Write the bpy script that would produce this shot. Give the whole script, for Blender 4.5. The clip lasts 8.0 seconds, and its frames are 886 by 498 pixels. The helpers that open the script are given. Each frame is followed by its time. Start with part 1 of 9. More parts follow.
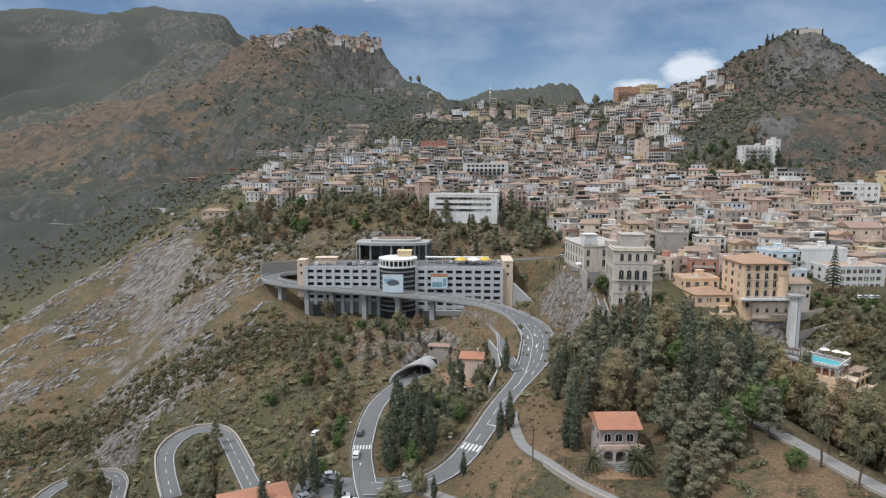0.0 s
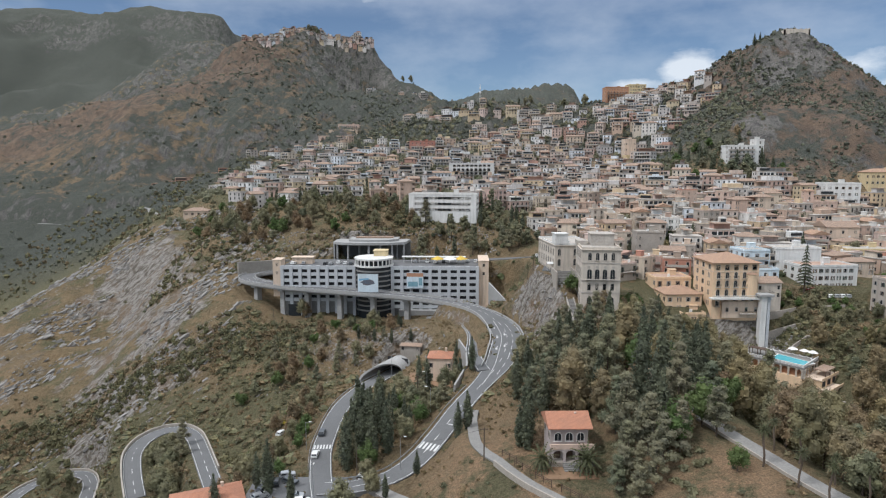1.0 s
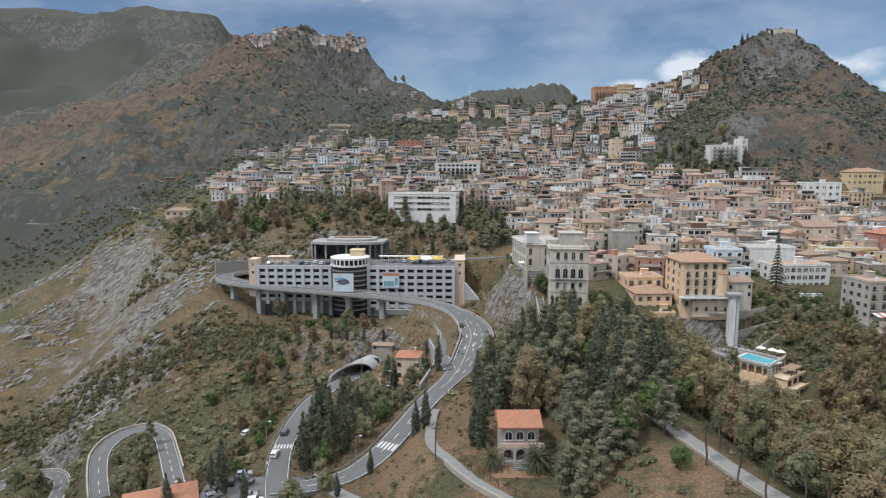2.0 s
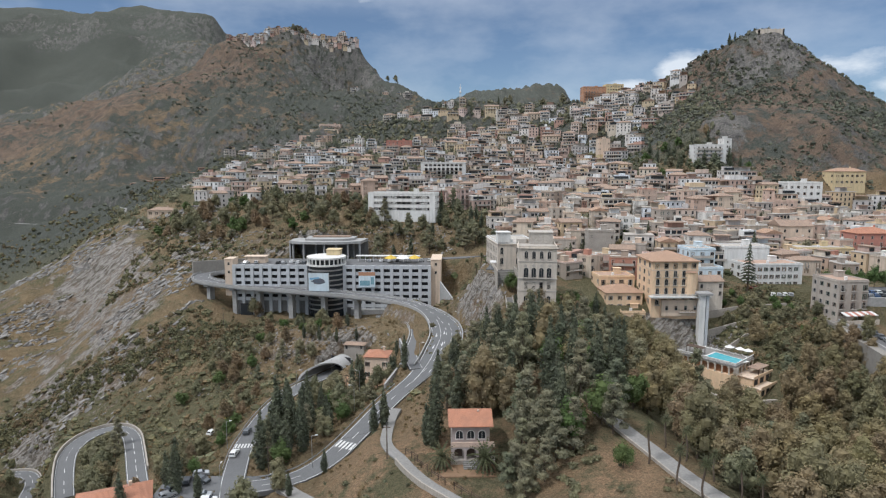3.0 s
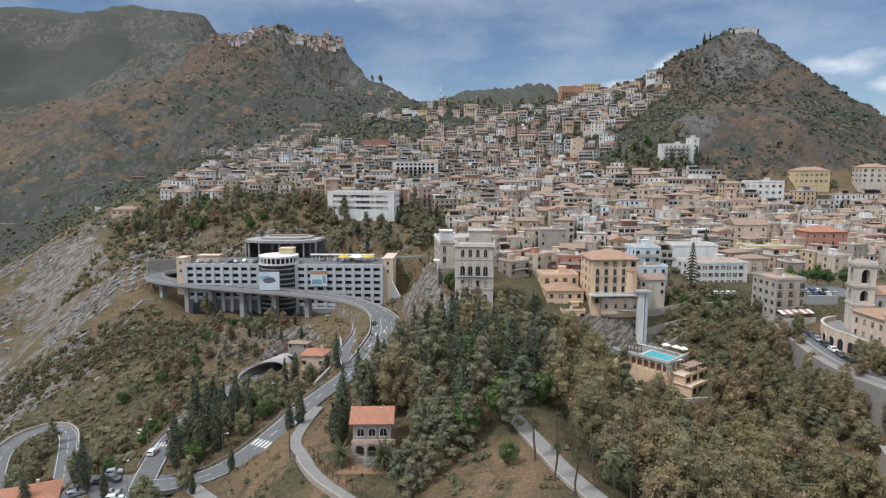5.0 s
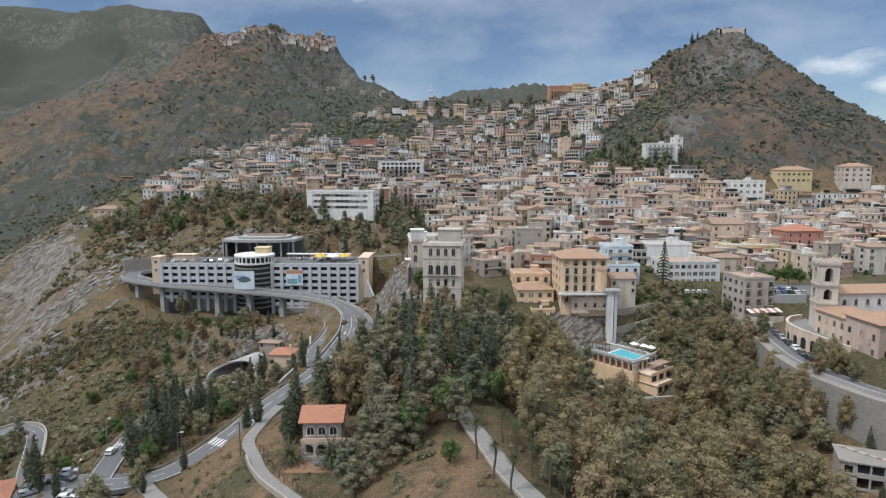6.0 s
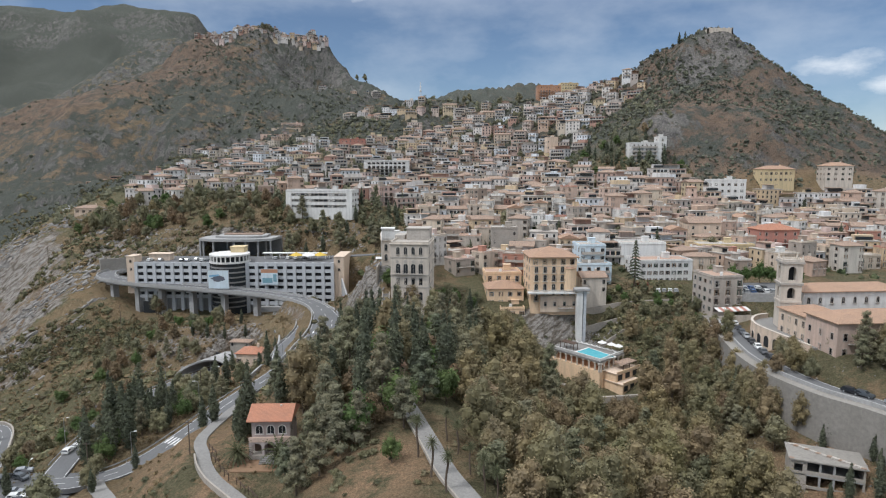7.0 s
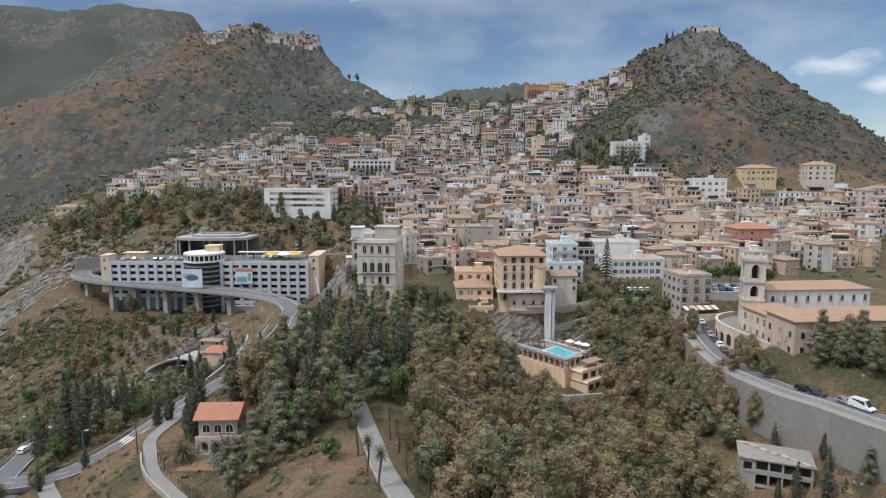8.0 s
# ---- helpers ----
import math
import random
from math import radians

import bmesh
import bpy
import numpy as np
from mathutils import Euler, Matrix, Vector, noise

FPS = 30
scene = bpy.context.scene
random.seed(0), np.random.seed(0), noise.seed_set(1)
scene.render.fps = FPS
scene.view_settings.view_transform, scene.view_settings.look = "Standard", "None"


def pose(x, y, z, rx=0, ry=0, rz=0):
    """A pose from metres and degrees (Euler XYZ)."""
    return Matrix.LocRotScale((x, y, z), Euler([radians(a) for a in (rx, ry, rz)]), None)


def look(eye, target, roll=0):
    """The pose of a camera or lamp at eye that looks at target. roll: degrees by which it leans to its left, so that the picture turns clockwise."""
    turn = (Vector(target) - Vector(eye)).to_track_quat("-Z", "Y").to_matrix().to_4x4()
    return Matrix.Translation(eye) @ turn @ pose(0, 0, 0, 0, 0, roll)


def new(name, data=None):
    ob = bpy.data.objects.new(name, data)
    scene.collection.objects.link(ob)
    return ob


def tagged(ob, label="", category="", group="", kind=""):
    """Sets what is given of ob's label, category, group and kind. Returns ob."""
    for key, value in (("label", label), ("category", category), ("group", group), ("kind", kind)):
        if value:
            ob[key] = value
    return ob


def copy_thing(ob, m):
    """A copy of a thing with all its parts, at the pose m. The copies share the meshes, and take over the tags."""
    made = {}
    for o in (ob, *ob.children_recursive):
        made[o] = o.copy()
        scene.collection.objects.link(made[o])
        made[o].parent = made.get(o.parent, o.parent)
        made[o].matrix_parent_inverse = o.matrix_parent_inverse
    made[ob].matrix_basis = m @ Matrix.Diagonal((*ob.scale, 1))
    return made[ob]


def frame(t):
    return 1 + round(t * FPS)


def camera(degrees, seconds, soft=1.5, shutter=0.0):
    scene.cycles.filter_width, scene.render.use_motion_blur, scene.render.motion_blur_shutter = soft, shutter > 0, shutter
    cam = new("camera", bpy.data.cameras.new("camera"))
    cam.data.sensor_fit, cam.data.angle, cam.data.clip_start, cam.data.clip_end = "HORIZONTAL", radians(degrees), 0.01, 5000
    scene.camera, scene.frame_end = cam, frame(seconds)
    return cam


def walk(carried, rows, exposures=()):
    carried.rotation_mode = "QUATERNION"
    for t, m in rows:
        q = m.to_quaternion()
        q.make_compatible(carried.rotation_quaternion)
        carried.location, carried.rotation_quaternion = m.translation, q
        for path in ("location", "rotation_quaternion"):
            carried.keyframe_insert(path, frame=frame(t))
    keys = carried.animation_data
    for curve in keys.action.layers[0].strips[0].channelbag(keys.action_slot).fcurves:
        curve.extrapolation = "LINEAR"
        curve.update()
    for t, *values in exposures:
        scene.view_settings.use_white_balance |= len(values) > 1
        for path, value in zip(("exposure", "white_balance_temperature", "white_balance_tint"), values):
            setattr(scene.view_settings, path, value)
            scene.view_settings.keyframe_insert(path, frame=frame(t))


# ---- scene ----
# camera: a drone sliding to the right, about 11 m/s
cam = camera(70.96, 8.0, 1.15)
# seconds, x, y, z, yaw, pitch, roll
ROWS = [
    (0.0, 0.000, 0.000, 100.000, -0.000, -7.500, -0.000),
    (0.5, 5.409, 0.214, 99.813, -0.081, -7.492, -0.002),
    (1.0, 10.782, 0.364, 99.640, -0.162, -7.485, -0.004),
    (1.5, 16.127, 0.459, 99.476, -0.244, -7.479, -0.006),
    (3.0, 32.055, 0.503, 99.018, -0.487, -7.467, -0.010),
    (3.5, 37.351, 0.467, 98.868, -0.568, -7.465, -0.011),
    (4.0, 42.651, 0.420, 98.713, -0.649, -7.464, -0.012),
    (4.5, 47.962, 0.373, 98.552, -0.730, -7.464, -0.013),
    (6.0, 64.027, 0.312, 98.002, -0.973, -7.471, -0.015),
    (6.5, 69.448, 0.349, 97.787, -1.054, -7.475, -0.015),
    (7.0, 74.913, 0.430, 97.551, -1.135, -7.481, -0.015),
    (7.5, 80.428, 0.564, 97.293, -1.215, -7.487, -0.015),
    (8.0, 86.000, 0.759, 97.008, -1.296, -7.495, -0.014),
]
walk(cam, [(t, pose(x, y, z, 90 + pitch, roll, yaw)) for t, x, y, z, yaw, pitch, roll in ROWS], [(0.0, -0.03, 6280, 10)])

# ---- daylight: high hazy sun from the left, blue sky with a few clouds ----
SUN_AZ, SUN_EL = math.radians(-122), math.radians(57)   # azimuth from +y towards +x
world = bpy.data.worlds.new("sky")
scene.world = world
world.use_nodes = True
wn, wl = world.node_tree.nodes, world.node_tree.links
wn.clear()
w_out = wn.new("ShaderNodeOutputWorld")
w_bg = wn.new("ShaderNodeBackground")
w_sky = wn.new("ShaderNodeTexSky")
w_sky.sky_type, w_sky.sun_disc = "NISHITA", False
w_sky.sun_elevation, w_sky.sun_rotation = SUN_EL, SUN_AZ
w_sky.air_density, w_sky.dust_density, w_sky.ozone_density, w_sky.altitude = 0.85, 0.5, 2.5, 300
w_bg.inputs["Strength"].default_value = 0.088


def direction(az, el):
    """Unit vector for an azimuth (degrees from +y towards +x) and an elevation."""
    a, e = math.radians(az), math.radians(el)
    return (math.sin(a) * math.cos(e), math.cos(a) * math.cos(e), math.sin(e))


def world_node(kind, **values):
    n = wn.new(kind)
    for key, v in values.items():
        n.inputs[key].default_value = v
    return n


def wmath(op, a, b=None, clamp=False):
    n = wn.new("ShaderNodeMath")
    n.operation, n.use_clamp = op, clamp
    for i, v in enumerate((a, b)):
        if v is None:
            continue
        if isinstance(v, (int, float)):
            n.inputs[i].default_value = v
        else:
            wl.new(v, n.inputs[i])
    return n.outputs[0]


w_co = wn.new("ShaderNodeTexCoord")
w_map = wn.new("ShaderNodeMapping")
w_map.inputs["Scale"].default_value = (1.0, 1.0, 2.2)
wl.new(w_co.outputs["Generated"], w_map.inputs["Vector"])
w_noise = world_node("ShaderNodeTexNoise", Scale=16.0, Detail=9.0, Roughness=0.6)
w_soft = world_node("ShaderNodeTexNoise", Scale=7.0, Detail=5.0, Roughness=0.55)
wl.new(w_map.outputs[0], w_noise.inputs["Vector"])
wl.new(w_map.outputs[0], w_soft.inputs["Vector"])
# cumulus heads and streaks: azimuth, elevation, width, height, strength
CLOUDS = [(21.3, 8.2, 3.3, 1.7, 1.0), (16.6, 6.9, 3.4, 1.0, 0.8), (24.5, 7.0, 3.2, 1.3, 0.8), (33.0, 7.6, 3.6, 1.5, 0.85), (36.5, 6.2, 3.4, 1.2, 0.6),
          (20.5, 15.6, 8.5, 1.9, 0.62), (-6.0, 15.8, 7.0, 1.9, 0.6), (-27.0, 15.8, 9.0, 1.6, 0.45), (46, 12, 9, 3, 0.7),
          (-60, 20, 14, 4, 0.6), (75, 18, 14, 5, 0.7), (120, 30, 18, 7, 0.7), (170, 24, 16, 5, 0.6), (-140, 35, 16, 7, 0.5)]
cover = 0.0
for az, el, wide, high, strength in CLOUDS:
    d = wn.new("ShaderNodeVectorMath")
    d.operation = "SUBTRACT"
    wl.new(w_co.outputs["Generated"], d.inputs[0])
    d.inputs[1].default_value = direction(az, el)
    turn = wn.new("ShaderNodeVectorRotate")
    turn.rotation_type = "Z_AXIS"
    turn.inputs["Angle"].default_value = math.radians(az)
    wl.new(d.outputs[0], turn.inputs["Vector"])
    size = wn.new("ShaderNodeVectorMath")
    size.operation = "DIVIDE"
    wl.new(turn.outputs[0], size.inputs[0])
    size.inputs[1].default_value = (math.radians(wide), 0.35, math.radians(high))
    far = wn.new("ShaderNodeVectorMath")
    far.operation = "LENGTH"
    wl.new(size.outputs[0], far.inputs[0])
    blob = wmath("MULTIPLY", wmath("SUBTRACT", 1.15, far.outputs["Value"], True), strength)
    cover = wmath("MAXIMUM", cover, blob) if not isinstance(cover, float) else blob
edge = wmath("ADD", cover, wmath("MULTIPLY", wmath("SUBTRACT", w_noise.outputs["Fac"], 0.52), 1.25))
edge = wmath("MULTIPLY", wmath("SUBTRACT", edge, 0.24), 1.9, True)
veil = wmath("MULTIPLY", wmath("SUBTRACT", w_soft.outputs["Fac"], 0.40), 0.75, True)
edge = wmath("MULTIPLY", edge, 0.78)
w_sep = wn.new("ShaderNodeSeparateXYZ")
wl.new(w_co.outputs["Generated"], w_sep.inputs[0])
high = wmath("MULTIPLY", wmath("SUBTRACT", w_sep.outputs["Z"], 0.22), 2.5, True)   # thin cloud overhead, out of view, added to raise the fill light
edge = wmath("MINIMUM", wmath("MULTIPLY", wmath("MAXIMUM", edge, veil), 0.85), 0.8)
w_mix = wn.new("ShaderNodeMix")
w_mix.data_type = "RGBA"
wl.new(edge, w_mix.inputs["Factor"])
wl.new(w_sky.outputs[0], w_mix.inputs[6])
w_mix.inputs[7].default_value = (11.6, 11.9, 12.1, 1)
w_top = wn.new("ShaderNodeMix")      # unseen bright cloud overhead, added as fill
w_top.data_type = "RGBA"
wl.new(wmath("MULTIPLY", high, 0.8), w_top.inputs["Factor"])
wl.new(w_mix.outputs[2], w_top.inputs[6])
w_top.inputs[7].default_value = (19.0, 19.5, 20.0, 1)
wl.new(w_top.outputs[2], w_bg.inputs["Color"])
wl.new(w_bg.outputs[0], w_out.inputs["Surface"])

sun = new("sun", bpy.data.lights.new("sun", "SUN"))
sun.data.energy, sun.data.angle, sun.data.color = 2.1, math.radians(1.2), (1.0, 0.98, 0.97)
sun.matrix_world = look((0, 0, 600), tuple(-600 * v for v in (math.sin(SUN_AZ) * math.cos(SUN_EL), math.cos(SUN_AZ) * math.cos(SUN_EL), math.sin(SUN_EL) - 1.0)))

# ---- materials ----
def material(name, rough=0.8, metal=0.0):
    m = bpy.data.materials.new(name)
    m.use_nodes = True
    nt = m.node_tree
    b = nt.nodes["Principled BSDF"]
    b.inputs["Roughness"].default_value, b.inputs["Metallic"].default_value = rough, metal
    return m, nt, b


def ramp_node(nt, stops, interpolation="LINEAR"):
    r = nt.nodes.new("ShaderNodeValToRGB")
    r.color_ramp.interpolation = interpolation
    e = r.color_ramp.elements
    while len(e) > 1:
        e.remove(e[-1])
    for i, (p, c) in enumerate(stops):
        s = e[0] if i == 0 else e.new(p)
        s.position, s.color = p, (*c, 1)
    return r


def noise_node(nt, scale, detail=6.0, rough=0.6, coord="Object"):
    n = nt.nodes.new("ShaderNodeTexNoise")
    n.inputs["Scale"].default_value, n.inputs["Detail"].default_value, n.inputs["Roughness"].default_value = scale, detail, rough
    if coord == "World":
        g = nt.nodes.new("ShaderNodeNewGeometry")
        nt.links.new(g.outputs["Position"], n.inputs["Vector"])
    else:
        c = nt.nodes.new("ShaderNodeTexCoord")
        nt.links.new(c.outputs[coord], n.inputs["Vector"])
    return n


def mix_node(nt, a, b, fac, blend="MIX"):
    m = nt.nodes.new("ShaderNodeMix")
    m.data_type, m.blend_type = "RGBA", blend
    for sock, v in ((m.inputs["Factor"], fac), (m.inputs[6], a), (m.inputs[7], b)):
        if isinstance(v, (int, float)):
            sock.default_value = v
        elif isinstance(v, tuple):
            sock.default_value = (*v, 1)
        else:
            nt.links.new(v, sock)
    return m.outputs[2]


def bump_node(nt, b, height, strength=0.4, distance=0.1):
    n = nt.nodes.new("ShaderNodeBump")
    n.inputs["Strength"].default_value, n.inputs["Distance"].default_value = strength, distance
    nt.links.new(height, n.inputs["Height"])
    nt.links.new(n.outputs[0], b.inputs["Normal"])


def worn(name, base, dark, fine=3.0, coarse=0.25, rough=0.85, metal=0.0, bump=0.3, amount=0.55):
    """A surface in one colour, mottled at two scales."""
    m, nt, b = material(name, rough, metal)
    n1, n2 = noise_node(nt, fine, 6, 0.65, "World"), noise_node(nt, coarse, 4, 0.6, "World")
    r1 = ramp_node(nt, [(0.3, (0, 0, 0)), (0.75, (amount, amount, amount))])
    nt.links.new(n2.outputs["Fac"], r1.inputs[0])
    c = mix_node(nt, base, dark, r1.outputs[0])
    r2 = ramp_node(nt, [(0.25, (0.72, 0.72, 0.72)), (0.7, (1.08, 1.08, 1.08))])
    nt.links.new(n1.outputs["Fac"], r2.inputs[0])
    nt.links.new(mix_node(nt, c, r2.outputs[0], 1.0, "MULTIPLY"), b.inputs["Base Color"])
    if bump:
        bump_node(nt, b, n1.outputs["Fac"], bump, 0.06)
    return m


def painted(name, colours, streak=0.45, rough=0.88, island=False):
    """Rendered walls: each house takes a colour of its own, with rain streaks and patches."""
    m, nt, b = material(name, rough)
    info = nt.nodes.new("ShaderNodeNewGeometry" if island else "ShaderNodeObjectInfo")
    ramp = ramp_node(nt, [(i / len(colours), c) for i, c in enumerate(colours)], "CONSTANT")
    nt.links.new(info.outputs["Random Per Island" if island else "Random"], ramp.inputs[0])
    co = nt.nodes.new("ShaderNodeNewGeometry")
    mp = nt.nodes.new("ShaderNodeMapping")
    mp.inputs["Scale"].default_value = (0.9, 0.9, 0.12)
    nt.links.new(co.outputs["Position"], mp.inputs["Vector"])
    n = nt.nodes.new("ShaderNodeTexNoise")
    n.inputs["Scale"].default_value, n.inputs["Detail"].default_value = 0.9, 6
    nt.links.new(mp.outputs[0], n.inputs["Vector"])
    r = ramp_node(nt, [(0.42, (0, 0, 0)), (0.75, (streak, streak, streak))])
    nt.links.new(n.outputs["Fac"], r.inputs[0])
    c = mix_node(nt, ramp.outputs[0], (0.2, 0.18, 0.155), r.outputs[0])
    n2 = noise_node(nt, 2.5, 5, 0.7, "World")
    r2 = ramp_node(nt, [(0.25, (0.82, 0.82, 0.82)), (0.7, (1.05, 1.05, 1.05))])
    nt.links.new(n2.outputs["Fac"], r2.inputs[0])
    nt.links.new(mix_node(nt, c, r2.outputs[0], 1.0, "MULTIPLY"), b.inputs["Base Color"])
    bump_node(nt, b, n2.outputs["Fac"], 0.25, 0.03)
    return m


def foliage(name, colours, rough=0.75, spread=0.35, thinness=0.4, patch=0.0):
    """Leaves: colour by tree and by leaf; with patch, by the bushes' own drifts of that many per metre instead of by tree."""
    m, nt, b = material(name, rough)
    b.inputs["Specular IOR Level"].default_value = 0.25
    info, geo = nt.nodes.new("ShaderNodeObjectInfo"), nt.nodes.new("ShaderNodeNewGeometry")
    span = len(colours) - 1
    ramp = ramp_node(nt, [(0.33 + 0.34 * i / span if patch else i / span, c) for i, c in enumerate(colours)])
    nt.links.new(noise_node(nt, patch, 3, 0.75, "World").outputs["Fac"] if patch else info.outputs["Random"], ramp.inputs[0])
    r2 = ramp_node(nt, [(0.0, (1 - spread,) * 3), (1.0, (1 + spread,) * 3)])
    nt.links.new(geo.outputs["Random Per Island"], r2.inputs[0])
    n2 = noise_node(nt, 0.35, 3, 0.6, "World")
    r3 = ramp_node(nt, [(0.3, (0.75, 0.75, 0.75)), (0.7, (1.2, 1.15, 1.0))])
    nt.links.new(n2.outputs["Fac"], r3.inputs[0])
    c = mix_node(nt, ramp.outputs[0], r2.outputs[0], 1.0, "MULTIPLY")
    c = mix_node(nt, c, r3.outputs[0], 1.0, "MULTIPLY")
    nt.links.new(c, b.inputs["Base Color"])
    thin, both = nt.nodes.new("ShaderNodeBsdfTranslucent"), nt.nodes.new("ShaderNodeMixShader")
    nt.links.new(c, thin.inputs["Color"])
    both.inputs["Fac"].default_value = thinness
    nt.links.new(b.outputs[0], both.inputs[1])
    nt.links.new(thin.outputs[0], both.inputs[2])
    nt.links.new(both.outputs[0], nt.nodes["Material Output"].inputs["Surface"])
    return m


def tiled_roof(name, base, dark):
    """Clay tiles: rows of rounded tiles along the object's own y, patched with lichen."""
    m, nt, b = material(name, 0.85)
    co = nt.nodes.new("ShaderNodeTexCoord")
    w = nt.nodes.new("ShaderNodeTexWave")
    w.bands_direction = "X"
    w.inputs["Scale"].default_value, w.inputs["Distortion"].default_value = 1.25, 0.6
    nt.links.new(co.outputs["Object"], w.inputs["Vector"])
    n1, n2 = noise_node(nt, 6, 5, 0.7), noise_node(nt, 0.5, 5, 0.65, "World")
    r = ramp_node(nt, [(0.35, (0, 0, 0)), (0.7, (0.7, 0.7, 0.7))])
    nt.links.new(n2.outputs["Fac"], r.inputs[0])
    c = mix_node(nt, base, dark, r.outputs[0])
    r2 = ramp_node(nt, [(0.2, (0.6, 0.6, 0.6)), (0.75, (1.2, 1.15, 1.1))])
    nt.links.new(n1.outputs["Fac"], r2.inputs[0])
    c = mix_node(nt, c, r2.outputs[0], 1.0, "MULTIPLY")
    r3 = ramp_node(nt, [(0.0, (0.7, 0.7, 0.7)), (0.5, (1.05, 1.05, 1.05))])
    nt.links.new(w.outputs["Fac"], r3.inputs[0])
    nt.links.new(mix_node(nt, c, r3.outputs[0], 1.0, "MULTIPLY"), b.inputs["Base Color"])
    bump_node(nt, b, w.outputs["Fac"], 0.5, 0.08)
    return m


def ground_material():
    """Dry grass, scrub, bare soil and limestone, told apart by the land's own zones and slope."""
    m, nt, b = material("hillside", 0.95)
    b.inputs["Specular IOR Level"].default_value = 0.15
    zone = nt.nodes.new("ShaderNodeVertexColor")
    zone.layer_name = "zone"
    sep = nt.nodes.new("ShaderNodeSeparateColor")
    nt.links.new(zone.outputs[0], sep.inputs[0])
    fine, mid, big = noise_node(nt, 0.9, 8, 0.7, "World"), noise_node(nt, 0.09, 8, 0.68, "World"), noise_node(nt, 0.012, 6, 0.6, "World")

    def level(sock, a, c):
        r = ramp_node(nt, [(a, (0, 0, 0)), (c, (1, 1, 1))])
        nt.links.new(sock, r.inputs[0])
        return r.outputs[0]

    grain = noise_node(nt, 2.6, 6, 0.7, "World")
    grass = mix_node(nt, (0.215, 0.157, 0.094), (0.145, 0.116, 0.070), level(mid.outputs["Fac"], 0.42, 0.60))
    grass = mix_node(nt, grass, (0.29, 0.225, 0.145), level(fine.outputs["Fac"], 0.50, 0.70))
    rust = mix_node(nt, (0.175, 0.128, 0.096), (0.108, 0.085, 0.070), level(mid.outputs["Fac"], 0.42, 0.62))
    earth = mix_node(nt, (0.37, 0.245, 0.155), (0.25, 0.18, 0.115), level(fine.outputs["Fac"], 0.42, 0.62))
    c = mix_node(nt, grass, mix_node(nt, earth, rust, zone.outputs["Alpha"]), sep.outputs[1])
    # mountain scrub: grey-green, darkened and dulled towards blue in place of haze
    scrub = mix_node(nt, (0.055, 0.064, 0.057), (0.104, 0.106, 0.090), level(fine.outputs["Fac"], 0.40, 0.62))
    patch = noise_node(nt, 0.055, 10, 0.76, "World")

    def total(parts, bias):
        out = None
        for sock, k in parts:
            n = nt.nodes.new("ShaderNodeMath")
            n.operation = "MULTIPLY_ADD"
            nt.links.new(sock, n.inputs[0])
            n.inputs[1].default_value = k
            if out is None:
                n.inputs[2].default_value = bias
            else:
                nt.links.new(out, n.inputs[2])
            out = n.outputs[0]
        return out

    weeds = mix_node(nt, (0.108, 0.105, 0.060), (0.165, 0.145, 0.088), level(fine.outputs["Fac"], 0.40, 0.62))
    scrub = mix_node(nt, weeds, scrub, zone.outputs["Alpha"])
    c = mix_node(nt, c, scrub, level(total([(patch.outputs["Fac"], 1.0), (big.outputs["Fac"], 0.5), (sep.outputs[2], 0.30)], -0.28), 0.49, 0.57))
    # strata: limestone beds that run slantwise over the slopes
    geo = nt.nodes.new("ShaderNodeNewGeometry")
    along, across, over = (0.76, 0.38, 0.53), (-0.447, 0.894, 0.0), (-0.47, -0.24, 0.85)

    def bedded(axes3, scales, detail, rough):
        axes = nt.nodes.new("ShaderNodeCombineXYZ")
        for i, (way, k) in enumerate(zip(axes3, scales)):
            d = nt.nodes.new("ShaderNodeVectorMath")
            d.operation = "DOT_PRODUCT"
            nt.links.new(geo.outputs["Position"], d.inputs[0])
            d.inputs[1].default_value = tuple(v * k for v in way)
            nt.links.new(d.outputs["Value"], axes.inputs[i])
        n = nt.nodes.new("ShaderNodeTexNoise")
        n.inputs["Scale"].default_value, n.inputs["Detail"].default_value, n.inputs["Roughness"].default_value = 1.0, detail, rough
        nt.links.new(axes.outputs[0], n.inputs["Vector"])
        return n

    beds = (along, across, over)
    upright = ((1, 0, 0), (0, 1, 0), (0, 0, 1))
    strata, ledges = bedded(beds, (0.20, 0.75, 0.75), 9, 0.74), bedded(beds, (0.016, 0.075, 0.075), 7, 0.66)
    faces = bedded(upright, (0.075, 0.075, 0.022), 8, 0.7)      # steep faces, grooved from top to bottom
    rk = nt.nodes.new("ShaderNodeMath")
    rk.operation = "ADD"
    nt.links.new(sep.outputs[0], rk.inputs[0])
    nearby = total([(mid.outputs["Fac"], 0.35), (fine.outputs["Fac"], 0.42), (strata.outputs["Fac"], 0.42), (ledges.outputs["Fac"], 0.75)], -0.47)
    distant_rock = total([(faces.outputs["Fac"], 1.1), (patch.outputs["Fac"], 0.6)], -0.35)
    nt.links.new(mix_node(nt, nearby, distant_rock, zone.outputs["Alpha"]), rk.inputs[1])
    # pale limestone, with dark bands painted in as shadows of the beds
    rock = mix_node(nt, (0.35, 0.328, 0.305), (0.165, 0.142, 0.118), level(strata.outputs["Fac"], 0.46, 0.56))
    rock = mix_node(nt, rock, (0.095, 0.085, 0.075), level(total([(grain.outputs["Fac"], 0.5), (strata.outputs["Fac"], 0.5)], 0.0), 0.535, 0.60))
    rock = mix_node(nt, rock, (0.20, 0.145, 0.10), level(mid.outputs["Fac"], 0.52, 0.66))
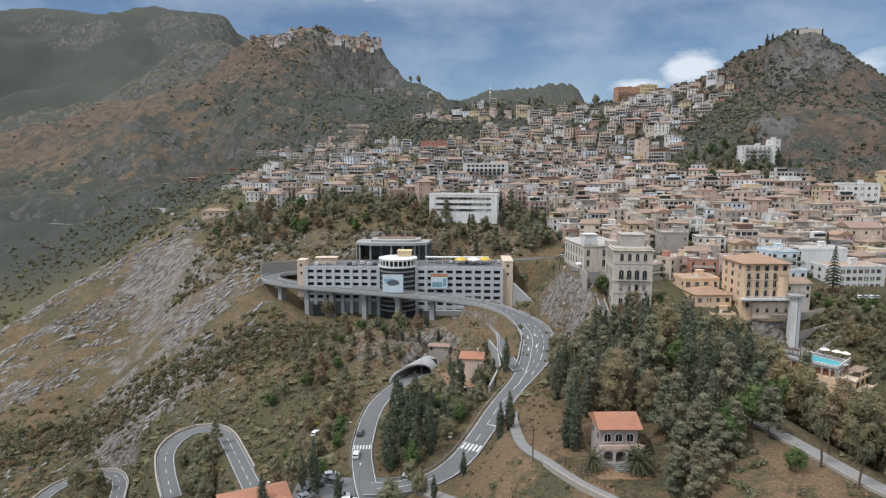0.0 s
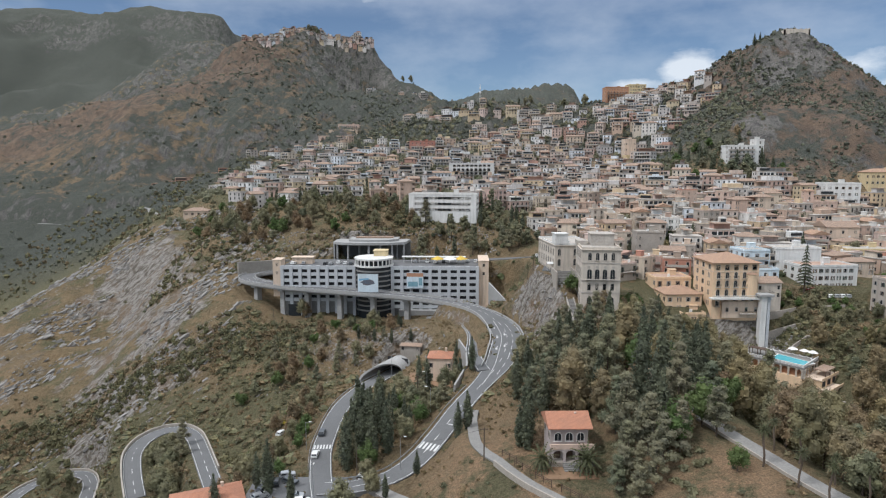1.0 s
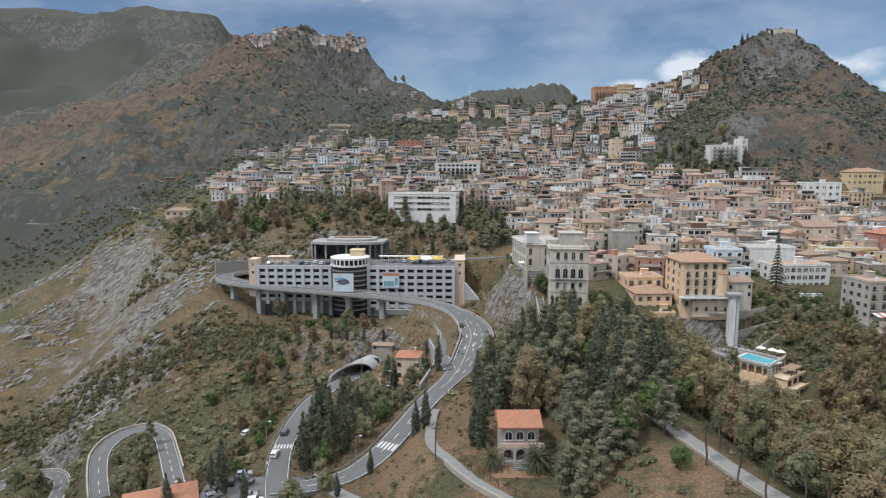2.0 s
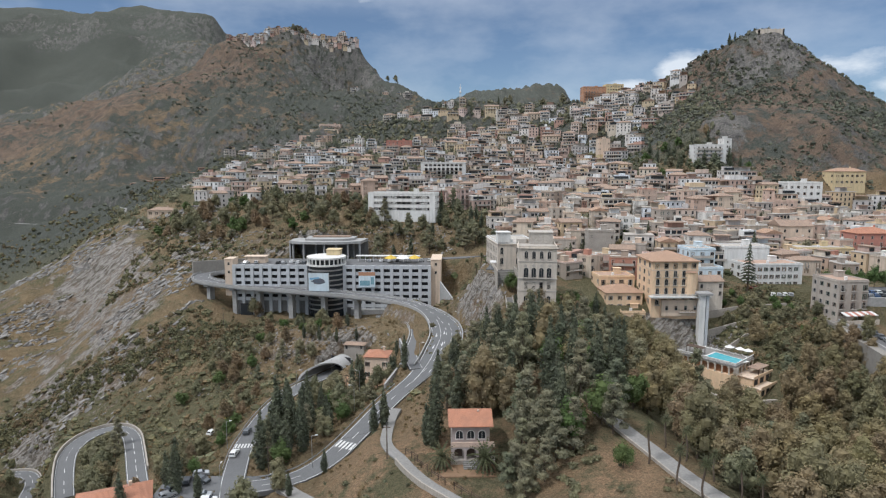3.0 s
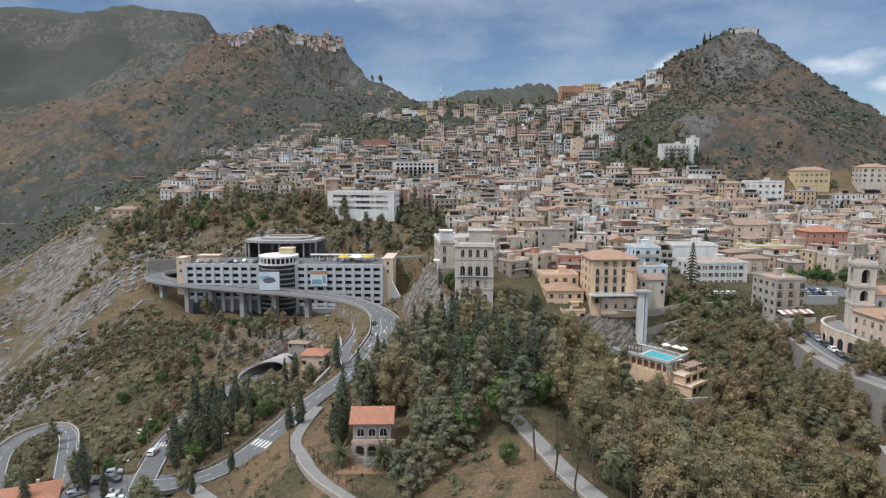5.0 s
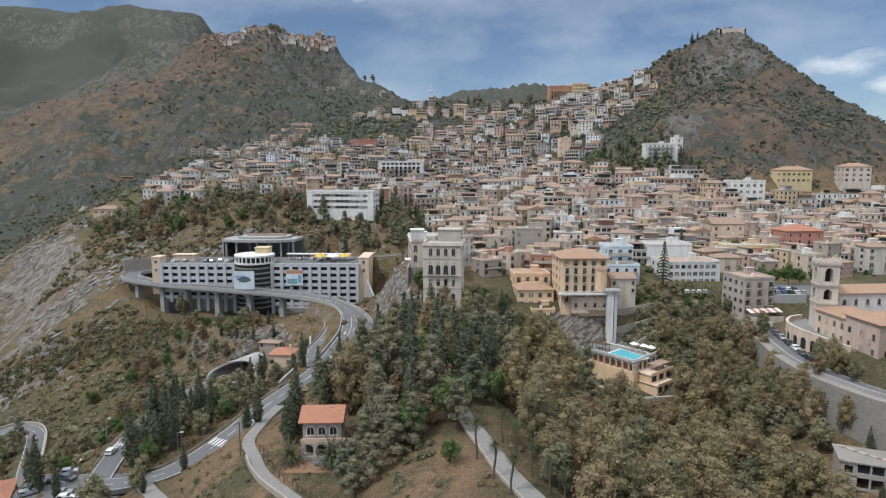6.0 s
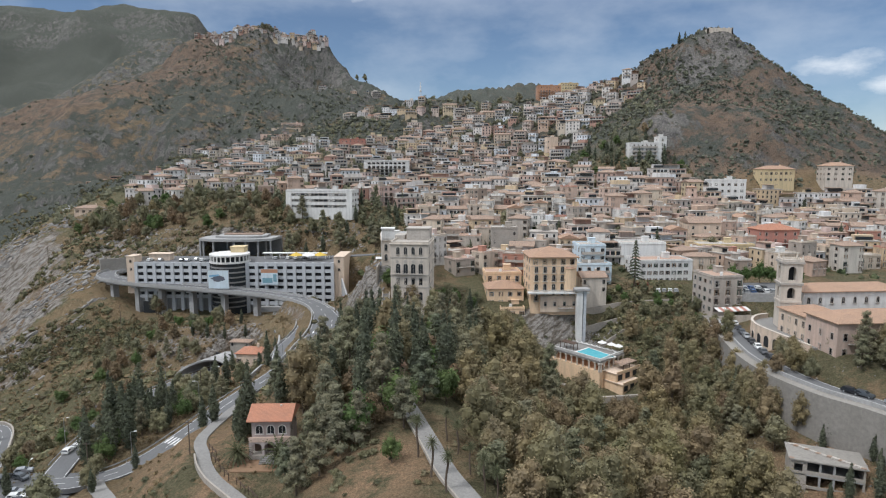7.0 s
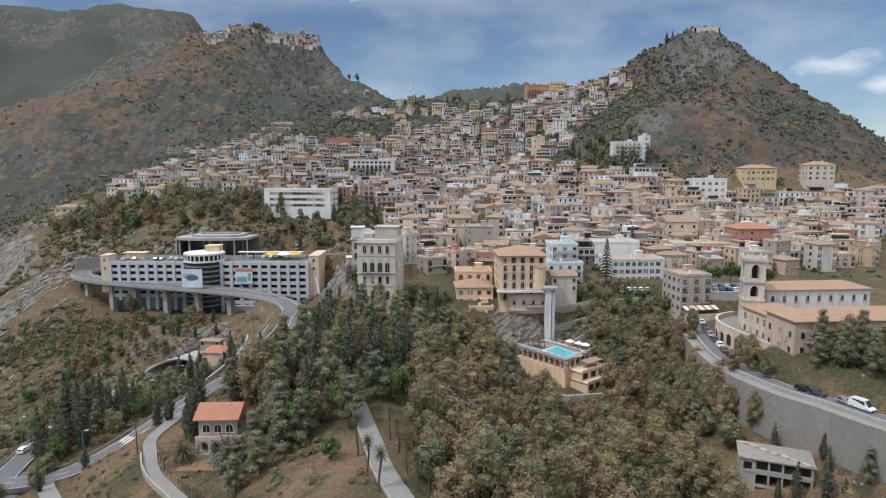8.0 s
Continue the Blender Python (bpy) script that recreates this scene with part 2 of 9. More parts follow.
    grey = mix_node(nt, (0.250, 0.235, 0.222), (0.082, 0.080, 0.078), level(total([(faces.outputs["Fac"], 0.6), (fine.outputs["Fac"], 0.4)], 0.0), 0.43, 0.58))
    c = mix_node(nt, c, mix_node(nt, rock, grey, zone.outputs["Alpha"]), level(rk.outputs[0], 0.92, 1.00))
    tuft = ramp_node(nt, [(0.36, (0.62, 0.62, 0.60)), (0.60, (1.22, 1.20, 1.16))])
    nt.links.new(grain.outputs["Fac"], tuft.inputs[0])
    c = mix_node(nt, c, tuft.outputs[0], 1.0, "MULTIPLY")
    nt.links.new(c, b.inputs["Base Color"])
    bump_node(nt, b, total([(fine.outputs["Fac"], 0.5), (patch.outputs["Fac"], 1.2), (strata.outputs["Fac"], 0.9), (grain.outputs["Fac"], 0.16)], 0.0), 0.9, 2.4)
    return m


M_GROUND = ground_material()
PASTEL = [(0.56, 0.47, 0.37), (0.52, 0.38, 0.30), (0.64, 0.60, 0.55), (0.60, 0.45, 0.29), (0.43, 0.30, 0.23), (0.58, 0.49, 0.39), (0.38, 0.33, 0.28), (0.58, 0.41, 0.35), (0.68, 0.66, 0.62), (0.46, 0.39, 0.32), (0.60, 0.45, 0.36), (0.36, 0.28, 0.22), (0.52, 0.44, 0.35), (0.60, 0.46, 0.40), (0.46, 0.22, 0.155)]
M_HOUSE = painted("house_render", PASTEL)
M_FAR_HOUSE = painted("far_house_render", [(0.64, 0.60, 0.55), (0.58, 0.47, 0.40), (0.60, 0.46, 0.30), (0.60, 0.52, 0.42), (0.50, 0.36, 0.30), (0.62, 0.58, 0.54), (0.48, 0.45, 0.43), (0.64, 0.50, 0.45), (0.70, 0.68, 0.66), (0.60, 0.49, 0.33), (0.55, 0.52, 0.50), (0.44, 0.26, 0.20), (0.68, 0.71, 0.74), (0.42, 0.37, 0.33), (0.52, 0.42, 0.32), (0.70, 0.70, 0.69), (0.50, 0.36, 0.27)], 0.45, 0.88, True)
M_GREY_HOUSE = painted("pale_house_render", [(0.58, 0.53, 0.46), (0.72, 0.70, 0.65), (0.50, 0.44, 0.37), (0.62, 0.50, 0.39), (0.46, 0.40, 0.34), (0.64, 0.54, 0.42), (0.56, 0.40, 0.31)])
M_WHITE = painted("white_render", [(0.72, 0.71, 0.68), (0.68, 0.67, 0.64)], 0.3)
M_PALEBLUE = painted("pale_blue_render", [(0.60, 0.69, 0.74)], 0.25)
M_ORANGE = painted("apricot_render", [(0.76, 0.55, 0.36)], 0.25)
M_PEACH = painted("peach_render", [(0.66, 0.52, 0.40)], 0.4)
M_YELLOW = painted("ochre_render", [(0.64, 0.51, 0.30)], 0.35)
M_PINK = painted("pink_render", [(0.57, 0.425, 0.345)], 0.45)
M_RED = painted("brick_red_render", [(0.45, 0.20, 0.15)], 0.4)
M_BROWN = painted("terracotta_render", [(0.46, 0.24, 0.14)], 0.4)
M_LILAC = painted("lilac_grey_render", [(0.44, 0.38, 0.36)], 0.35)
M_SAND = painted("sandstone_render", [(0.60, 0.53, 0.45)], 0.45)
M_TAUPE = painted("grey_brown_render", [(0.44, 0.385, 0.33)], 0.4)
M_STONE = worn("grey_rubble_stone", (0.40, 0.36, 0.31), (0.25, 0.22, 0.19), 2.2, 0.3, 0.95, 0, 0.8)
M_CONCRETE = worn("weathered_concrete", (0.37, 0.365, 0.355), (0.24, 0.235, 0.22), 1.5, 0.18, 0.9, 0, 0.25)
M_RETAIN = worn("old_retaining_wall", (0.28, 0.26, 0.23), (0.18, 0.165, 0.145), 1.2, 0.15, 0.95)
# dark concrete; on the car park core its darkness is painted shade
M_DARKCON = worn("stained_and_shaded_concrete", (0.24, 0.235, 0.225), (0.14, 0.135, 0.13), 1.5, 0.2, 0.9)
M_PANEL = worn("grey_precast_panel", (0.52, 0.535, 0.55), (0.42, 0.43, 0.44), 2.0, 0.15, 0.8, 0, 0.12)
M_ASPHALT = worn("asphalt", (0.145, 0.146, 0.148), (0.10, 0.10, 0.10), 3.0, 0.12, 0.9, 0, 0.2)
M_PALEROAD = worn("worn_pale_paving", (0.26, 0.25, 0.235), (0.17, 0.163, 0.152), 2.0, 0.15, 0.95)
M_LINE = worn("white_road_paint", (0.68, 0.68, 0.66), (0.45, 0.45, 0.44), 4.0, 0.5, 0.7, 0, 0)
M_TILE = tiled_roof("clay_tile", (0.43, 0.275, 0.185), (0.31, 0.215, 0.155))
M_OLDTILE = tiled_roof("old_clay_tile", (0.36, 0.255, 0.19), (0.25, 0.195, 0.155))
M_REDTILE = tiled_roof("red_clay_tile", (0.45, 0.205, 0.125), (0.33, 0.17, 0.115))
M_FLATROOF = worn("pale_roof_screed", (0.46, 0.42, 0.37), (0.30, 0.27, 0.24), 1.5, 0.3, 0.95)
M_TERRACE = worn("terracotta_paving", (0.44, 0.30, 0.22), (0.30, 0.21, 0.17), 2.5, 0.4, 0.9)
M_WOODDARK = worn("dark_brown_timber", (0.10, 0.06, 0.04), (0.06, 0.04, 0.03), 4, 0.5, 0.7)
M_SHUTTER = painted("shutter_paint", [(0.10, 0.07, 0.05), (0.20, 0.13, 0.08), (0.06, 0.09, 0.07), (0.30, 0.29, 0.27), (0.14, 0.10, 0.08)], 0.2, 0.6)
M_METAL = worn("galvanised_steel", (0.45, 0.46, 0.47), (0.32, 0.33, 0.33), 4, 0.4, 0.45, 0.7, 0)
M_IRON = worn("dark_iron", (0.06, 0.06, 0.06), (0.09, 0.07, 0.06), 4, 0.5, 0.5, 0.5, 0)
M_BARK = worn("bark", (0.12, 0.09, 0.065), (0.07, 0.05, 0.04), 5, 0.6, 0.95)
M_SOIL = worn("red_brown_soil", (0.28, 0.17, 0.10), (0.19, 0.13, 0.08), 1.0, 0.15, 1.0, 0, 0.6)
M_CLOTH = worn("white_canvas", (0.75, 0.74, 0.71), (0.6, 0.59, 0.57), 3, 0.5, 0.9, 0, 0)
M_YCLOTH = worn("yellow_canvas", (0.65, 0.45, 0.07), (0.5, 0.35, 0.08), 3, 0.5, 0.9, 0, 0)
M_GLASS, _nt, _b = material("window_glass", 0.12)
_b.inputs["Base Color"].default_value = (0.025, 0.03, 0.035, 1)
_b.inputs["Specular IOR Level"].default_value = 0.5
# near-black for shade painted inside openings, arches, loggias and the tunnel
M_SHADE, _nt, _b = material("painted_interior_shade", 0.95)
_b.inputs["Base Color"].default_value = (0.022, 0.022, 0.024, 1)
M_WATER, _nt, _b = material("pool_water", 0.08)
_n = noise_node(_nt, 1.2, 3, 0.5, "World")
_r = ramp_node(_nt, [(0.3, (0.08, 0.37, 0.44)), (0.7, (0.13, 0.46, 0.52))])
_nt.links.new(_n.outputs["Fac"], _r.inputs[0])
_nt.links.new(_r.outputs[0], _b.inputs["Base Color"])
bump_node(_nt, _b, _n.outputs["Fac"], 0.1, 0.05)
M_LEAF_CYPRESS = foliage("cypress_leaf", [(0.105, 0.122, 0.088), (0.138, 0.152, 0.110)], 0.75, 0.45)
M_LEAF_PINE = foliage("pine_needle", [(0.180, 0.188, 0.125), (0.225, 0.215, 0.145), (0.200, 0.190, 0.135), (0.150, 0.174, 0.120)], 0.75, 0.25, 0.25)
M_LEAF_OLIVE = foliage("olive_brown_leaf", [(0.258, 0.214, 0.124), (0.214, 0.196, 0.114), (0.268, 0.208, 0.134), (0.186, 0.184, 0.108), (0.244, 0.182, 0.122), (0.226, 0.206, 0.110)], 0.75, 0.22, 0.25)
M_LEAF_GREY = foliage("grey_green_leaf", [(0.180, 0.184, 0.118), (0.218, 0.202, 0.130), (0.160, 0.164, 0.104)], 0.75, 0.25, 0.25)
M_BUSH = foliage("mixed_scrub_leaf", [(0.105, 0.118, 0.072), (0.175, 0.158, 0.090), (0.130, 0.138, 0.088), (0.200, 0.145, 0.090), (0.150, 0.150, 0.085)], 0.85, 0.45, 0.2, 0.09)
M_LEAF_GREEN = foliage("fresh_green_leaf", [(0.095, 0.150, 0.055), (0.125, 0.170, 0.070)])
M_GARDEN = foliage("garden_shrub_leaf", [(0.075, 0.105, 0.050), (0.125, 0.135, 0.078), (0.095, 0.118, 0.066), (0.150, 0.135, 0.085)], 0.8, 0.4, 0.2, 0.07)
M_LEAF_RUST = foliage("russet_leaf", [(0.270, 0.195, 0.130), (0.225, 0.180, 0.120)])
M_LEAF_YELLOW = foliage("broom_flower", [(0.42, 0.34, 0.04), (0.35, 0.30, 0.05)])
M_FARSCRUB = foliage("mountain_scrub_leaf", [(0.100, 0.108, 0.085), (0.112, 0.116, 0.090)], 0.85, 0.5, 0.0)
M_DRYBUSH = foliage("dry_bush_leaf", [(0.215, 0.165, 0.098), (0.215, 0.165, 0.098)], 0.85, 0.55)
M_PALM = foliage("palm_frond", [(0.100, 0.112, 0.064), (0.128, 0.134, 0.080)])
M_BOULDER = worn("pale_limestone", (0.32, 0.305, 0.285), (0.17, 0.152, 0.135), 1.6, 0.12, 0.95, 0, 0.9, 0.8)

# ---- mesh helpers ----
class Shape:
    """Collects vertices and faces of one mesh."""

    def __init__(self):
        self.v, self.f, self.m = [], [], []

    def add(self, verts, faces, slot=0):
        n = len(self.v)
        self.v.extend(verts)
        self.f.extend(tuple(i + n for i in f) for f in faces)
        self.m.extend([slot] * len(faces))
        return self

    def box(self, x0, x1, y0, y1, z0, z1, slot=0):
        v = [(x, y, z) for z in (z0, z1) for y in (y0, y1) for x in (x0, x1)]
        return self.add(v, [(0, 2, 3, 1), (4, 5, 7, 6), (0, 1, 5, 4), (1, 3, 7, 5), (3, 2, 6, 7), (2, 0, 4, 6)], slot)

    def prism(self, pts, z0, z1, slot=0):
        """Upright prism on a counter-clockwise outline."""
        n = len(pts)
        v = [(x, y, z0) for x, y in pts] + [(x, y, z1) for x, y in pts]
        return self.add(v, [tuple(range(n - 1, -1, -1)), tuple(range(n, 2 * n))] + [(i, (i + 1) % n, n + (i + 1) % n, n + i) for i in range(n)], slot)

    def tube(self, x, y, z0, z1, r0, r1=None, n=10, slot=0):
        r1 = r0 if r1 is None else r1
        v = [(x + r * math.cos(a), y + r * math.sin(a), z) for z, r in ((z0, r0), (z1, r1)) for a in [2 * math.pi * i / n for i in range(n)]]
        return self.add(v, [tuple(range(n - 1, -1, -1)), tuple(range(n, 2 * n))] + [(i, (i + 1) % n, n + (i + 1) % n, n + i) for i in range(n)], slot)

    def beam(self, a, b, r0, r1=None, n=6, slot=0):
        """A round bar from a to b."""
        a, b = Vector(a), Vector(b)
        d = (b - a).normalized()
        u = d.orthogonal().normalized()
        w = d.cross(u)
        r1 = r0 if r1 is None else r1
        v = [tuple(p + r * (math.cos(t) * u + math.sin(t) * w)) for p, r in ((a, r0), (b, r1)) for t in [2 * math.pi * i / n for i in range(n)]]
        return self.add(v, [tuple(range(n - 1, -1, -1)), tuple(range(n, 2 * n))] + [(i, (i + 1) % n, n + (i + 1) % n, n + i) for i in range(n)], slot)

    def hip(self, x0, x1, y0, y1, z, rise, over=0.5, thick=0.25, gable=False, slot=0):
        """A pitched roof over a rectangle, with eaves, ridge along the longer side."""
        x0, x1, y0, y1 = x0 - over, x1 + over, y0 - over, y1 + over
        w, d = x1 - x0, y1 - y0
        if w >= d:
            k = 0 if gable else d / 2
            r = [(x0 + k, (y0 + y1) / 2, z + rise), (x1 - k, (y0 + y1) / 2, z + rise)]
            top = [(4, 5, 9, 8), (5, 6, 9), (6, 7, 8, 9), (7, 4, 8)]
        else:
            k = 0 if gable else w / 2
            r = [((x0 + x1) / 2, y0 + k, z + rise), ((x0 + x1) / 2, y1 - k, z + rise)]
            top = [(4, 5, 8), (5, 6, 9, 8), (6, 7, 9), (7, 4, 8, 9)]
        v = [(x0, y0, z - thick), (x1, y0, z - thick), (x1, y1, z - thick), (x0, y1, z - thick), (x0, y0, z), (x1, y0, z), (x1, y1, z), (x0, y1, z)] + r
        return self.add(v, [(0, 3, 2, 1), (0, 1, 5, 4), (1, 2, 6, 5), (2, 3, 7, 6), (3, 0, 4, 7)] + top, slot)

    def mesh(self, name, *mats):
        me = bpy.data.meshes.new(name)
        me.from_pydata(self.v, [], self.f)
        for m in mats:
            me.materials.append(m)
        if len(mats) > 1:
            me.polygons.foreach_set("material_index", self.m)
        me.update()
        return me


RAILINGS = {}      # balcony slab mesh -> the railing that stands on it


def part(name, shape, mats, parent, label="", at=None):
    """Links a shape (or a ready mesh) as one mesh object under a thing or a part."""
    mats = mats if isinstance(mats, (tuple, list)) else (mats,)
    me = shape if isinstance(shape, bpy.types.Mesh) else shape.mesh(name, *mats)
    ob = new(name, me)
    ob.parent = parent
    if at is not None:
        ob.matrix_basis = at
    if label:
        ob["label"] = label
    if me.name in RAILINGS:
        part("railing", RAILINGS[me.name], (), ob)
    return ob


def thing(name, label, category, m, group="", kind=""):
    e = new(name)
    e.empty_display_size = 0.5
    e.matrix_basis = m
    return tagged(e, label, category, group, kind)


def structure(name, shape, mats, label, category=""):
    mats = mats if isinstance(mats, (tuple, list)) else (mats,)
    me = shape if isinstance(shape, bpy.types.Mesh) else shape.mesh(name, *mats)
    return tagged(new(name, me), label, category or name.split("_")[0], kind="structure")




def lattice(ix, iy, seed):
    h = np.sin(ix * 127.1 + iy * 311.7 + seed * 74.7) * 43758.5453
    return h - np.floor(h)


def value_noise(x, y, seed=0):
    ix, iy = np.floor(x), np.floor(y)
    fx, fy = x - ix, y - iy
    fx, fy = fx * fx * (3 - 2 * fx), fy * fy * (3 - 2 * fy)
    a, b = lattice(ix, iy, seed), lattice(ix + 1, iy, seed)
    c, d = lattice(ix, iy + 1, seed), lattice(ix + 1, iy + 1, seed)
    return (a + (b - a) * fx) * (1 - fy) + (c + (d - c) * fx) * fy


def fractal(x, y, size, octaves=5, seed=0, ridged=False):
    out, amp, total = 0.0, 1.0, 0.0
    for o in range(octaves):
        k = 2.03 ** o / size
        n = value_noise(x * k * 0.8 - y * k * 0.6 + 17 * o, x * k * 0.6 + y * k * 0.8 + 9 * o, seed + o) * 2 - 1
        out = out + amp * (1 - 2 * abs(n) if ridged else n)
        total += amp
        amp *= 0.52
    return out / total


def smooth(a, b, v):
    t = np.clip((v - a) / (b - a), 0, 1)
    return t * t * (3 - 2 * t)


# ---- the land: heights along its crests, slopes, terraces and ravines (x, y, z) ----
FAR_CREST = [(-2900, 3300, 800), (-2191, 3200, 846), (-1994, 3200, 868), (-1771, 3200, 857), (-1605, 3200, 843), (-1400, 3200, 868), (-1295, 3200, 876), (-1150, 3200, 856), (-1074, 3200, 836), (-1022, 3200, 728), (-970, 3200, 600), (-760, 3150, 480), (-350, 2900, 300), (0, 2900, 320), (-250, 1700, 200),
             (-1574, 2600, 456), (-1551, 2250, 235), (-900, 2600, 430), (-300, 2000, 230), (155, 2600, 392), (224, 2600, 404), (317, 2600, 413), (386, 2600, 428), (536, 2600, 431), (560, 2600, 392), (600, 2580, 300),
             (900, 2800, 140), (-2200, 1800, 200), (-2200, 1000, 100), (2000, 3200, 0), (2000, 1500, 0), (1000, 1400, 30), (-3200, 2200, 300), (300, 1500, 120)]
ROCKY_RIDGE = [(-500, 1660, 370), (-559, 1700, 403), (-663, 1700, 421), (-725, 1700, 386), (-850, 1700, 313), (-990, 1700, 254), (-1098, 1700, 231), (-1191, 1700, 202), (-1400, 1720, 170),
               (-640, 2050, 330), (-900, 2000, 210), (-1150, 2000, 150), (-560, 1430, 270), (-720, 1420, 190), (-900, 1420, 130), (-1100, 1450, 100)]
CASTLE_VILLAGE = [(-375, 1215, 333), (-330, 1206, 342), (-264, 1203, 357), (-223, 1203, 361), (-200, 1204, 352), (-184, 1204, 350), (-152, 1204, 347), (-133, 1204, 344), (-119, 1204, 338), (-107, 1204, 308), (-90, 1203, 284), (-68, 1200, 262), (-45, 1180, 258), (-94, 1118, 226),
                  (-248, 1112, 285), (-190, 1168, 280), (-150, 1172, 258), (-122, 1180, 250), (-160, 1060, 216), (-250, 1330, 290), (-450, 1300, 215), (-100, 1320, 220), (0, 1150, 222), (60, 1050, 190)]
RUST_RIDGE = [(-367, 1126, 286), (-410, 1100, 262), (-450, 1070, 236), (-572, 1084, 208), (-640, 1000, 149), (-700, 1080, 170), (-800, 1100, 140), (-436, 916, 173), (-493, 862, 100), (-548, 888, 97),
              (-635, 900, 104), (-569, 800, 61), (-488, 740, 43), (-402, 760, 69), (-350, 812, 77), (-302, 811, 78), (-252, 811, 80), (-300, 850, 97), (-446, 726, 32), (-286, 880, 142), (-190, 950, 176), (-68, 900, 154), (-138, 872, 138),
              (-520, 1200, 180), (-700, 1300, 100), (-900, 800, 20), (-300, 700, 82), (-230, 780, 104)]
WEST_SLOPE = [(-437, 640, 15), (-375, 560, -16), (-300, 560, 20), (-330, 450, -30), (-171, 383, 49), (-208, 388, 37), (-235, 372, 20), (-256, 352, 4), (-190, 382, 36), (-169, 378, 42), (-109, 318, 40),
              (-179, 347, 6), (-132, 285, 8), (-177, 296, -11), (-208, 330, 6), (-205, 300, -8), (-202, 270, -25), (-97, 267, 12), (-300, 300, -40), (-158, 252, -28), (-159, 230, -29),
              (-100, 243, -5), (-111, 215, -13), (-59, 190, -2), (-68, 207, 0), (-128, 350, 52), (-157, 423, 66), (-230, 480, 52), (-260, 440, 15), (-300, 200, -70), (-150, 150, -45), (-90, 322, 42)]
GARAGE_TERRACE = [(-78, 296, 34), (-68, 288, 29), (-23, 287, 29), (30, 286, 33), (-65, 306, 28), (-20, 306, 28), (28, 306, 30), (-78, 312, 36), (-92, 330, 46), (-70, 327, 49), (-41, 322, 50), (-8, 322, 50), (40, 320, 53),
                  (-54, 257, 21), (-33, 241, 20), (-36, 203, 17), (-48, 228, 13), (-63, 235, 10), (-31, 252, 28), (-3, 256, 31), (12, 258, 35), (-3, 240, 26.5), (5, 214, 24), (14, 220, 24.4), (2, 200, 23), (12, 190, 26.5), (-8, 210, 21.5),
                  (-12, 180, 22), (-30, 150, 19), (-40, 135, 19), (-45, 165, 14)]
LOWER_BANKS = [(37, 200, 36), (27, 168, 33), (17, 132, 31), (32, 152, 36), (20, 120, 31), (9, 130, 27.5), (50, 131, 36.5), (38, 136, 34), (38, 127, 34), (40, 118, 33.4), (28, 122, 33.4), (0, 100, 22), (50, 80, 33), (48, 152, 38), (60, 128, 42.5),
               (74, 137, 44.3), (78, 108, 42.8), (64, 112, 41.5), (84, 100, 42), (59, 155, 45), (46, 196, 38), (56, 214, 43), (46, 222, 38.4), (48.5, 232, 41), (53.5, 231, 53), (56, 240, 55), (47, 247, 48), (50, 255, 56), (43, 262, 46), (85, 190, 40), (80, 218, 44), (105, 212, 36),
               (0, 40, 5), (-60, 110, 2), (92, 66, 36), (96, 105, 36)]
RAVINE = [(100, 150, 27), (120, 147, 18), (150, 166, 22), (150, 193, 26), (135, 192, 22), (120, 203, 25), (100, 185, 32), (165, 185, 32), (163, 137, 28.5), (166, 143, 31), (172, 134, 31.5), (178, 122, 32), (160, 128, 27), (152, 126, 23), (150, 105, 14), (180, 114, 31), (162, 165, 32), (187, 160, 48), (178, 176, 44.2), (179, 165, 45.5), (183, 150, 45), (192, 135, 44.5),
          (150, 60, 0), (230, 100, 34), (205, 128, 44), (220, 165, 47), (260, 200, 48), (250, 140, 46), (112, 222, 34), (120, 223.5, 33.5), (126, 226, 33), (112, 229, 43.2), (120, 229.3, 43.2), (126, 230, 43), (140, 232, 36), (128, 240, 46), (160, 215, 37), (150, 225, 40)]
TOWN = [(65, 232, 51), (60, 270, 58), (66, 245, 54), (85, 250, 51), (95, 235, 48), (104, 285, 51), (113, 246, 51), (142, 252, 50), (160, 250, 50), (176, 235, 45), (184, 226, 43.5), (193, 219, 44), (205, 219, 47), (230, 284, 52),
        (264, 302, 52), (278, 348, 57), (281, 394, 66), (257, 392, 76), (218, 343, 64), (222, 393, 77), (148, 373, 74), (152, 335, 64), (117, 304, 57), (100, 387, 71), (99, 439, 77), (75, 432, 72),
        (33, 327, 56), (39, 354, 67), (330, 330, 56), (400, 380, 66)]
TOWN_HEIGHTS = [(196, 454, 90), (142, 511, 88), (165, 575, 97), (192, 598, 103), (217, 447, 96), (36, 541, 90), (75, 732, 130), (36, 726, 131), (103, 763, 156), (154, 698, 143), (202, 642, 139), (-33, 959, 178), (63, 834, 184),
                (-33, 362, 73), (-10, 375, 73), (30, 365, 73), (-87, 390, 77), (-157, 470, 80), (-110, 430, 74), (-96, 370, 64), (-113, 357, 58), (-67, 356, 66), (-27, 343, 64), (-60, 450, 84),
                (57, 842, 186), (140, 800, 174), (190, 725, 167), (225, 722, 171), (244, 665, 170), (286, 640, 170), (150, 950, 120), (320, 860, 120), (-20, 620, 105)]
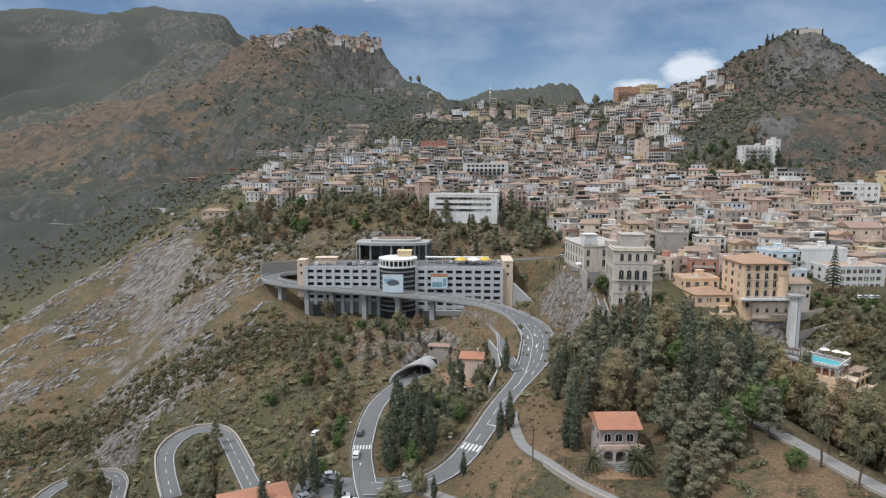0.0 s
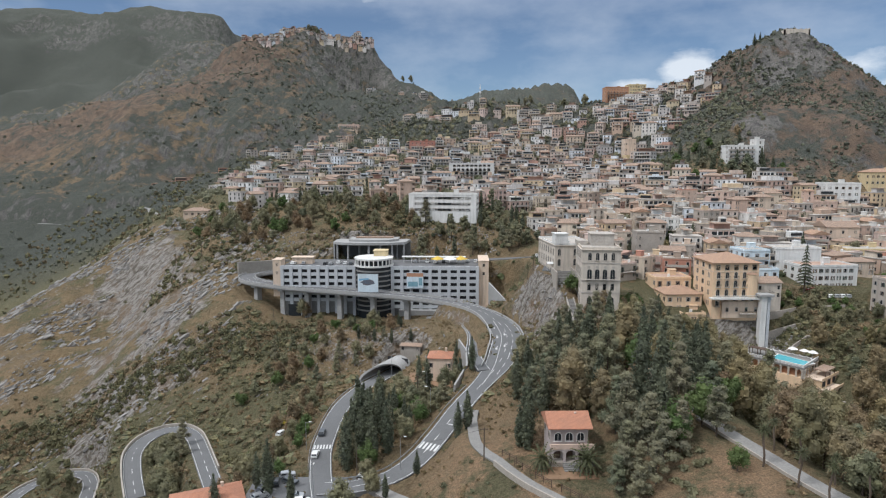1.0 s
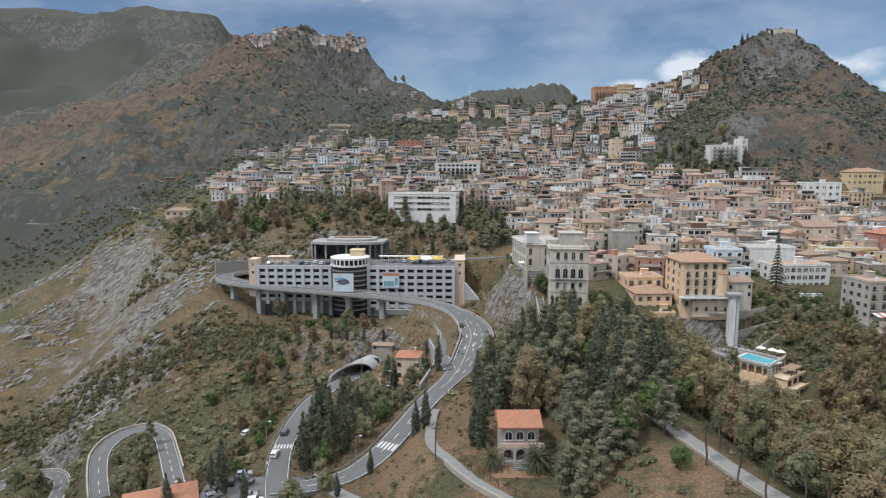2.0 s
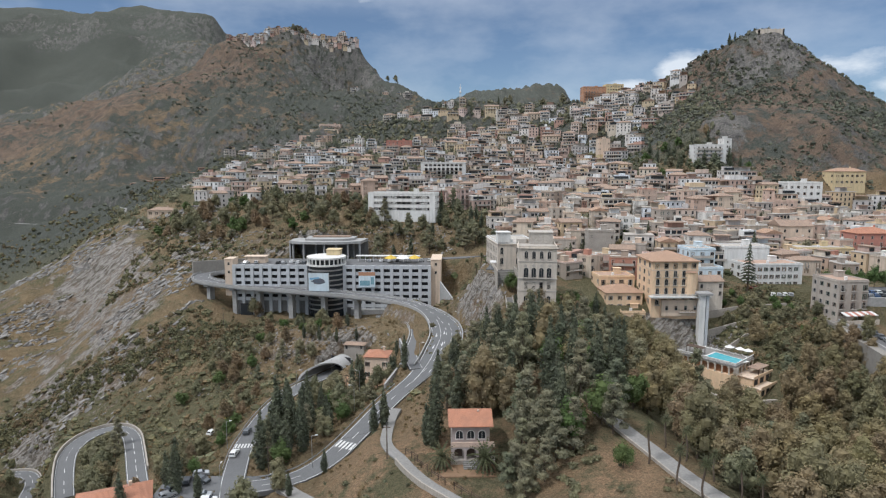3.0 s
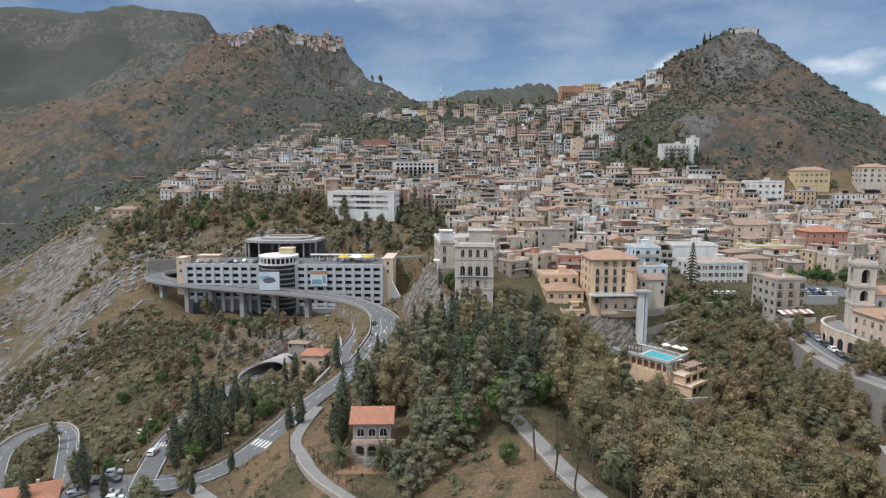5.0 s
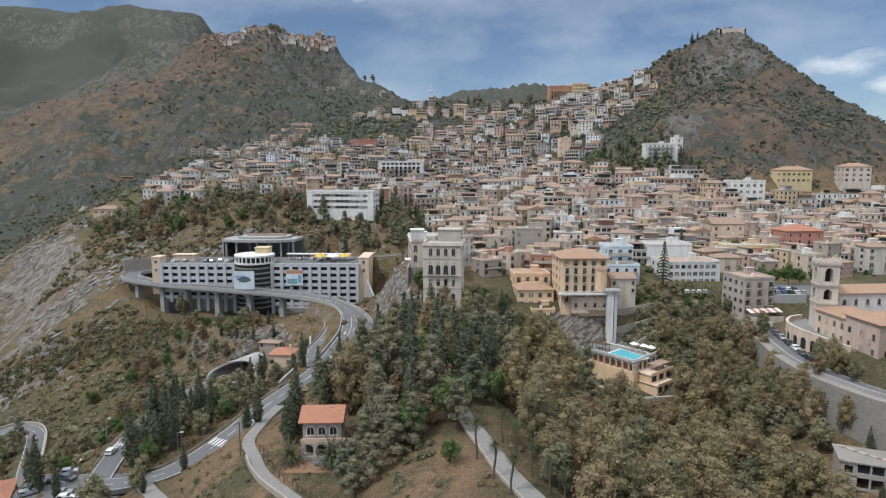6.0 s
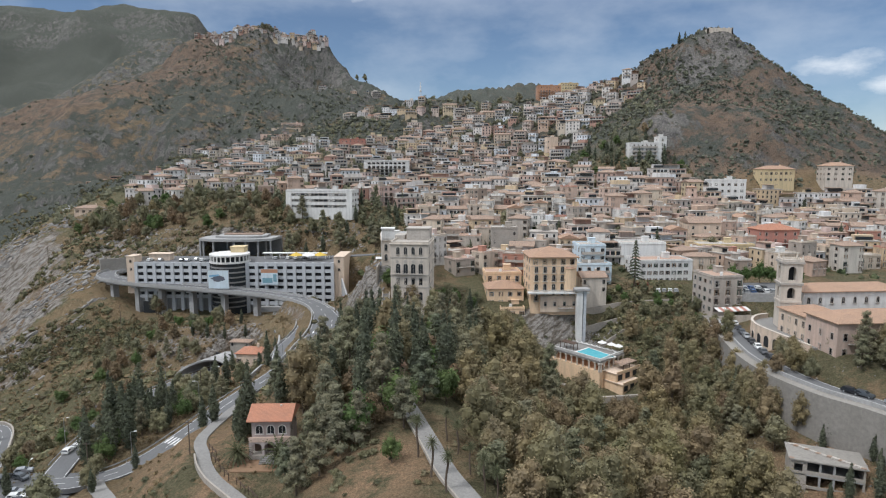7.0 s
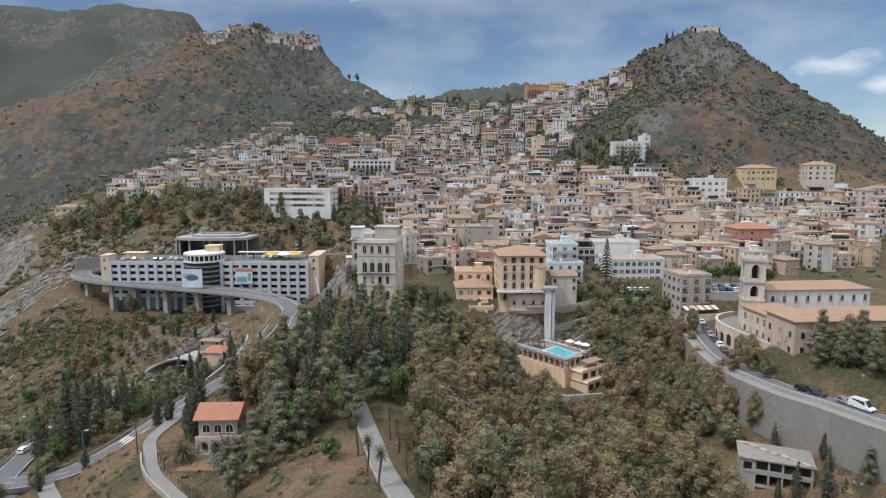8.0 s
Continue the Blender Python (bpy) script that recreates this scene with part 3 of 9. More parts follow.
MONTE = [(352, 650, 229), (372, 650, 231), (344, 711, 214), (390, 612, 197), (401, 591, 172), (357, 622, 198), (321, 467, 124), (341, 456, 111), (256, 507, 137), (470, 560, 136), (390, 640, 221), (417, 640, 204), (449, 640, 178), (485, 640, 157), (510, 640, 140), (541, 640, 109), (558, 640, 92), (338, 640, 224), (314, 640, 209), (297, 640, 192), (434, 470, 92),
         (326, 432, 84), (359, 424, 84), (259, 474, 101), (420, 720, 170), (590, 720, 70), (620, 520, 60), (300, 560, 158), (275, 600, 165), (700, 900, 30), (420, 900, 90)]
SPOTS = np.array(FAR_CREST + ROCKY_RIDGE + CASTLE_VILLAGE + RUST_RIDGE + WEST_SLOPE + GARAGE_TERRACE + LOWER_BANKS + RAVINE + TOWN + TOWN_HEIGHTS + MONTE, float)


def fit_land():
    p, c = SPOTS[:, :2], 5.0
    n = len(p)
    a = np.zeros((n + 3, n + 3))
    a[:n, :n] = np.sqrt(((p[:, None] - p[None]) ** 2).sum(-1) + c * c) + np.eye(n) * -0.4
    a[:n, n], a[:n, n + 1:] = 1, p / 1000
    a[n:, :n] = a[:n, n:].T
    return np.linalg.solve(a, np.concatenate([SPOTS[:, 2], np.zeros(3)]))


LAND = fit_land()


def land(x, y):
    """The smooth lie of the land, before roads and roughness."""
    x, y = np.asarray(x, float), np.asarray(y, float)
    out = LAND[-3] + LAND[-2] * x / 1000 + LAND[-1] * y / 1000
    for (px, py, _), w in zip(SPOTS, LAND):
        out = out + w * np.sqrt((x - px) ** 2 + (y - py) ** 2 + 25.0)
    return out


# ---- roads: centre lines (x, y, z) and widths ----
def glide(points, step=2.5):
    """A smooth line through points, resampled."""
    p = [Vector(q) for q in points]
    p = [2 * p[0] - p[1]] + p + [2 * p[-1] - p[-2]]
    out = []
    for i in range(1, len(p) - 2):
        n = max(2, int((p[i + 1] - p[i]).length / step))
        for k in range(n):
            t = k / n
            a, b, c, d = p[i - 1:i + 3]
            out.append(0.5 * (2 * b + (c - a) * t + (2 * a - 5 * b + 4 * c - d) * t * t + (3 * b - a - 3 * c + d) * t ** 3))
    return out + [p[-2]]


VIADUCT = glide([(-64, 319, 46.5), (-74, 322, 46), (-83, 321, 45.3), (-88, 316, 44.6), (-87, 309, 44), (-80, 303, 43.4), (-66, 298, 42.6), (-45, 292, 42), (-21, 286, 41.3), (0, 280, 40.6), (16, 272, 39.9)])
MAIN_ROAD = glide([(16, 272, 39.9), (25, 262, 39.4), (31, 250, 38.9), (34.6, 236, 38.1), (35, 222, 37.0), (31.5, 207, 34.6), (26, 194.5, 32.4), (20.5, 184, 30.9), (15.5, 174.3, 29.3), (10.3, 163, 27.1), (4.6, 152.5, 25), (-2, 146, 23.4), (-11, 144, 22), (-19, 145, 21)])
TUNNEL_ROAD = glide([(-3.5, 245, 19.9), (-10.7, 232, 20), (-17.4, 219, 20.2), (-21.8, 204, 20.4), (-23.3, 190, 20.4), (-23.4, 178, 20.4), (-22.9, 166, 20.4), (-20, 150, 20.6), (-17, 138, 20.8), (-15, 120, 21)])
LOWER_LANE = glide([(6, 276, 32.5), (15, 268, 33.4), (21, 256, 34.2), (23.6, 242, 34.4), (23.4, 228, 34.3), (22.4, 216, 34.3), (23, 207, 34.2), (25, 199, 33.2)])
HAIRPIN = glide([(-50, 163, 5.5), (-56.8, 175, 4.5), (-63.5, 187.5, 3.6), (-72, 203.5, 2.6), (-80, 217.5, 1.8), (-87.5, 225, 1.1), (-94.5, 226, 0.3), (-99, 220.5, -0.6), (-99.2, 211.4, -1.8), (-94.2, 200, -3.4), (-86.7, 187, -5.0)])
LOW_HAIRPIN = glide([(-150, 205, -31), (-157, 222, -30), (-157, 236, -29), (-150, 246, -28.5), (-140, 247, -28), (-132, 239, -27.5), (-126, 225, -27), (-118, 205, -26)])
TOWN_ROAD = glide([(181, 238, 43.2), (181.5, 224, 43.4), (179.6, 213.4, 43.6), (176.2, 202, 43.6), (173.9, 192, 43.6), (171.3, 180, 43.6), (169.7, 170, 43.6), (169.7, 158, 43.6), (172.3, 147, 43.6), (174.7, 141.6, 43.6), (178.1, 136.4, 43.6), (182.1, 127.4, 43.6), (187, 118.5, 43.6), (194, 108, 43.6)])
GARDEN_PATH = glide([(69, 140, 43.6), (72, 129, 43.3), (75, 118, 43.1), (77.8, 107, 43), (81.7, 97.5, 42.6), (86, 87, 42)])
VILLA_DRIVE = glide([(20.2, 172, 30.3), (19.4, 166, 30.7), (19.1, 156.2, 31.6), (19.3, 145.6, 32.6), (20.9, 139.6, 33.2), (23.2, 134.9, 33.7), (26.5, 127.6, 34.0), (30.2, 122.2, 33.8), (34.9, 117.6, 33.4), (44, 109, 32.6)])
DIRT_TRACK = glide([(-6, 143, 22.8), (-2, 137, 24), (4, 129, 26), (10, 121, 27), (16, 112, 27)])
UPPER_STREET = glide([(-64, 324, 50.5), (-40, 322, 50.8), (-10, 320, 51), (20, 318, 52), (45, 312, 54), (56, 300, 56.5), (59, 282, 58.5), (58, 262, 58.6), (55, 248, 58.2)])
WEST_LANE = glide([(-520, 745, 34), (-470, 735, 34), (-430, 728, 34), (-380, 712, 40), (-330, 690, 55), (-290, 640, 58), (-250, 560, 60), (-215, 500, 62)])
TIGHT = [TOWN_ROAD]


def main_width(p):
    """The main road widens to three lanes on its bend."""
    return 6.4 + 5.0 * float(smooth(186, 216, p.y) * (1 - smooth(232, 262, p.y))) + 0.9 * float(smooth(232, 262, p.y))


ROADS = [(TUNNEL_ROAD, 6.0), (LOWER_LANE, 4.6), (HAIRPIN, 6.0), (LOW_HAIRPIN, 5.6), (TOWN_ROAD, 5.6), (GARDEN_PATH, 3.6), (VILLA_DRIVE, 2.8), (DIRT_TRACK, 3.6), (UPPER_STREET, 7.0), (WEST_LANE, 5), (MAIN_ROAD, main_width)]
# level yards: x, y, z, half width, half depth
YARDS = [(-24, 143, 20.3, 13, 9), (38.5, 128.0, 34.0, 6.0, 3.0), (9, 215, 24.1, 10, 8), (128, 207, 24, 8, 6), (-15, 330, 50.4, 26, 9), (214, 150, 47.6, 24, 9), (201, 235, 51.2, 13.5, 11.5), (179, 240, 45, 6, 4)]


def bed(x, y, h):
    """Cuts the roads and yards into the land."""
    for line, width in ROADS:
        px = np.array([p.x for p in line])
        lo, hi = np.array([min(p.x for p in line), min(p.y for p in line)]) - 20, np.array([max(p.x for p in line), max(p.y for p in line)]) + 20
        near = np.where((x > lo[0]) & (x < hi[0]) & (y > lo[1]) & (y < hi[1]))[0]
        if not len(near):
            continue
        q = np.array([tuple(p) for p in line])
        d2 = (x[near, None] - q[None, :, 0]) ** 2 + (y[near, None] - q[None, :, 1]) ** 2
        k = d2.argmin(1)
        d = np.sqrt(d2[np.arange(len(near)), k])
        width = np.array([width(p) for p in line])[k] if callable(width) else width
        w = 1 - smooth(width / 2 + (0.2 if line in TIGHT else 1.6), width / 2 + (1.4 if line in TIGHT else 6.5), d)
        h[near] += w * (q[k, 2] - 0.3 - h[near])
    for cx, cy, cz, hw, hd in YARDS:
        d = np.maximum(abs(x - cx) - hw, abs(y - cy) - hd)
        h += (1 - smooth(0, 4.5, d)) * (cz - 0.25 - h)
    return h


def roughness(x, y):
    far = smooth(420, 900, y)
    west = smooth(-60, -110, x) * smooth(240, 270, y) * (1 - smooth(430, 480, y))
    monte = smooth(240, 290, x) * smooth(440, 500, y)
    r = 0.5 * fractal(x, y, 22, 4, 3)
    u, v = x * 0.894 + y * 0.447, y * 0.894 - x * 0.447      # along and across the limestone beds
    r = r + west * (2.6 * (fractal(x, y, 26, 6, 11, True) - 0.3) + 1.5 * (fractal(u * 0.3, v, 6.5, 4, 5, True) - 0.3) + 0.8 * fractal(x, y, 5, 3, 15))
    crag = smooth(-430, -380, x) * (1 - smooth(-90, -40, x)) * smooth(1040, 1110, y) * (1 - smooth(1190, 1204, y))
    r = r + (far * 17 + monte * 8 + crag * 10) * (fractal(x, y, 95, 7, 21, True) - 0.25) * (1 - 0.8 * smooth(1185, 1200, y) * (1 - smooth(1225, 1240, y)) * smooth(-400, -370, x) * (1 - smooth(-110, -60, x))) + (far * 6 + monte * 5) * (fractal(x * 1.3, y * 0.8, 24, 4, 41, True) - 0.25)
    rocky = smooth(1480, 1620, y) * (1 - smooth(1760, 1850, y)) * (1 - smooth(-480, -380, x))
    r = r + rocky * (22 * (fractal(x, y, 130, 6, 71, True) - 0.3) + 9 * (fractal(x, y, 34, 4, 73, True) - 0.3))
    r = r + (smooth(900, 2000, y) * (1 - 0.7 * rocky) * (1 - 0.55 * smooth(3100, 3180, y)) * (1 - 0.9 * smooth(0, 130, x) * smooth(2250, 2450, y))) * 120 * (fractal(x, y, 420, 7, 31, True) - 0.3)
    peak = np.exp(-((x - 366) / 42) ** 2 - ((y - 650) / 45) ** 2)
    return r * (1 - 0.8 * peak) + 10 * np.exp(-((x - 366) / 24) ** 2 - ((y - 650) / 30) ** 2)


def ground_height(x, y):
    x, y = np.atleast_1d(np.asarray(x, float)), np.atleast_1d(np.asarray(y, float))
    yy = np.maximum(y, 20)      # behind the near banks the land falls away evenly towards the sea
    h = land(x, yy) + roughness(x, y) * (y > 20) - 0.12 * np.minimum(yy - y, 900)
    return bed(x, y, np.where(y < 20, np.minimum(h, 25 + 0 * y), h))


def gz(x, y):
    return float(ground_height([x], [y])[0])


def axis(stops):
    """Grid lines: (from, to, step) stretches joined."""
    out = []
    for a, b, s in stops:
        n = max(1, round((b - a) / s))
        out.extend(a + (b - a) * i / n for i in range(n))
    return np.array(out + [stops[-1][1]])


RUSSET = [(-900, 960), (-700, 1010), (-572, 1060), (-450, 1060), (-410, 1090), (-375, 1100)]


def build_ground():
    gx = axis([(-3400, -1300, 42), (-1300, -900, 15), (-900, -420, 9), (-420, -290, 4.5), (-290, -130, 2.4), (-130, 230, 2.0), (230, 520, 4.5), (520, 900, 14), (900, 2600, 90)])
    gy = axis([(-3000, -400, 130), (-400, 20, 30), (20, 90, 4), (90, 260, 2.0), (260, 430, 2.2), (430, 520, 4), (520, 900, 6.5), (900, 1280, 7), (1280, 1640, 18), (1640, 1760, 10), (1760, 3500, 34)])
    X, Y = np.meshgrid(gx, gy)
    x, y = X.ravel(), Y.ravel()
    h = ground_height(x, y)
    nx, ny = len(gx), len(gy)
    i = np.arange((nx - 1) * (ny - 1))
    a = i // (nx - 1) * nx + i % (nx - 1)
    quads = np.stack([a, a + 1, a + 1 + nx, a + nx], 1)
    me = bpy.data.meshes.new("ground")
    me.vertices.add(len(x))
    me.vertices.foreach_set("co", np.stack([x, y, h], 1).ravel())
    me.loops.add(quads.size)
    me.loops.foreach_set("vertex_index", quads.ravel())
    me.polygons.add(len(quads))
    me.polygons.foreach_set("loop_start", np.arange(0, quads.size, 4))
    me.polygons.foreach_set("use_smooth", np.ones(len(quads), bool))
    me.update()
    H = h.reshape(ny, nx)
    slope = np.hypot(np.gradient(H, gx, axis=1), np.gradient(H, gy, axis=0)).ravel()
    far = smooth(420, 800, y)
    west = smooth(-60, -110, x) * smooth(225, 262, y) * (1 - smooth(400, 470, y)) * smooth(-45, -22, h + 0.05 * (x + 100))
    cliff = np.exp(-((x - 49) / 8) ** 2 - ((y - 234) / 17) ** 2) + 0.9 * np.exp(-((x - 125) / 14) ** 2 - ((y - 227) / 7) ** 2)
    spoil = np.exp(-((x + 22) / 42) ** 2 - ((y - 256) / 20) ** 2) * 0.42 + 0.3 * np.exp(-((x + 60) / 45) ** 2 - ((y - 342) / 12) ** 2)
    crag = smooth(-440, -380, x) * (1 - smooth(-60, -20, x)) * smooth(1040, 1100, y) * (1 - smooth(1215, 1240, y))
    monte = smooth(228, 262, x) * smooth(422, 452, y)
    scar = np.exp(-((x - 262) / 16) ** 2 - ((y - 516) / 22) ** 2) + np.exp(-((x - 330) / 16) ** 2 - ((y - 611) / 20) ** 2) + 0.9 * np.exp(-((x - 372) / 20) ** 2 - ((y - 634) / 18) ** 2)
    hollow = smooth(-1150, -1350, x) * smooth(2100, 2300, y) * (1 - smooth(2780, 2900, y))
    hills = smooth(-190, -260, x) * smooth(520, 620, y)
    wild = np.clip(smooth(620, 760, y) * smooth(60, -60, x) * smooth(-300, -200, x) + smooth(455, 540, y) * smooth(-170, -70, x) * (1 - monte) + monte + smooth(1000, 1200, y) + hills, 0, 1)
    # the russet crest that runs down from the village crag, and bare soil on the near banks
    crest = np.full_like(x, 1e9)
    for (ax, ay), (bx, by) in zip(RUSSET, RUSSET[1:]):
        t = np.clip(((x - ax) * (bx - ax) + (y - ay) * (by - ay)) / ((bx - ax) ** 2 + (by - ay) ** 2), 0, 1)
        crest = np.minimum(crest, np.hypot(x - ax - t * (bx - ax), y - ay - t * (by - ay)))
    ridge = smooth(1450, 1600, y) * (1 - smooth(1780, 1900, y)) * (1 - smooth(-480, -400, x))
    rock = 0.10 + 0.25 * smooth(0.55, 1.15, slope) + 0.235 * west + 0.6 * cliff + spoil
    steep = 0.17 + 0.26 * smooth(0.4, 1.0, slope) + 0.06 * crag + 0.06 * ridge - 0.03 * monte + 0.34 * scar + 0.02 * smooth(1900, 2100, y) - 0.35 * hollow - 0.40 * np.exp(-(crest / 110) ** 2)
    rock = np.clip(rock * (1 - wild) + steep * wild, 0, 1)
    rust = wild * (1.3 * np.exp(-(crest / 120) ** 2) + 0.45 * (1 - smooth(1250, 1500, y)) + 0.95 * monte) + 0.35 * smooth(-120, -220, x) * smooth(520, 640, y) * (1 - smooth(700, 860, y))
    rust = rust + 1.25 * np.exp(-((x - 28) / 27) ** 2 - ((y - 128) / 22) ** 2) + 1.4 * np.exp(-((x - 66) / 10) ** 2 - ((y - 110) / 11) ** 2) + 1.7 * np.exp(-((x - 170) / 15) ** 2 - ((y - 130) / 14) ** 2) + 0.5 * np.exp(-((x - 8) / 14) ** 2 - ((y - 215) / 12) ** 2)
    rust = np.clip(rust + 0.45 * fractal(x, y, 90, 4, 61), 0, 1)
    # far slope: dark scrub, deepened past y 1900 in place of cloud shadow
    green = 0.35 * far * (1 - wild) + wild * (0.40 - 0.95 * np.exp(-(crest / 135) ** 2)) + 0.2 * smooth(-440, -380, x) * (1 - smooth(-60, 0, x)) * smooth(900, 1000, y) + 0.5 * np.exp(-((x + 120) / 60) ** 2 - ((y - 235) / 32) ** 2) + 0.25 * smooth(1300, 1600, y) + 0.22 * smooth(1900, 2200, y) - 0.2 * ridge - 0.26 * monte + 0.9 * hollow
    green = green + 0.28 * smooth(-15, -40, x) * smooth(-230, -200, x) * (1 - smooth(225, 262, y)) + 0.5 * np.exp(-((x + 300) / 80) ** 2 - ((y - 440) / 80) ** 2)
    green = green + 0.55 * smooth(-170, -240, x) * smooth(400, 480, y) * (1 - smooth(700, 800, y))
    green = np.clip(green + 0.35 * smooth(60, 100, x) * (1 - smooth(230, 300, y)) - 0.9 * np.exp(-((x - 66) / 12) ** 2 - ((y - 110) / 13) ** 2) - 0.8 * np.exp(-((x - 28) / 28) ** 2 - ((y - 128) / 22) ** 2) - 1.2 * np.exp(-((x - 170) / 15) ** 2 - ((y - 130) / 14) ** 2), 0, 1)
    layer = me.color_attributes.new("zone", "FLOAT_COLOR", "POINT")
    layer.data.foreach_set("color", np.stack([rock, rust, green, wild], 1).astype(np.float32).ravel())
    me.materials.append(M_GROUND)
    return structure("ground", me, (), "dry scrubby hillsides with pale limestone outcrops", "ground")


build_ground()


def ribbon(line, width, lift=0.0, side=0.0, thick=0.0):
    """A strip along a line; side shifts it across; thick gives it depth."""
    s, n = Shape(), len(line)
    v = []
    for i, p in enumerate(line):
        d = (line[min(i + 1, n - 1)] - line[max(i - 1, 0)])
        r = Vector((d.y, -d.x, 0)).normalized()
        wide, off = width(p) if callable(width) else width, side(p) if callable(side) else side
        for k in (off - wide / 2, off + wide / 2):
            v.append(tuple(p + r * k + Vector((0, 0, lift))))
    f = [(2 * i, 2 * i + 1, 2 * i + 3, 2 * i + 2) for i in range(n - 1)]
    if thick:
        m = len(v)
        v += [(x, y, z - thick) for x, y, z in v]
        f += [(m + 2 * i + 2, m + 2 * i + 3, m + 2 * i + 1, m + 2 * i) for i in range(n - 1)]
        f += [(2 * i + 2, m + 2 * i + 2, m + 2 * i, 2 * i) for i in range(n - 1)] + [(2 * i + 1, m + 2 * i + 1, m + 2 * i + 3, 2 * i + 3) for i in range(n - 1)]
        f += [(0, m, m + 1, 1), (2 * n - 2, 2 * n - 1, m + 2 * n - 1, m + 2 * n - 2)]
    return s.add(v, f)


def dashes(line, width, lift, side, on, off):
    s, run, keep = Shape(), 0.0, []
    for a, b in zip(line, line[1:]):
        if run % (on + off) < on:
            piece = ribbon([a, b], width, lift, side)
            s.add(piece.v, piece.f)
        run += (b - a).length
    return s


def road(name, line, width, mat, label, lines=True, dashed=False):
    ob = structure(name, ribbon(line, width, 0.0, 0.0, 1.2), mat, label, "road")
    if lines:
        for k in (-1, 1):
            part("edge_line", ribbon(line, 0.13, 0.012, (lambda p: k * (width(p) / 2 - 0.35)) if callable(width) else k * (width / 2 - 0.35)), M_LINE, ob)
    if dashed:
        part("centre_line", dashes(line, 0.16, 0.012, 0.0, 3, 4), M_LINE, ob)
    return ob

# ---- roads and paved ground ----
main_road = road("road_main", MAIN_ROAD, main_width, M_ASPHALT, "curving grey asphalt main road with white lines", True, True)
road("road_tunnel", TUNNEL_ROAD, 6.0, M_ASPHALT, "grey asphalt road coming out of the tunnel", True, False)
road("road_lower", LOWER_LANE, 4.6, M_ASPHALT, "grey asphalt lane below the main road", True)
road("road_hairpin", HAIRPIN, 6.0, M_ASPHALT, "grey asphalt hairpin bend on the slope", True, True)
road("road_low_hairpin", LOW_HAIRPIN, 5.6, M_ASPHALT, "lower grey asphalt hairpin bend", True, True)
road("road_town", TOWN_ROAD, 5.6, M_ASPHALT, "asphalt town road lined with parked cars", True)
road("path_garden", GARDEN_PATH, 3.6, M_PALEROAD, "pale paved garden avenue between palms", False)
road("path_villa", VILLA_DRIVE, 2.8, M_PALEROAD, "narrow pale concrete drive to the villa", False)
road("path_dirt", DIRT_TRACK, 3.6, M_PALEROAD, "pale dirt track off the road", False)
road("road_upper", UPPER_STREET, 7.0, M_ASPHALT, "grey street behind the car park", False)
road("road_west", WEST_LANE, 5.0, M_PALEROAD, "pale lane across the western slope", False)
for name, (cx, cy, cz, hw, hd), mat, label in (("yard_parking", YARDS[0], M_ASPHALT, "asphalt parking yard beside the junction"), ("yard_villa", YARDS[1], M_SOIL, "bare earth yard before the villa"),
                                               ("yard_house", YARDS[2], M_SOIL, "dusty yard round the small house"), ("yard_square", YARDS[6], M_ASPHALT, "grey asphalt square with parked cars")):
    structure(name, Shape().box(cx - hw, cx + hw, cy - hd, cy + hd, cz - 1.5, cz - 0.02), mat, label, "yard")


def kerb_rail(line, side, lift=0.0, height=0.75, name="guard_rail", label="grey steel guard rail on short posts", every=4):
    """A steel crash barrier along a road's edge: beam and posts."""
    n = len(line)
    rail, posts = Shape(), []
    pts = []
    for i, p in enumerate(line):
        d = line[min(i + 1, n - 1)] - line[max(i - 1, 0)]
        r = Vector((d.y, -d.x, 0)).normalized()
        pts.append(p + r * (side(p) if callable(side) else side) + Vector((0, 0, lift)))
    mid = [q + Vector((0, 0, height - 0.15)) for q in pts]
    e = thing(name, label, "guard rail", Matrix.Translation(pts[0]))
    s = ribbon(mid, 0.08, 0.15, 0, 0.32)
    o = pts[0]
    s.v = [(x - o.x, y - o.y, z - o.z) for x, y, z in s.v]
    part("beam", s, M_METAL, e)
    post = Shape().box(-0.05, 0.05, -0.05, 0.05, -0.6, height).mesh("post", M_METAL)
    for q in pts[::every]:
        part("post", post, (), e, at=Matrix.Translation(q - o))
    return e


def low_wall(line, side, height, width=0.4, mat=None, drop=1.5, name="parapet_wall", label="low pale concrete parapet wall", category="wall"):
    n = len(line)
    pts = []
    for i, p in enumerate(line):
        d = line[min(i + 1, n - 1)] - line[max(i - 1, 0)]
        r = Vector((d.y, -d.x, 0)).normalized()
        pts.append(p + r * (side(p) if callable(side) else side))
    return structure(name, ribbon(pts, width, height, 0, height + drop), mat or M_CONCRETE, label, category)


kerb_rail(MAIN_ROAD[8:40], lambda p: -main_width(p) / 2 - 0.5)
kerb_rail(MAIN_ROAD[34:56], lambda p: main_width(p) / 2 + 0.5)
kerb_rail(TUNNEL_ROAD[2:34], 3.2)
kerb_rail(LOWER_LANE[:-5], 2.5)
low_wall(MAIN_ROAD[0:30], lambda p: main_width(p) / 2 + 0.4, 0.9, 0.35, name="wall_parapet_main")
low_wall(MAIN_ROAD[0:28], lambda p: -main_width(p) / 2 - 0.3, 0.6, 0.3, name="wall_kerb_main", label="low concrete kerb wall of the main road")
low_wall(HAIRPIN[10:46], 3.3, 1.1, 0.5, M_STONE, 4.0, name="wall_hairpin", label="pale stone parapet round the hairpin bend")
low_wall(LOW_HAIRPIN, -3.1, 0.9, 0.5, M_STONE, 3.0, name="wall_low_hairpin", label="stone parapet round the lower bend")
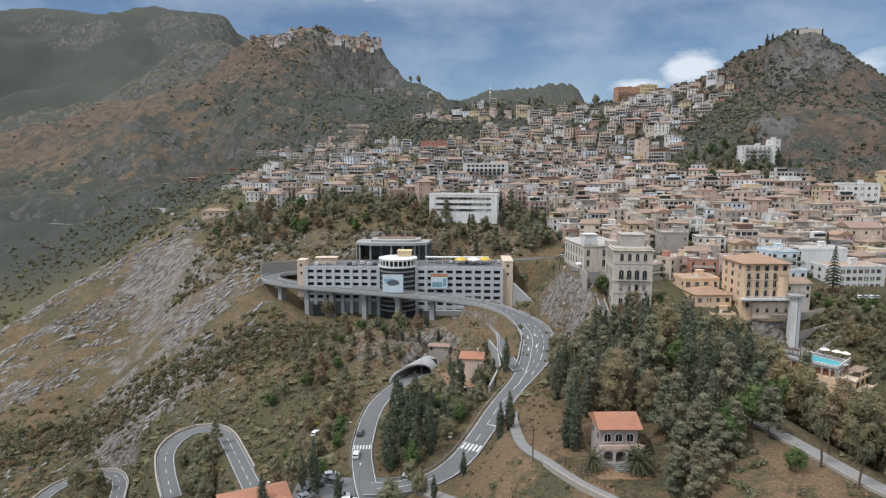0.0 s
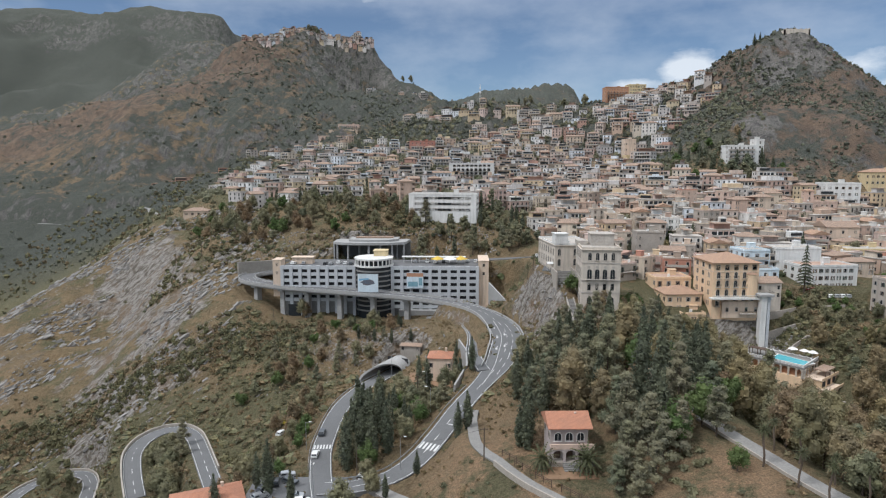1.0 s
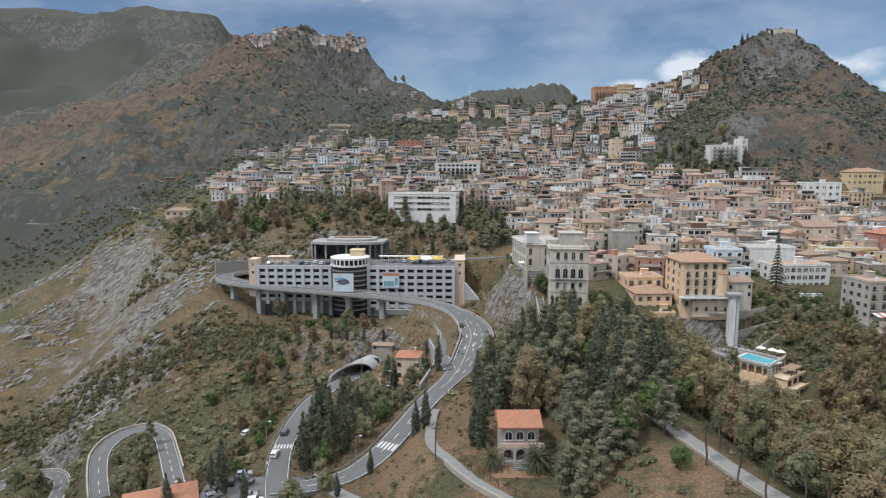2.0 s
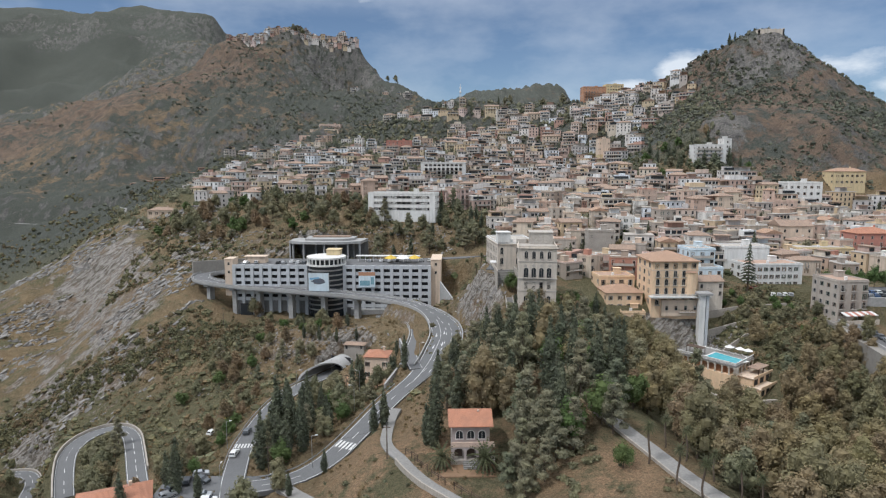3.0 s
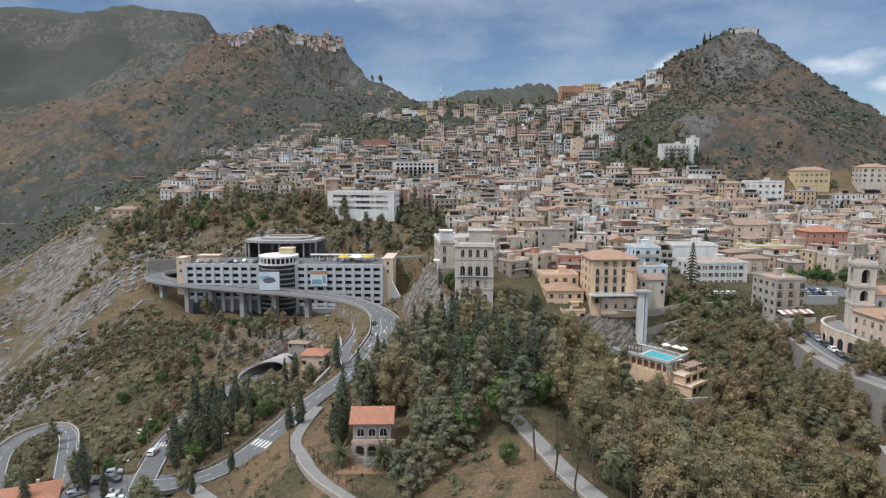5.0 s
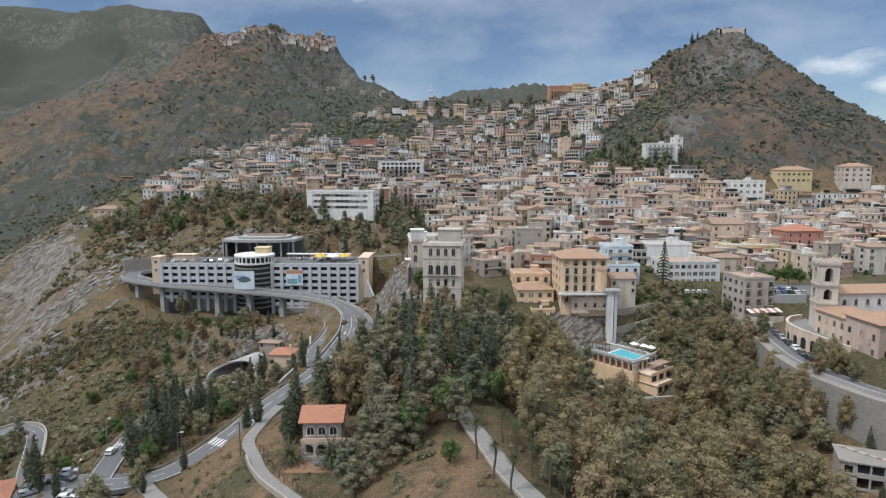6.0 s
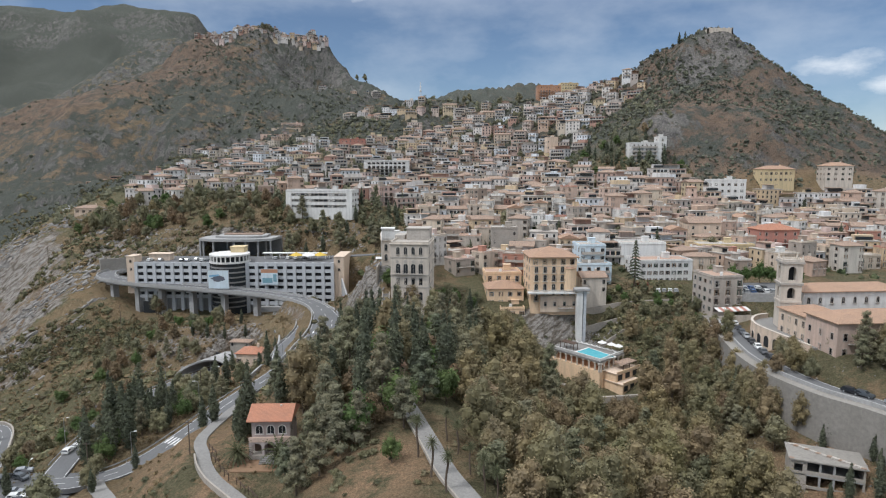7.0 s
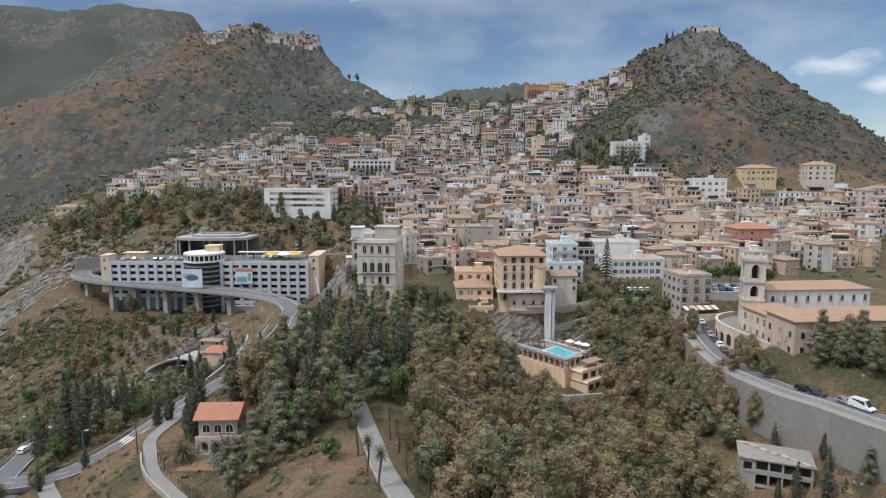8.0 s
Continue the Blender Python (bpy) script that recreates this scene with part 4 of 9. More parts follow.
low_wall(TOWN_ROAD[4:], 3.05, 0.9, 0.45, M_CONCRETE, 0.8, name="wall_road_parapet", label="low pale parapet of the town road")
low_wall(TOWN_ROAD[4:], 4.5, -0.06, 3.2, M_RETAIN, 12.0, name="wall_town_road", label="tall grey retaining wall under the town road")
low_wall(GARDEN_PATH, 2.1, 0.35, 0.3, M_STONE, 1.0, name="wall_path_kerb", label="low stone kerb of the garden avenue")
low_wall(VILLA_DRIVE[14:], 1.8, 1.0, 0.35, M_STONE, 1.0, name="wall_villa", label="low stone garden wall along the drive")
low_wall(LOWER_LANE[:-6], 2.8, 0.2, 0.4, M_CONCRETE, 5.5, name="wall_lane", label="pale concrete retaining wall below the lane")


# viaduct ramp on piers
def viaduct():
    ob = structure("viaduct", ribbon(VIADUCT, 8.4, 0.0, 0, 0.25), M_ASPHALT, "concrete viaduct ramp curving before the car park", "viaduct")
    part("deck", ribbon(VIADUCT, 7.4, -0.26, 0, 1.2), M_CONCRETE, ob, "pale concrete deck girder")
    for k in (-1, 1):
        part("parapet", ribbon(VIADUCT, 0.35, 0.75, k * 4.2, 1.5), M_CONCRETE, ob)
        part("edge_line", ribbon(VIADUCT, 0.16, 0.012, k * 3.5), M_LINE, ob)
        part("handrail", ribbon(VIADUCT, 0.08, 1.15, k * 4.2, 0.1), M_METAL, ob)
    part("centre_line", ribbon(VIADUCT, 0.14, 0.012, 0), M_LINE, ob)
    pier = Shape().prism([(-1.1, -1.5), (1.1, -1.5), (1.1, 1.5), (-1.1, 1.5)], -16, 0).box(-1.3, 1.3, -3.2, 3.2, -0.9, 0.05).mesh("pier", M_CONCRETE)
    n = len(VIADUCT)
    for i in (9, 14, 19, 24, 30, 36, 42):
        if i < n:
            p = VIADUCT[i]
            d = VIADUCT[min(i + 1, n - 1)] - VIADUCT[i - 1]
            part("pier", pier, (), ob, at=Matrix.Translation(p - Vector((0, 0, 1.4))) @ Matrix.Rotation(math.atan2(d.y, d.x), 4, "Z"))
    return ob


viaduct()


def stripes(line, i, along, width, count, lift=0.014):
    """A zebra crossing on a road at its i-th station."""
    p = line[i]
    d = (line[i + 1] - line[i - 1]).normalized()
    r = Vector((d.y, -d.x, 0)).normalized()
    s = Shape()
    for k in range(count):
        c = p + r * ((k + 0.5) / count - 0.5) * width
        h = width / count * 0.27
        v = [c + d * a + r * b + Vector((0, 0, lift)) for a, b in ((-along / 2, -h), (along / 2, -h), (along / 2, h), (-along / 2, h))]
        s.add([tuple(q) for q in v], [(0, 3, 2, 1)])
    return s


def nearest(line, x, y):
    return min(range(1, len(line) - 1), key=lambda i: (line[i].x - x) ** 2 + (line[i].y - y) ** 2)


part("zebra_crossing", stripes(MAIN_ROAD, nearest(MAIN_ROAD, 8.4, 158), 3.0, 5.6, 5), M_LINE, main_road)
part("stop_line", ribbon([MAIN_ROAD[nearest(MAIN_ROAD, 12.5, 167)], MAIN_ROAD[nearest(MAIN_ROAD, 12.5, 167)] + Vector((0.4, 0.6, 0.03))], 5.6, 0.016), M_LINE, main_road)
part("lane_line", ribbon(MAIN_ROAD[12:34], 0.14, 0.014, lambda p: main_width(p) / 2 - 3.6), M_LINE, main_road)
part("lane_line", dashes(MAIN_ROAD[14:32], 0.16, 0.014, -2.0, 2.5, 2.5), M_LINE, main_road)
for i, side in ((15, 3.6), (19, 3.7), (23, 3.2), (18, 0.8), (22, 0.6)):
    q, d = MAIN_ROAD[i], (MAIN_ROAD[i + 1] - MAIN_ROAD[i - 1]).normalized()
    c = q + Vector((d.y, -d.x, 0)) * side
    part("lane_arrow", ribbon([c - d * 1.6, c + d * 0.4], 0.25, 0.016).add(*(lambda a, n: ([tuple(a - n * 0.5), tuple(a + n * 0.5), tuple(a + d * 1.3)], [(0, 1, 2)]))(c + d * 0.4 + Vector((0, 0, 0.016)), Vector((d.y, -d.x, 0)))), M_LINE, main_road)

tunnel_road = bpy.data.objects["road_tunnel"]
part("zebra_crossing", stripes(TUNNEL_ROAD, nearest(TUNNEL_ROAD, -23, 168), 2.6, 5.2, 6), M_LINE, tunnel_road)
structure("wall_house", ribbon([Vector((17.5, 231, 34.6)), Vector((19.8, 219, 34.2)), Vector((19.6, 206, 33)), Vector((15, 193, 30.2))], 0.6, 0.0, 0, 11), M_CONCRETE, "curved pale concrete retaining wall beside the yard", "wall")

# garden terraces between the pool and the town
for name, pts, top in (("wall_terrace_1", ((133, 221), (146, 224), (163, 222)), 40.6), ("wall_terrace_2", ((132, 229), (146, 232), (166, 230)), 44.4), ("wall_terrace_3", ((134, 237), (150, 239), (168, 237)), 48.0)):
    structure(name, ribbon([Vector((x, y, min(top, gz(x, y) + 0.9))) for x, y in pts], 0.5, 0.0, 0, 3.0), M_STONE, "low grey stone terrace wall among shrubs", "wall")

# ---- buildings ----
_cache = {}


def window_mesh(w, h, kind="plain"):
    """A window that stands on a wall's face: surround, recessed glass, glazing bar or shutters. Outside is -y."""
    key = (round(w, 2), round(h, 2), kind)
    if key not in _cache:
        s, t = Shape(), 0.12
        sh = w * 0.42 if kind == "shutter" else t
        xo, xi = w / 2 + sh, w / 2
        mid = h * (0.5 if kind == "blind" else 0.98)
        ring = [(-xo, -t), (xo, -t), (xo, h + t), (-xo, h + t)]
        hole = [(-xi, 0), (xi, 0), (xi, h), (-xi, h)]
        v = [(x, 0.02, z) for x, z in ring] + [(x, -0.1, z) for x, z in ring] + [(x, -0.1, z) for x, z in hole] + [(x, 0.0, z) for x, z in hole] + [(-xi, 0.0, mid), (xi, 0.0, mid)]
        s.add(v, [(0, 1, 5, 4), (1, 2, 6, 5), (2, 3, 7, 6), (3, 0, 4, 7), (4, 5, 9, 8), (6, 7, 11, 10)] + [(8, 9, 13, 12), (10, 11, 15, 14)])
        n = 0
        edge = 2 if kind == "shutter" else 0
        s.f += [(5, 6, 10, 9), (7, 4, 8, 11), (9, 10, 14, 17, 13), (11, 8, 12, 16, 15), (12, 13, 17, 16), (16, 17, 14, 15)]
        s.m += [edge, edge, 0, 0, 1, 2 if kind == "blind" else 1]
        _cache[key] = s.mesh("window", M_FLATROOF, M_GLASS, M_SHUTTER)
    return _cache[key]


def arch_window(w, h, mat=None):
    """A round-headed window with a stone surround."""
    key = (round(w, 2), round(h, 2), "arch", mat.name if mat else "")
    if key not in _cache:
        s, n = Shape(), 8
        r = w / 2

        def outline(rr, base):
            return [(-rr, base), *[(-rr * math.cos(math.pi * i / n), h - r + rr * math.sin(math.pi * i / n)) for i in range(n + 1)], (rr, base)]

        a, b = outline(r + 0.16, -0.1), outline(r, 0.0)
        k = len(a)
        v = [(x, -0.1, z) for x, z in a] + [(x, -0.1, z) for x, z in b] + [(x, 0.02, z) for x, z in a] + [(x, 0.02, z) for x, z in b]
        s.add(v, [(i, k + i, k + i + 1, i + 1) for i in range(k - 1)] + [(i, i + 1, 2 * k + i + 1, 2 * k + i) for i in range(k - 1)] + [(k + i + 1, k + i, 3 * k + i, 3 * k + i + 1) for i in range(k - 1)])
        s.add([(x, -0.02, z) for x, z in b], [tuple(range(len(b) - 1, -1, -1))], 1)
        s.box(-0.04, 0.04, -0.05, -0.02, 0, h - 0.1)
        s.box(-r - 0.25, r + 0.25, -0.22, 0.02, -0.22, -0.1)
        _cache[key] = s.mesh("arched_window", mat or M_FLATROOF, M_GLASS)
    return _cache[key]


def balcony_mesh(w, deep=1.1, solid=False):
    key = ("balcony", round(w, 2), round(deep, 2), solid)
    if key not in _cache:
        slab, s = Shape().box(-w / 2, w / 2, -deep, 0.0, -0.16, 0.0), Shape()
        if solid:
            s.box(-w / 2, w / 2, -deep, -deep + 0.12, 0, 0.95).box(-w / 2, -w / 2 + 0.12, -deep + 0.12, 0, 0, 0.95).box(w / 2 - 0.12, w / 2, -deep + 0.12, 0, 0, 0.95)
        else:
            s.box(-w / 2, w / 2, -deep, -deep + 0.05, 0.92, 0.98).box(-w / 2, -w / 2 + 0.05, -deep + 0.05, 0, 0.92, 0.98).box(w / 2 - 0.05, w / 2, -deep + 0.05, 0, 0.92, 0.98)
            n = max(4, int(w / 0.32))
            for i in range(n + 1):
                x = -w / 2 + 0.02 + (w - 0.08) * i / n
                s.box(x, x + 0.035, -deep + 0.005, -deep + 0.04, 0, 0.92)
        _cache[key] = slab.mesh("balcony", M_FLATROOF)
        RAILINGS[_cache[key].name] = s.mesh("railing", M_FLATROOF if solid else M_IRON)
    return _cache[key]




def place_on(side, w, d, u, z):
    """Pose on a wall's outer face: u metres along it from its middle, seen from outside left to right."""
    turn = {"front": 0, "right": 90, "back": 180, "left": -90}[side]
    off = d / 2 if side in ("front", "back") else w / 2
    return Matrix.Rotation(math.radians(turn), 4, "Z") @ Matrix.Translation((u, -off, z))


def row(e, side, w, d, n, z, mesh, name="window", margin=0.12, skip=()):
    span = (w if side in ("front", "back") else d) * (1 - 2 * margin)
    for i in range(n):
        if i not in skip:
            u = 0 if n == 1 else -span / 2 + span * i / (n - 1)
            part(name, mesh, (), e, at=place_on(side, w, d, u, z))


def body(e, w, d, h, mat, base=6.0, cornice=0.25, name="wall"):
    s = Shape().box(-w / 2, w / 2, -d / 2, d / 2, -base, h)
    if cornice:
        s.box(-w / 2 - cornice, w / 2 + cornice, -d / 2 - cornice, d / 2 + cornice, h, h + 0.22)
    return part(name, s, mat, e)


def flat_roof(e, w, d, h, mat=None, parapet=0.7, wall=None, clutter=True, seed=0):
    r = random.Random(seed)
    s = Shape().box(-w / 2 + 0.25, w / 2 - 0.25, -d / 2 + 0.25, d / 2 - 0.25, h + 0.1, h + 0.26)
    roof = part("roof", s, mat or M_FLATROOF, e)
    if parapet:
        q = Shape()
        t = 0.24
        q.box(-w / 2, w / 2, -d / 2, -d / 2 + t, h + 0.23, h + parapet).box(-w / 2, w / 2, d / 2 - t, d / 2, h + 0.23, h + parapet)
        q.box(-w / 2, -w / 2 + t, -d / 2 + t, d / 2 - t, h + 0.23, h + parapet).box(w / 2 - t, w / 2, -d / 2 + t, d / 2 - t, h + 0.23, h + parapet)
        part("parapet", q, wall or M_HOUSE, e)
    if clutter:
        x, y = r.uniform(-0.25, 0.25) * w, r.uniform(0, 0.3) * d
        part("stair_head", Shape().box(x - 1.4, x + 1.4, y - 1.2, y + 1.2, h + 0.26, h + 2.5).box(x - 1.6, x + 1.6, y - 1.4, y + 1.4, h + 2.5, h + 2.66), wall or M_HOUSE, e)
        x, y = r.uniform(-0.4, 0.4) * w, r.uniform(-0.35, 0) * d
        part("water_tank", Shape().tube(x, y, h + 0.26, h + 1.5, 0.55, 0.55, 10), M_CLOTH, e)
    return roof


def house(label, x, y, w, d, floors, rot=0.0, wall=None, roof="flat", rmat=None, front=3, side=2, kind="shutter", fh=3.0, balconies=(), z=None, name="house", category="house", win=(0.95, 1.45), base=6.0,
          back=0, solid=False, bw=None, seed=0, group=""):
    """A town building at its footprint's middle: wall, roof, windows, balconies."""
    z = gz(x, y) if z is None else z
    e = thing(name, label, category, pose(x, y, z, 0, 0, rot), group)
    h = floors * fh + 0.3
    wall = wall or M_HOUSE
    body(e, w, d, h, wall, base, 0.2 if roof == "flat" else 0.1)
    if roof == "flat":
        flat_roof(e, w, d, h, rmat, 0.8, wall, True, seed)
    else:
        part("roof", Shape().hip(-w / 2, w / 2, -d / 2, d / 2, h + 0.3, min(w, d) * 0.2, 0.45, 0.2, roof == "gable"), rmat or M_TILE, e)
        part("chimney", Shape().box(w * 0.2, w * 0.2 + 0.7, d * 0.1, d * 0.1 + 0.7, h, h + min(w, d) * 0.2 + 1.0), wall, e)
    wm = window_mesh(win[0], win[1], kind)
    dm = window_mesh(win[0], 2.1, kind)
    for f in range(floors):
        zz = f * fh + 1.0
        if f in balconies:
            row(e, "front", w, d, front, f * fh + 0.35, dm)
            if bw:
                part("balcony", balcony_mesh(bw, 1.2, solid), (), e, at=place_on("front", w, d, 0, f * fh + 0.3))
            else:
                row(e, "front", w, d, front, f * fh + 0.3, balcony_mesh(1.7, 0.9, solid), "balcony")
        else:
            row(e, "front", w, d, front, zz, wm)
        for s in ("left", "right"):
            row(e, s, w, d, side, zz, wm)
        if back:
            row(e, "back", w, d, back, zz, wm)
    return e

# ---- the multi-storey car park ----
def car_park():
    e = thing("parking_garage", "long grey concrete multi-storey car park with rows of dark openings", "parking garage", pose(-17.5, 295.2, 29.5, 0, 0, -2.4))
    top, pitch, rows_z = 23.0, 3.13, [20.6 - 3.13 * i for i in range(6)]
    # core set back behind the open floors, its dark colour standing in for their shade
    part("core", Shape().box(-49, 46, 1.1, 21.5, -3, top - 0.9), M_DARKCON, e, "parking floors coloured dark for shade")
    part("roof_deck", Shape().box(-49, 46, 0.2, 24, top - 0.9, top - 0.3), M_ASPHALT, e, "open rooftop parking deck")
    for name, x0, x1, n in (("left", -48.8, -13.8, 8), ("right", 4.8, 45.6, 9)):
        w = (x1 - x0) / n
        for i in range(n + 1):
            x = x0 + w * i
            part("pier", Shape().box(x - 0.75, x + 0.75, -0.35, 1.1, -2, top + 0.1), M_PANEL, e)
        for k, z in enumerate(rows_z):
            if name == "left" and k == 5:
                continue
            for i in range(n):
                a, b = x0 + w * i + 0.75, x0 + w * (i + 1) - 0.75
                part("spandrel", Shape().box(a, b, -0.05, 0.25, z - 2.35, z - 0.75).box(a, b, 0.25, 1.1, z - 2.0, z - 1.75), M_PANEL, e)
                # near-black slab behind each gap paints in the shade of the floor
                part("opening", Shape().box(a, b, 0.8, 0.9, z - 0.75, z + 0.8), M_SHADE, e)
        part("parapet", Shape().box(x0 - 0.7, x1 + 0.7, -0.12, 0.25, top - 1.65, top + 0.15), M_PANEL, e)
    # drum with glazed bands
    for k in range(9):
        z = 2.0 + 2.35 * k
        part("drum_band", Shape().tube(-4.5, 3.5, z, z + 0.7, 9.2, 9.2, 36), M_DARKCON, e, "curved grey panel band")
    part("drum_glazing", Shape().tube(-4.5, 3.5, -2, top, 8.9, 8.9, 36), M_GLASS, e, "dark curved glazing")
    part("ring_beam", Shape().tube(-4.5, 3.5, top, top + 0.8, 9.5, 9.5, 36).tube(-4.5, 3.5, top + 3.3, top + 4.1, 9.4, 9.4, 36), M_WHITE, e, "white ring beams")
    part("lantern_glazing", Shape().tube(-4.5, 3.5, top + 0.8, top + 3.3, 8.4, 8.4, 36), M_GLASS, e)
    post = Shape().box(-0.28, 0.28, -0.25, 0.25, 0, 2.5).mesh("post", M_WHITE)
    for i in range(26):
        a = 2 * math.pi * i / 26
        part("post", post, (), e, at=Matrix.Translation((-4.5 + 9.0 * math.cos(a), 3.5 + 9.0 * math.sin(a), top + 0.8)) @ Matrix.Rotation(a, 4, "Z"))
    part("penthouse", Shape().box(-5, 1.5, 6, 12, top + 2, top + 6.6).box(-5.3, 1.8, 5.7, 12.3, top + 6.6, top + 6.9), M_YELLOW, e, "yellow rooftop plant house")
    # end stair towers
    part("stair_tower", Shape().box(-53.2, -49.2, -0.2, 7, 8, top + 2.7).box(-53.4, -49, -0.4, 7.2, top + 2.7, top + 3.0), M_PEACH, e, "tan rendered stair tower")
    part("stair_tower", Shape().box(46.2, 51.0, 1.2, 20, -4, top + 2.6).box(46, 51.2, 1, 20.2, top + 2.6, top + 2.9), M_PEACH, e, "tan rendered stair tower")
    for z in (19, 23):
        part("tower_window", window_mesh(0.9, 1.2), (), e, at=Matrix.Translation((-51.2, -0.2, z)))
        part("tower_window", window_mesh(0.9, 1.2), (), e, at=Matrix.Translation((48.6, 1.2, z)))
    part("entrance_wall", Shape().box(8, 30, -3.0, -2.4, -2.5, 2.2).box(8, 30, -2.4, -0.4, 1.7, 2.2), M_CONCRETE, e)
    part("shop_front", Shape().box(-46, -40, -0.6, -0.3, -2, 4.2), M_GLASS, e, "dark glazed entrance")
    part("canteen", Shape().box(-46, -36, 8, 13, top - 0.3, top + 2.8).box(-46.5, -35.5, 7.5, 13.5, top + 2.8, top + 3.1), M_PEACH, e, "low tan rooftop pavilion")
    part("gallery", Shape().box(8, 40, 14, 17, top + 2.4, top + 2.8), M_WHITE, e, "white rooftop walkway canopy")
    for i in range(9):
        part("canopy_post", Shape().tube(9 + 3.8 * i, 14.4, top - 0.3, top + 2.4, 0.12, 0.12, 8), M_WHITE, e)
    # flat printed panels
    b1 = thing("advertising_panel", "large pale blue printed panel on the drum", "billboard", pose(-23.4, 285.9, 41.9, 0, 0, -3))
    part("panel", Shape().box(-4.7, 4.7, -0.12, 0.1, 0, 8.4), M_PALEBLUE, b1)
    part("frame", Shape().box(-4.9, 4.9, -0.1, 0.2, -0.2, 0).box(-4.9, 4.9, -0.1, 0.2, 8.4, 8.6).box(-4.9, -4.7, -0.1, 0.2, 0, 8.4).box(4.7, 4.9, -0.1, 0.2, 0, 8.4), M_METAL, b1)
    n = 14
    part("print", Shape().add([(3.0 * math.cos(2 * math.pi * i / n) * (1.0 + 0.25 * math.sin(3 * i)) - 0.1, -0.14, 4.6 + 1.5 * math.sin(2 * math.pi * i / n)) for i in range(n)], [tuple(range(n))]), worn("panel_print_dark", (0.09, 0.12, 0.16), (0.2, 0.13, 0.1), 2, 0.6), b1, "dark blurred shape")
    part("print", Shape().add([(-4.2, -0.145, 5.2), (0.5, -0.145, 5.9), (0.2, -0.145, 6.6), (-4.2, -0.145, 6.2)], [(0, 1, 2, 3)]), worn("panel_print_blue", (0.16, 0.36, 0.55), (0.3, 0.5, 0.62), 2, 0.5), b1, "blue streak")
    b2 = thing("advertising_panel", "printed panel with a red band on the grey facade", "billboard", pose(-1.8, 293.4, 42.2, 0, 0, -2.4))
    part("panel", Shape().box(-4, 4, -0.12, 0.1, 0, 7.6), M_PALEBLUE, b2)
    part("print", Shape().box(-4, 4, -0.14, -0.12, 5.6, 7.4), M_BROWN, b2, "red-brown band")
    part("print", Shape().box(-3.4, 1.4, -0.15, -0.125, 0.8, 3.2).box(1.8, 3.4, -0.15, -0.125, 1.4, 5.0), worn("panel_print_teal", (0.16, 0.33, 0.4), (0.3, 0.42, 0.45), 1.5, 0.6), b2, "teal print")
    return e


car_park()


def deck_canopy():
    """The covered roundabout behind the car park: slab on columns against the hill."""
    e = thing("canopy", "wide concrete canopy on round columns above the car park", "canopy", pose(-25, 330, 50.5))
    part("slab", Shape().prism([(-21, -5), (-14, -8.5), (-3, -10), (8, -9.5), (17, -6), (19, 8), (-21, 10)], 9.0, 10.3), M_CONCRETE, e)
    part("upper_slab", Shape().prism([(-13, -3), (-4, -6), (8, -5.5), (13, -1), (13, 9), (-13, 10)], 10.3, 11.4), M_CONCRETE, e)
    part("back_wall", Shape().box(-21, 19, 7.5, 9, -1.5, 9.0), M_DARKCON, e)
    part("side_wall", Shape().box(-21, -20.3, -5, 7.5, -1.5, 9.0), M_CONCRETE, e)
    for x, y in ((-19, -4.5), (-13, -7), (-2, -8.5), (4, -8.3), (10, -7), (16, -5), (-8, 0), (3, 0), (12, 1)):
        part("column", Shape().tube(x, y, -1, 9.0, 0.55, 0.55, 12), M_CONCRETE, e)
    part("roof_rubble", Shape().box(-10, 10, 2, 7, 11.4, 12.0), M_OLDTILE, e)


deck_canopy()
# retaining walls round the car park
structure("wall_west", Shape().prism([(-94, 318), (-70, 328.5), (-70, 329.3), (-95, 319)], 38, 51), M_RETAIN, "tall grey retaining wall with small openings", "wall")
structure("wall_east", Shape().add([(33, 288, 30), (33.6, 288, 30), (33.6, 288, 46), (33, 288, 46), (43, 246, 34), (43.6, 246, 34), (43.6, 246, 39.5), (43, 246, 39.5)],
                                   [(0, 3, 2, 1), (4, 5, 6, 7), (0, 4, 7, 3), (3, 7, 6, 2), (2, 6, 5, 1), (1, 5, 4, 0)]), M_CONCRETE, "pale sloping concrete wing wall beside the car park", "wall")


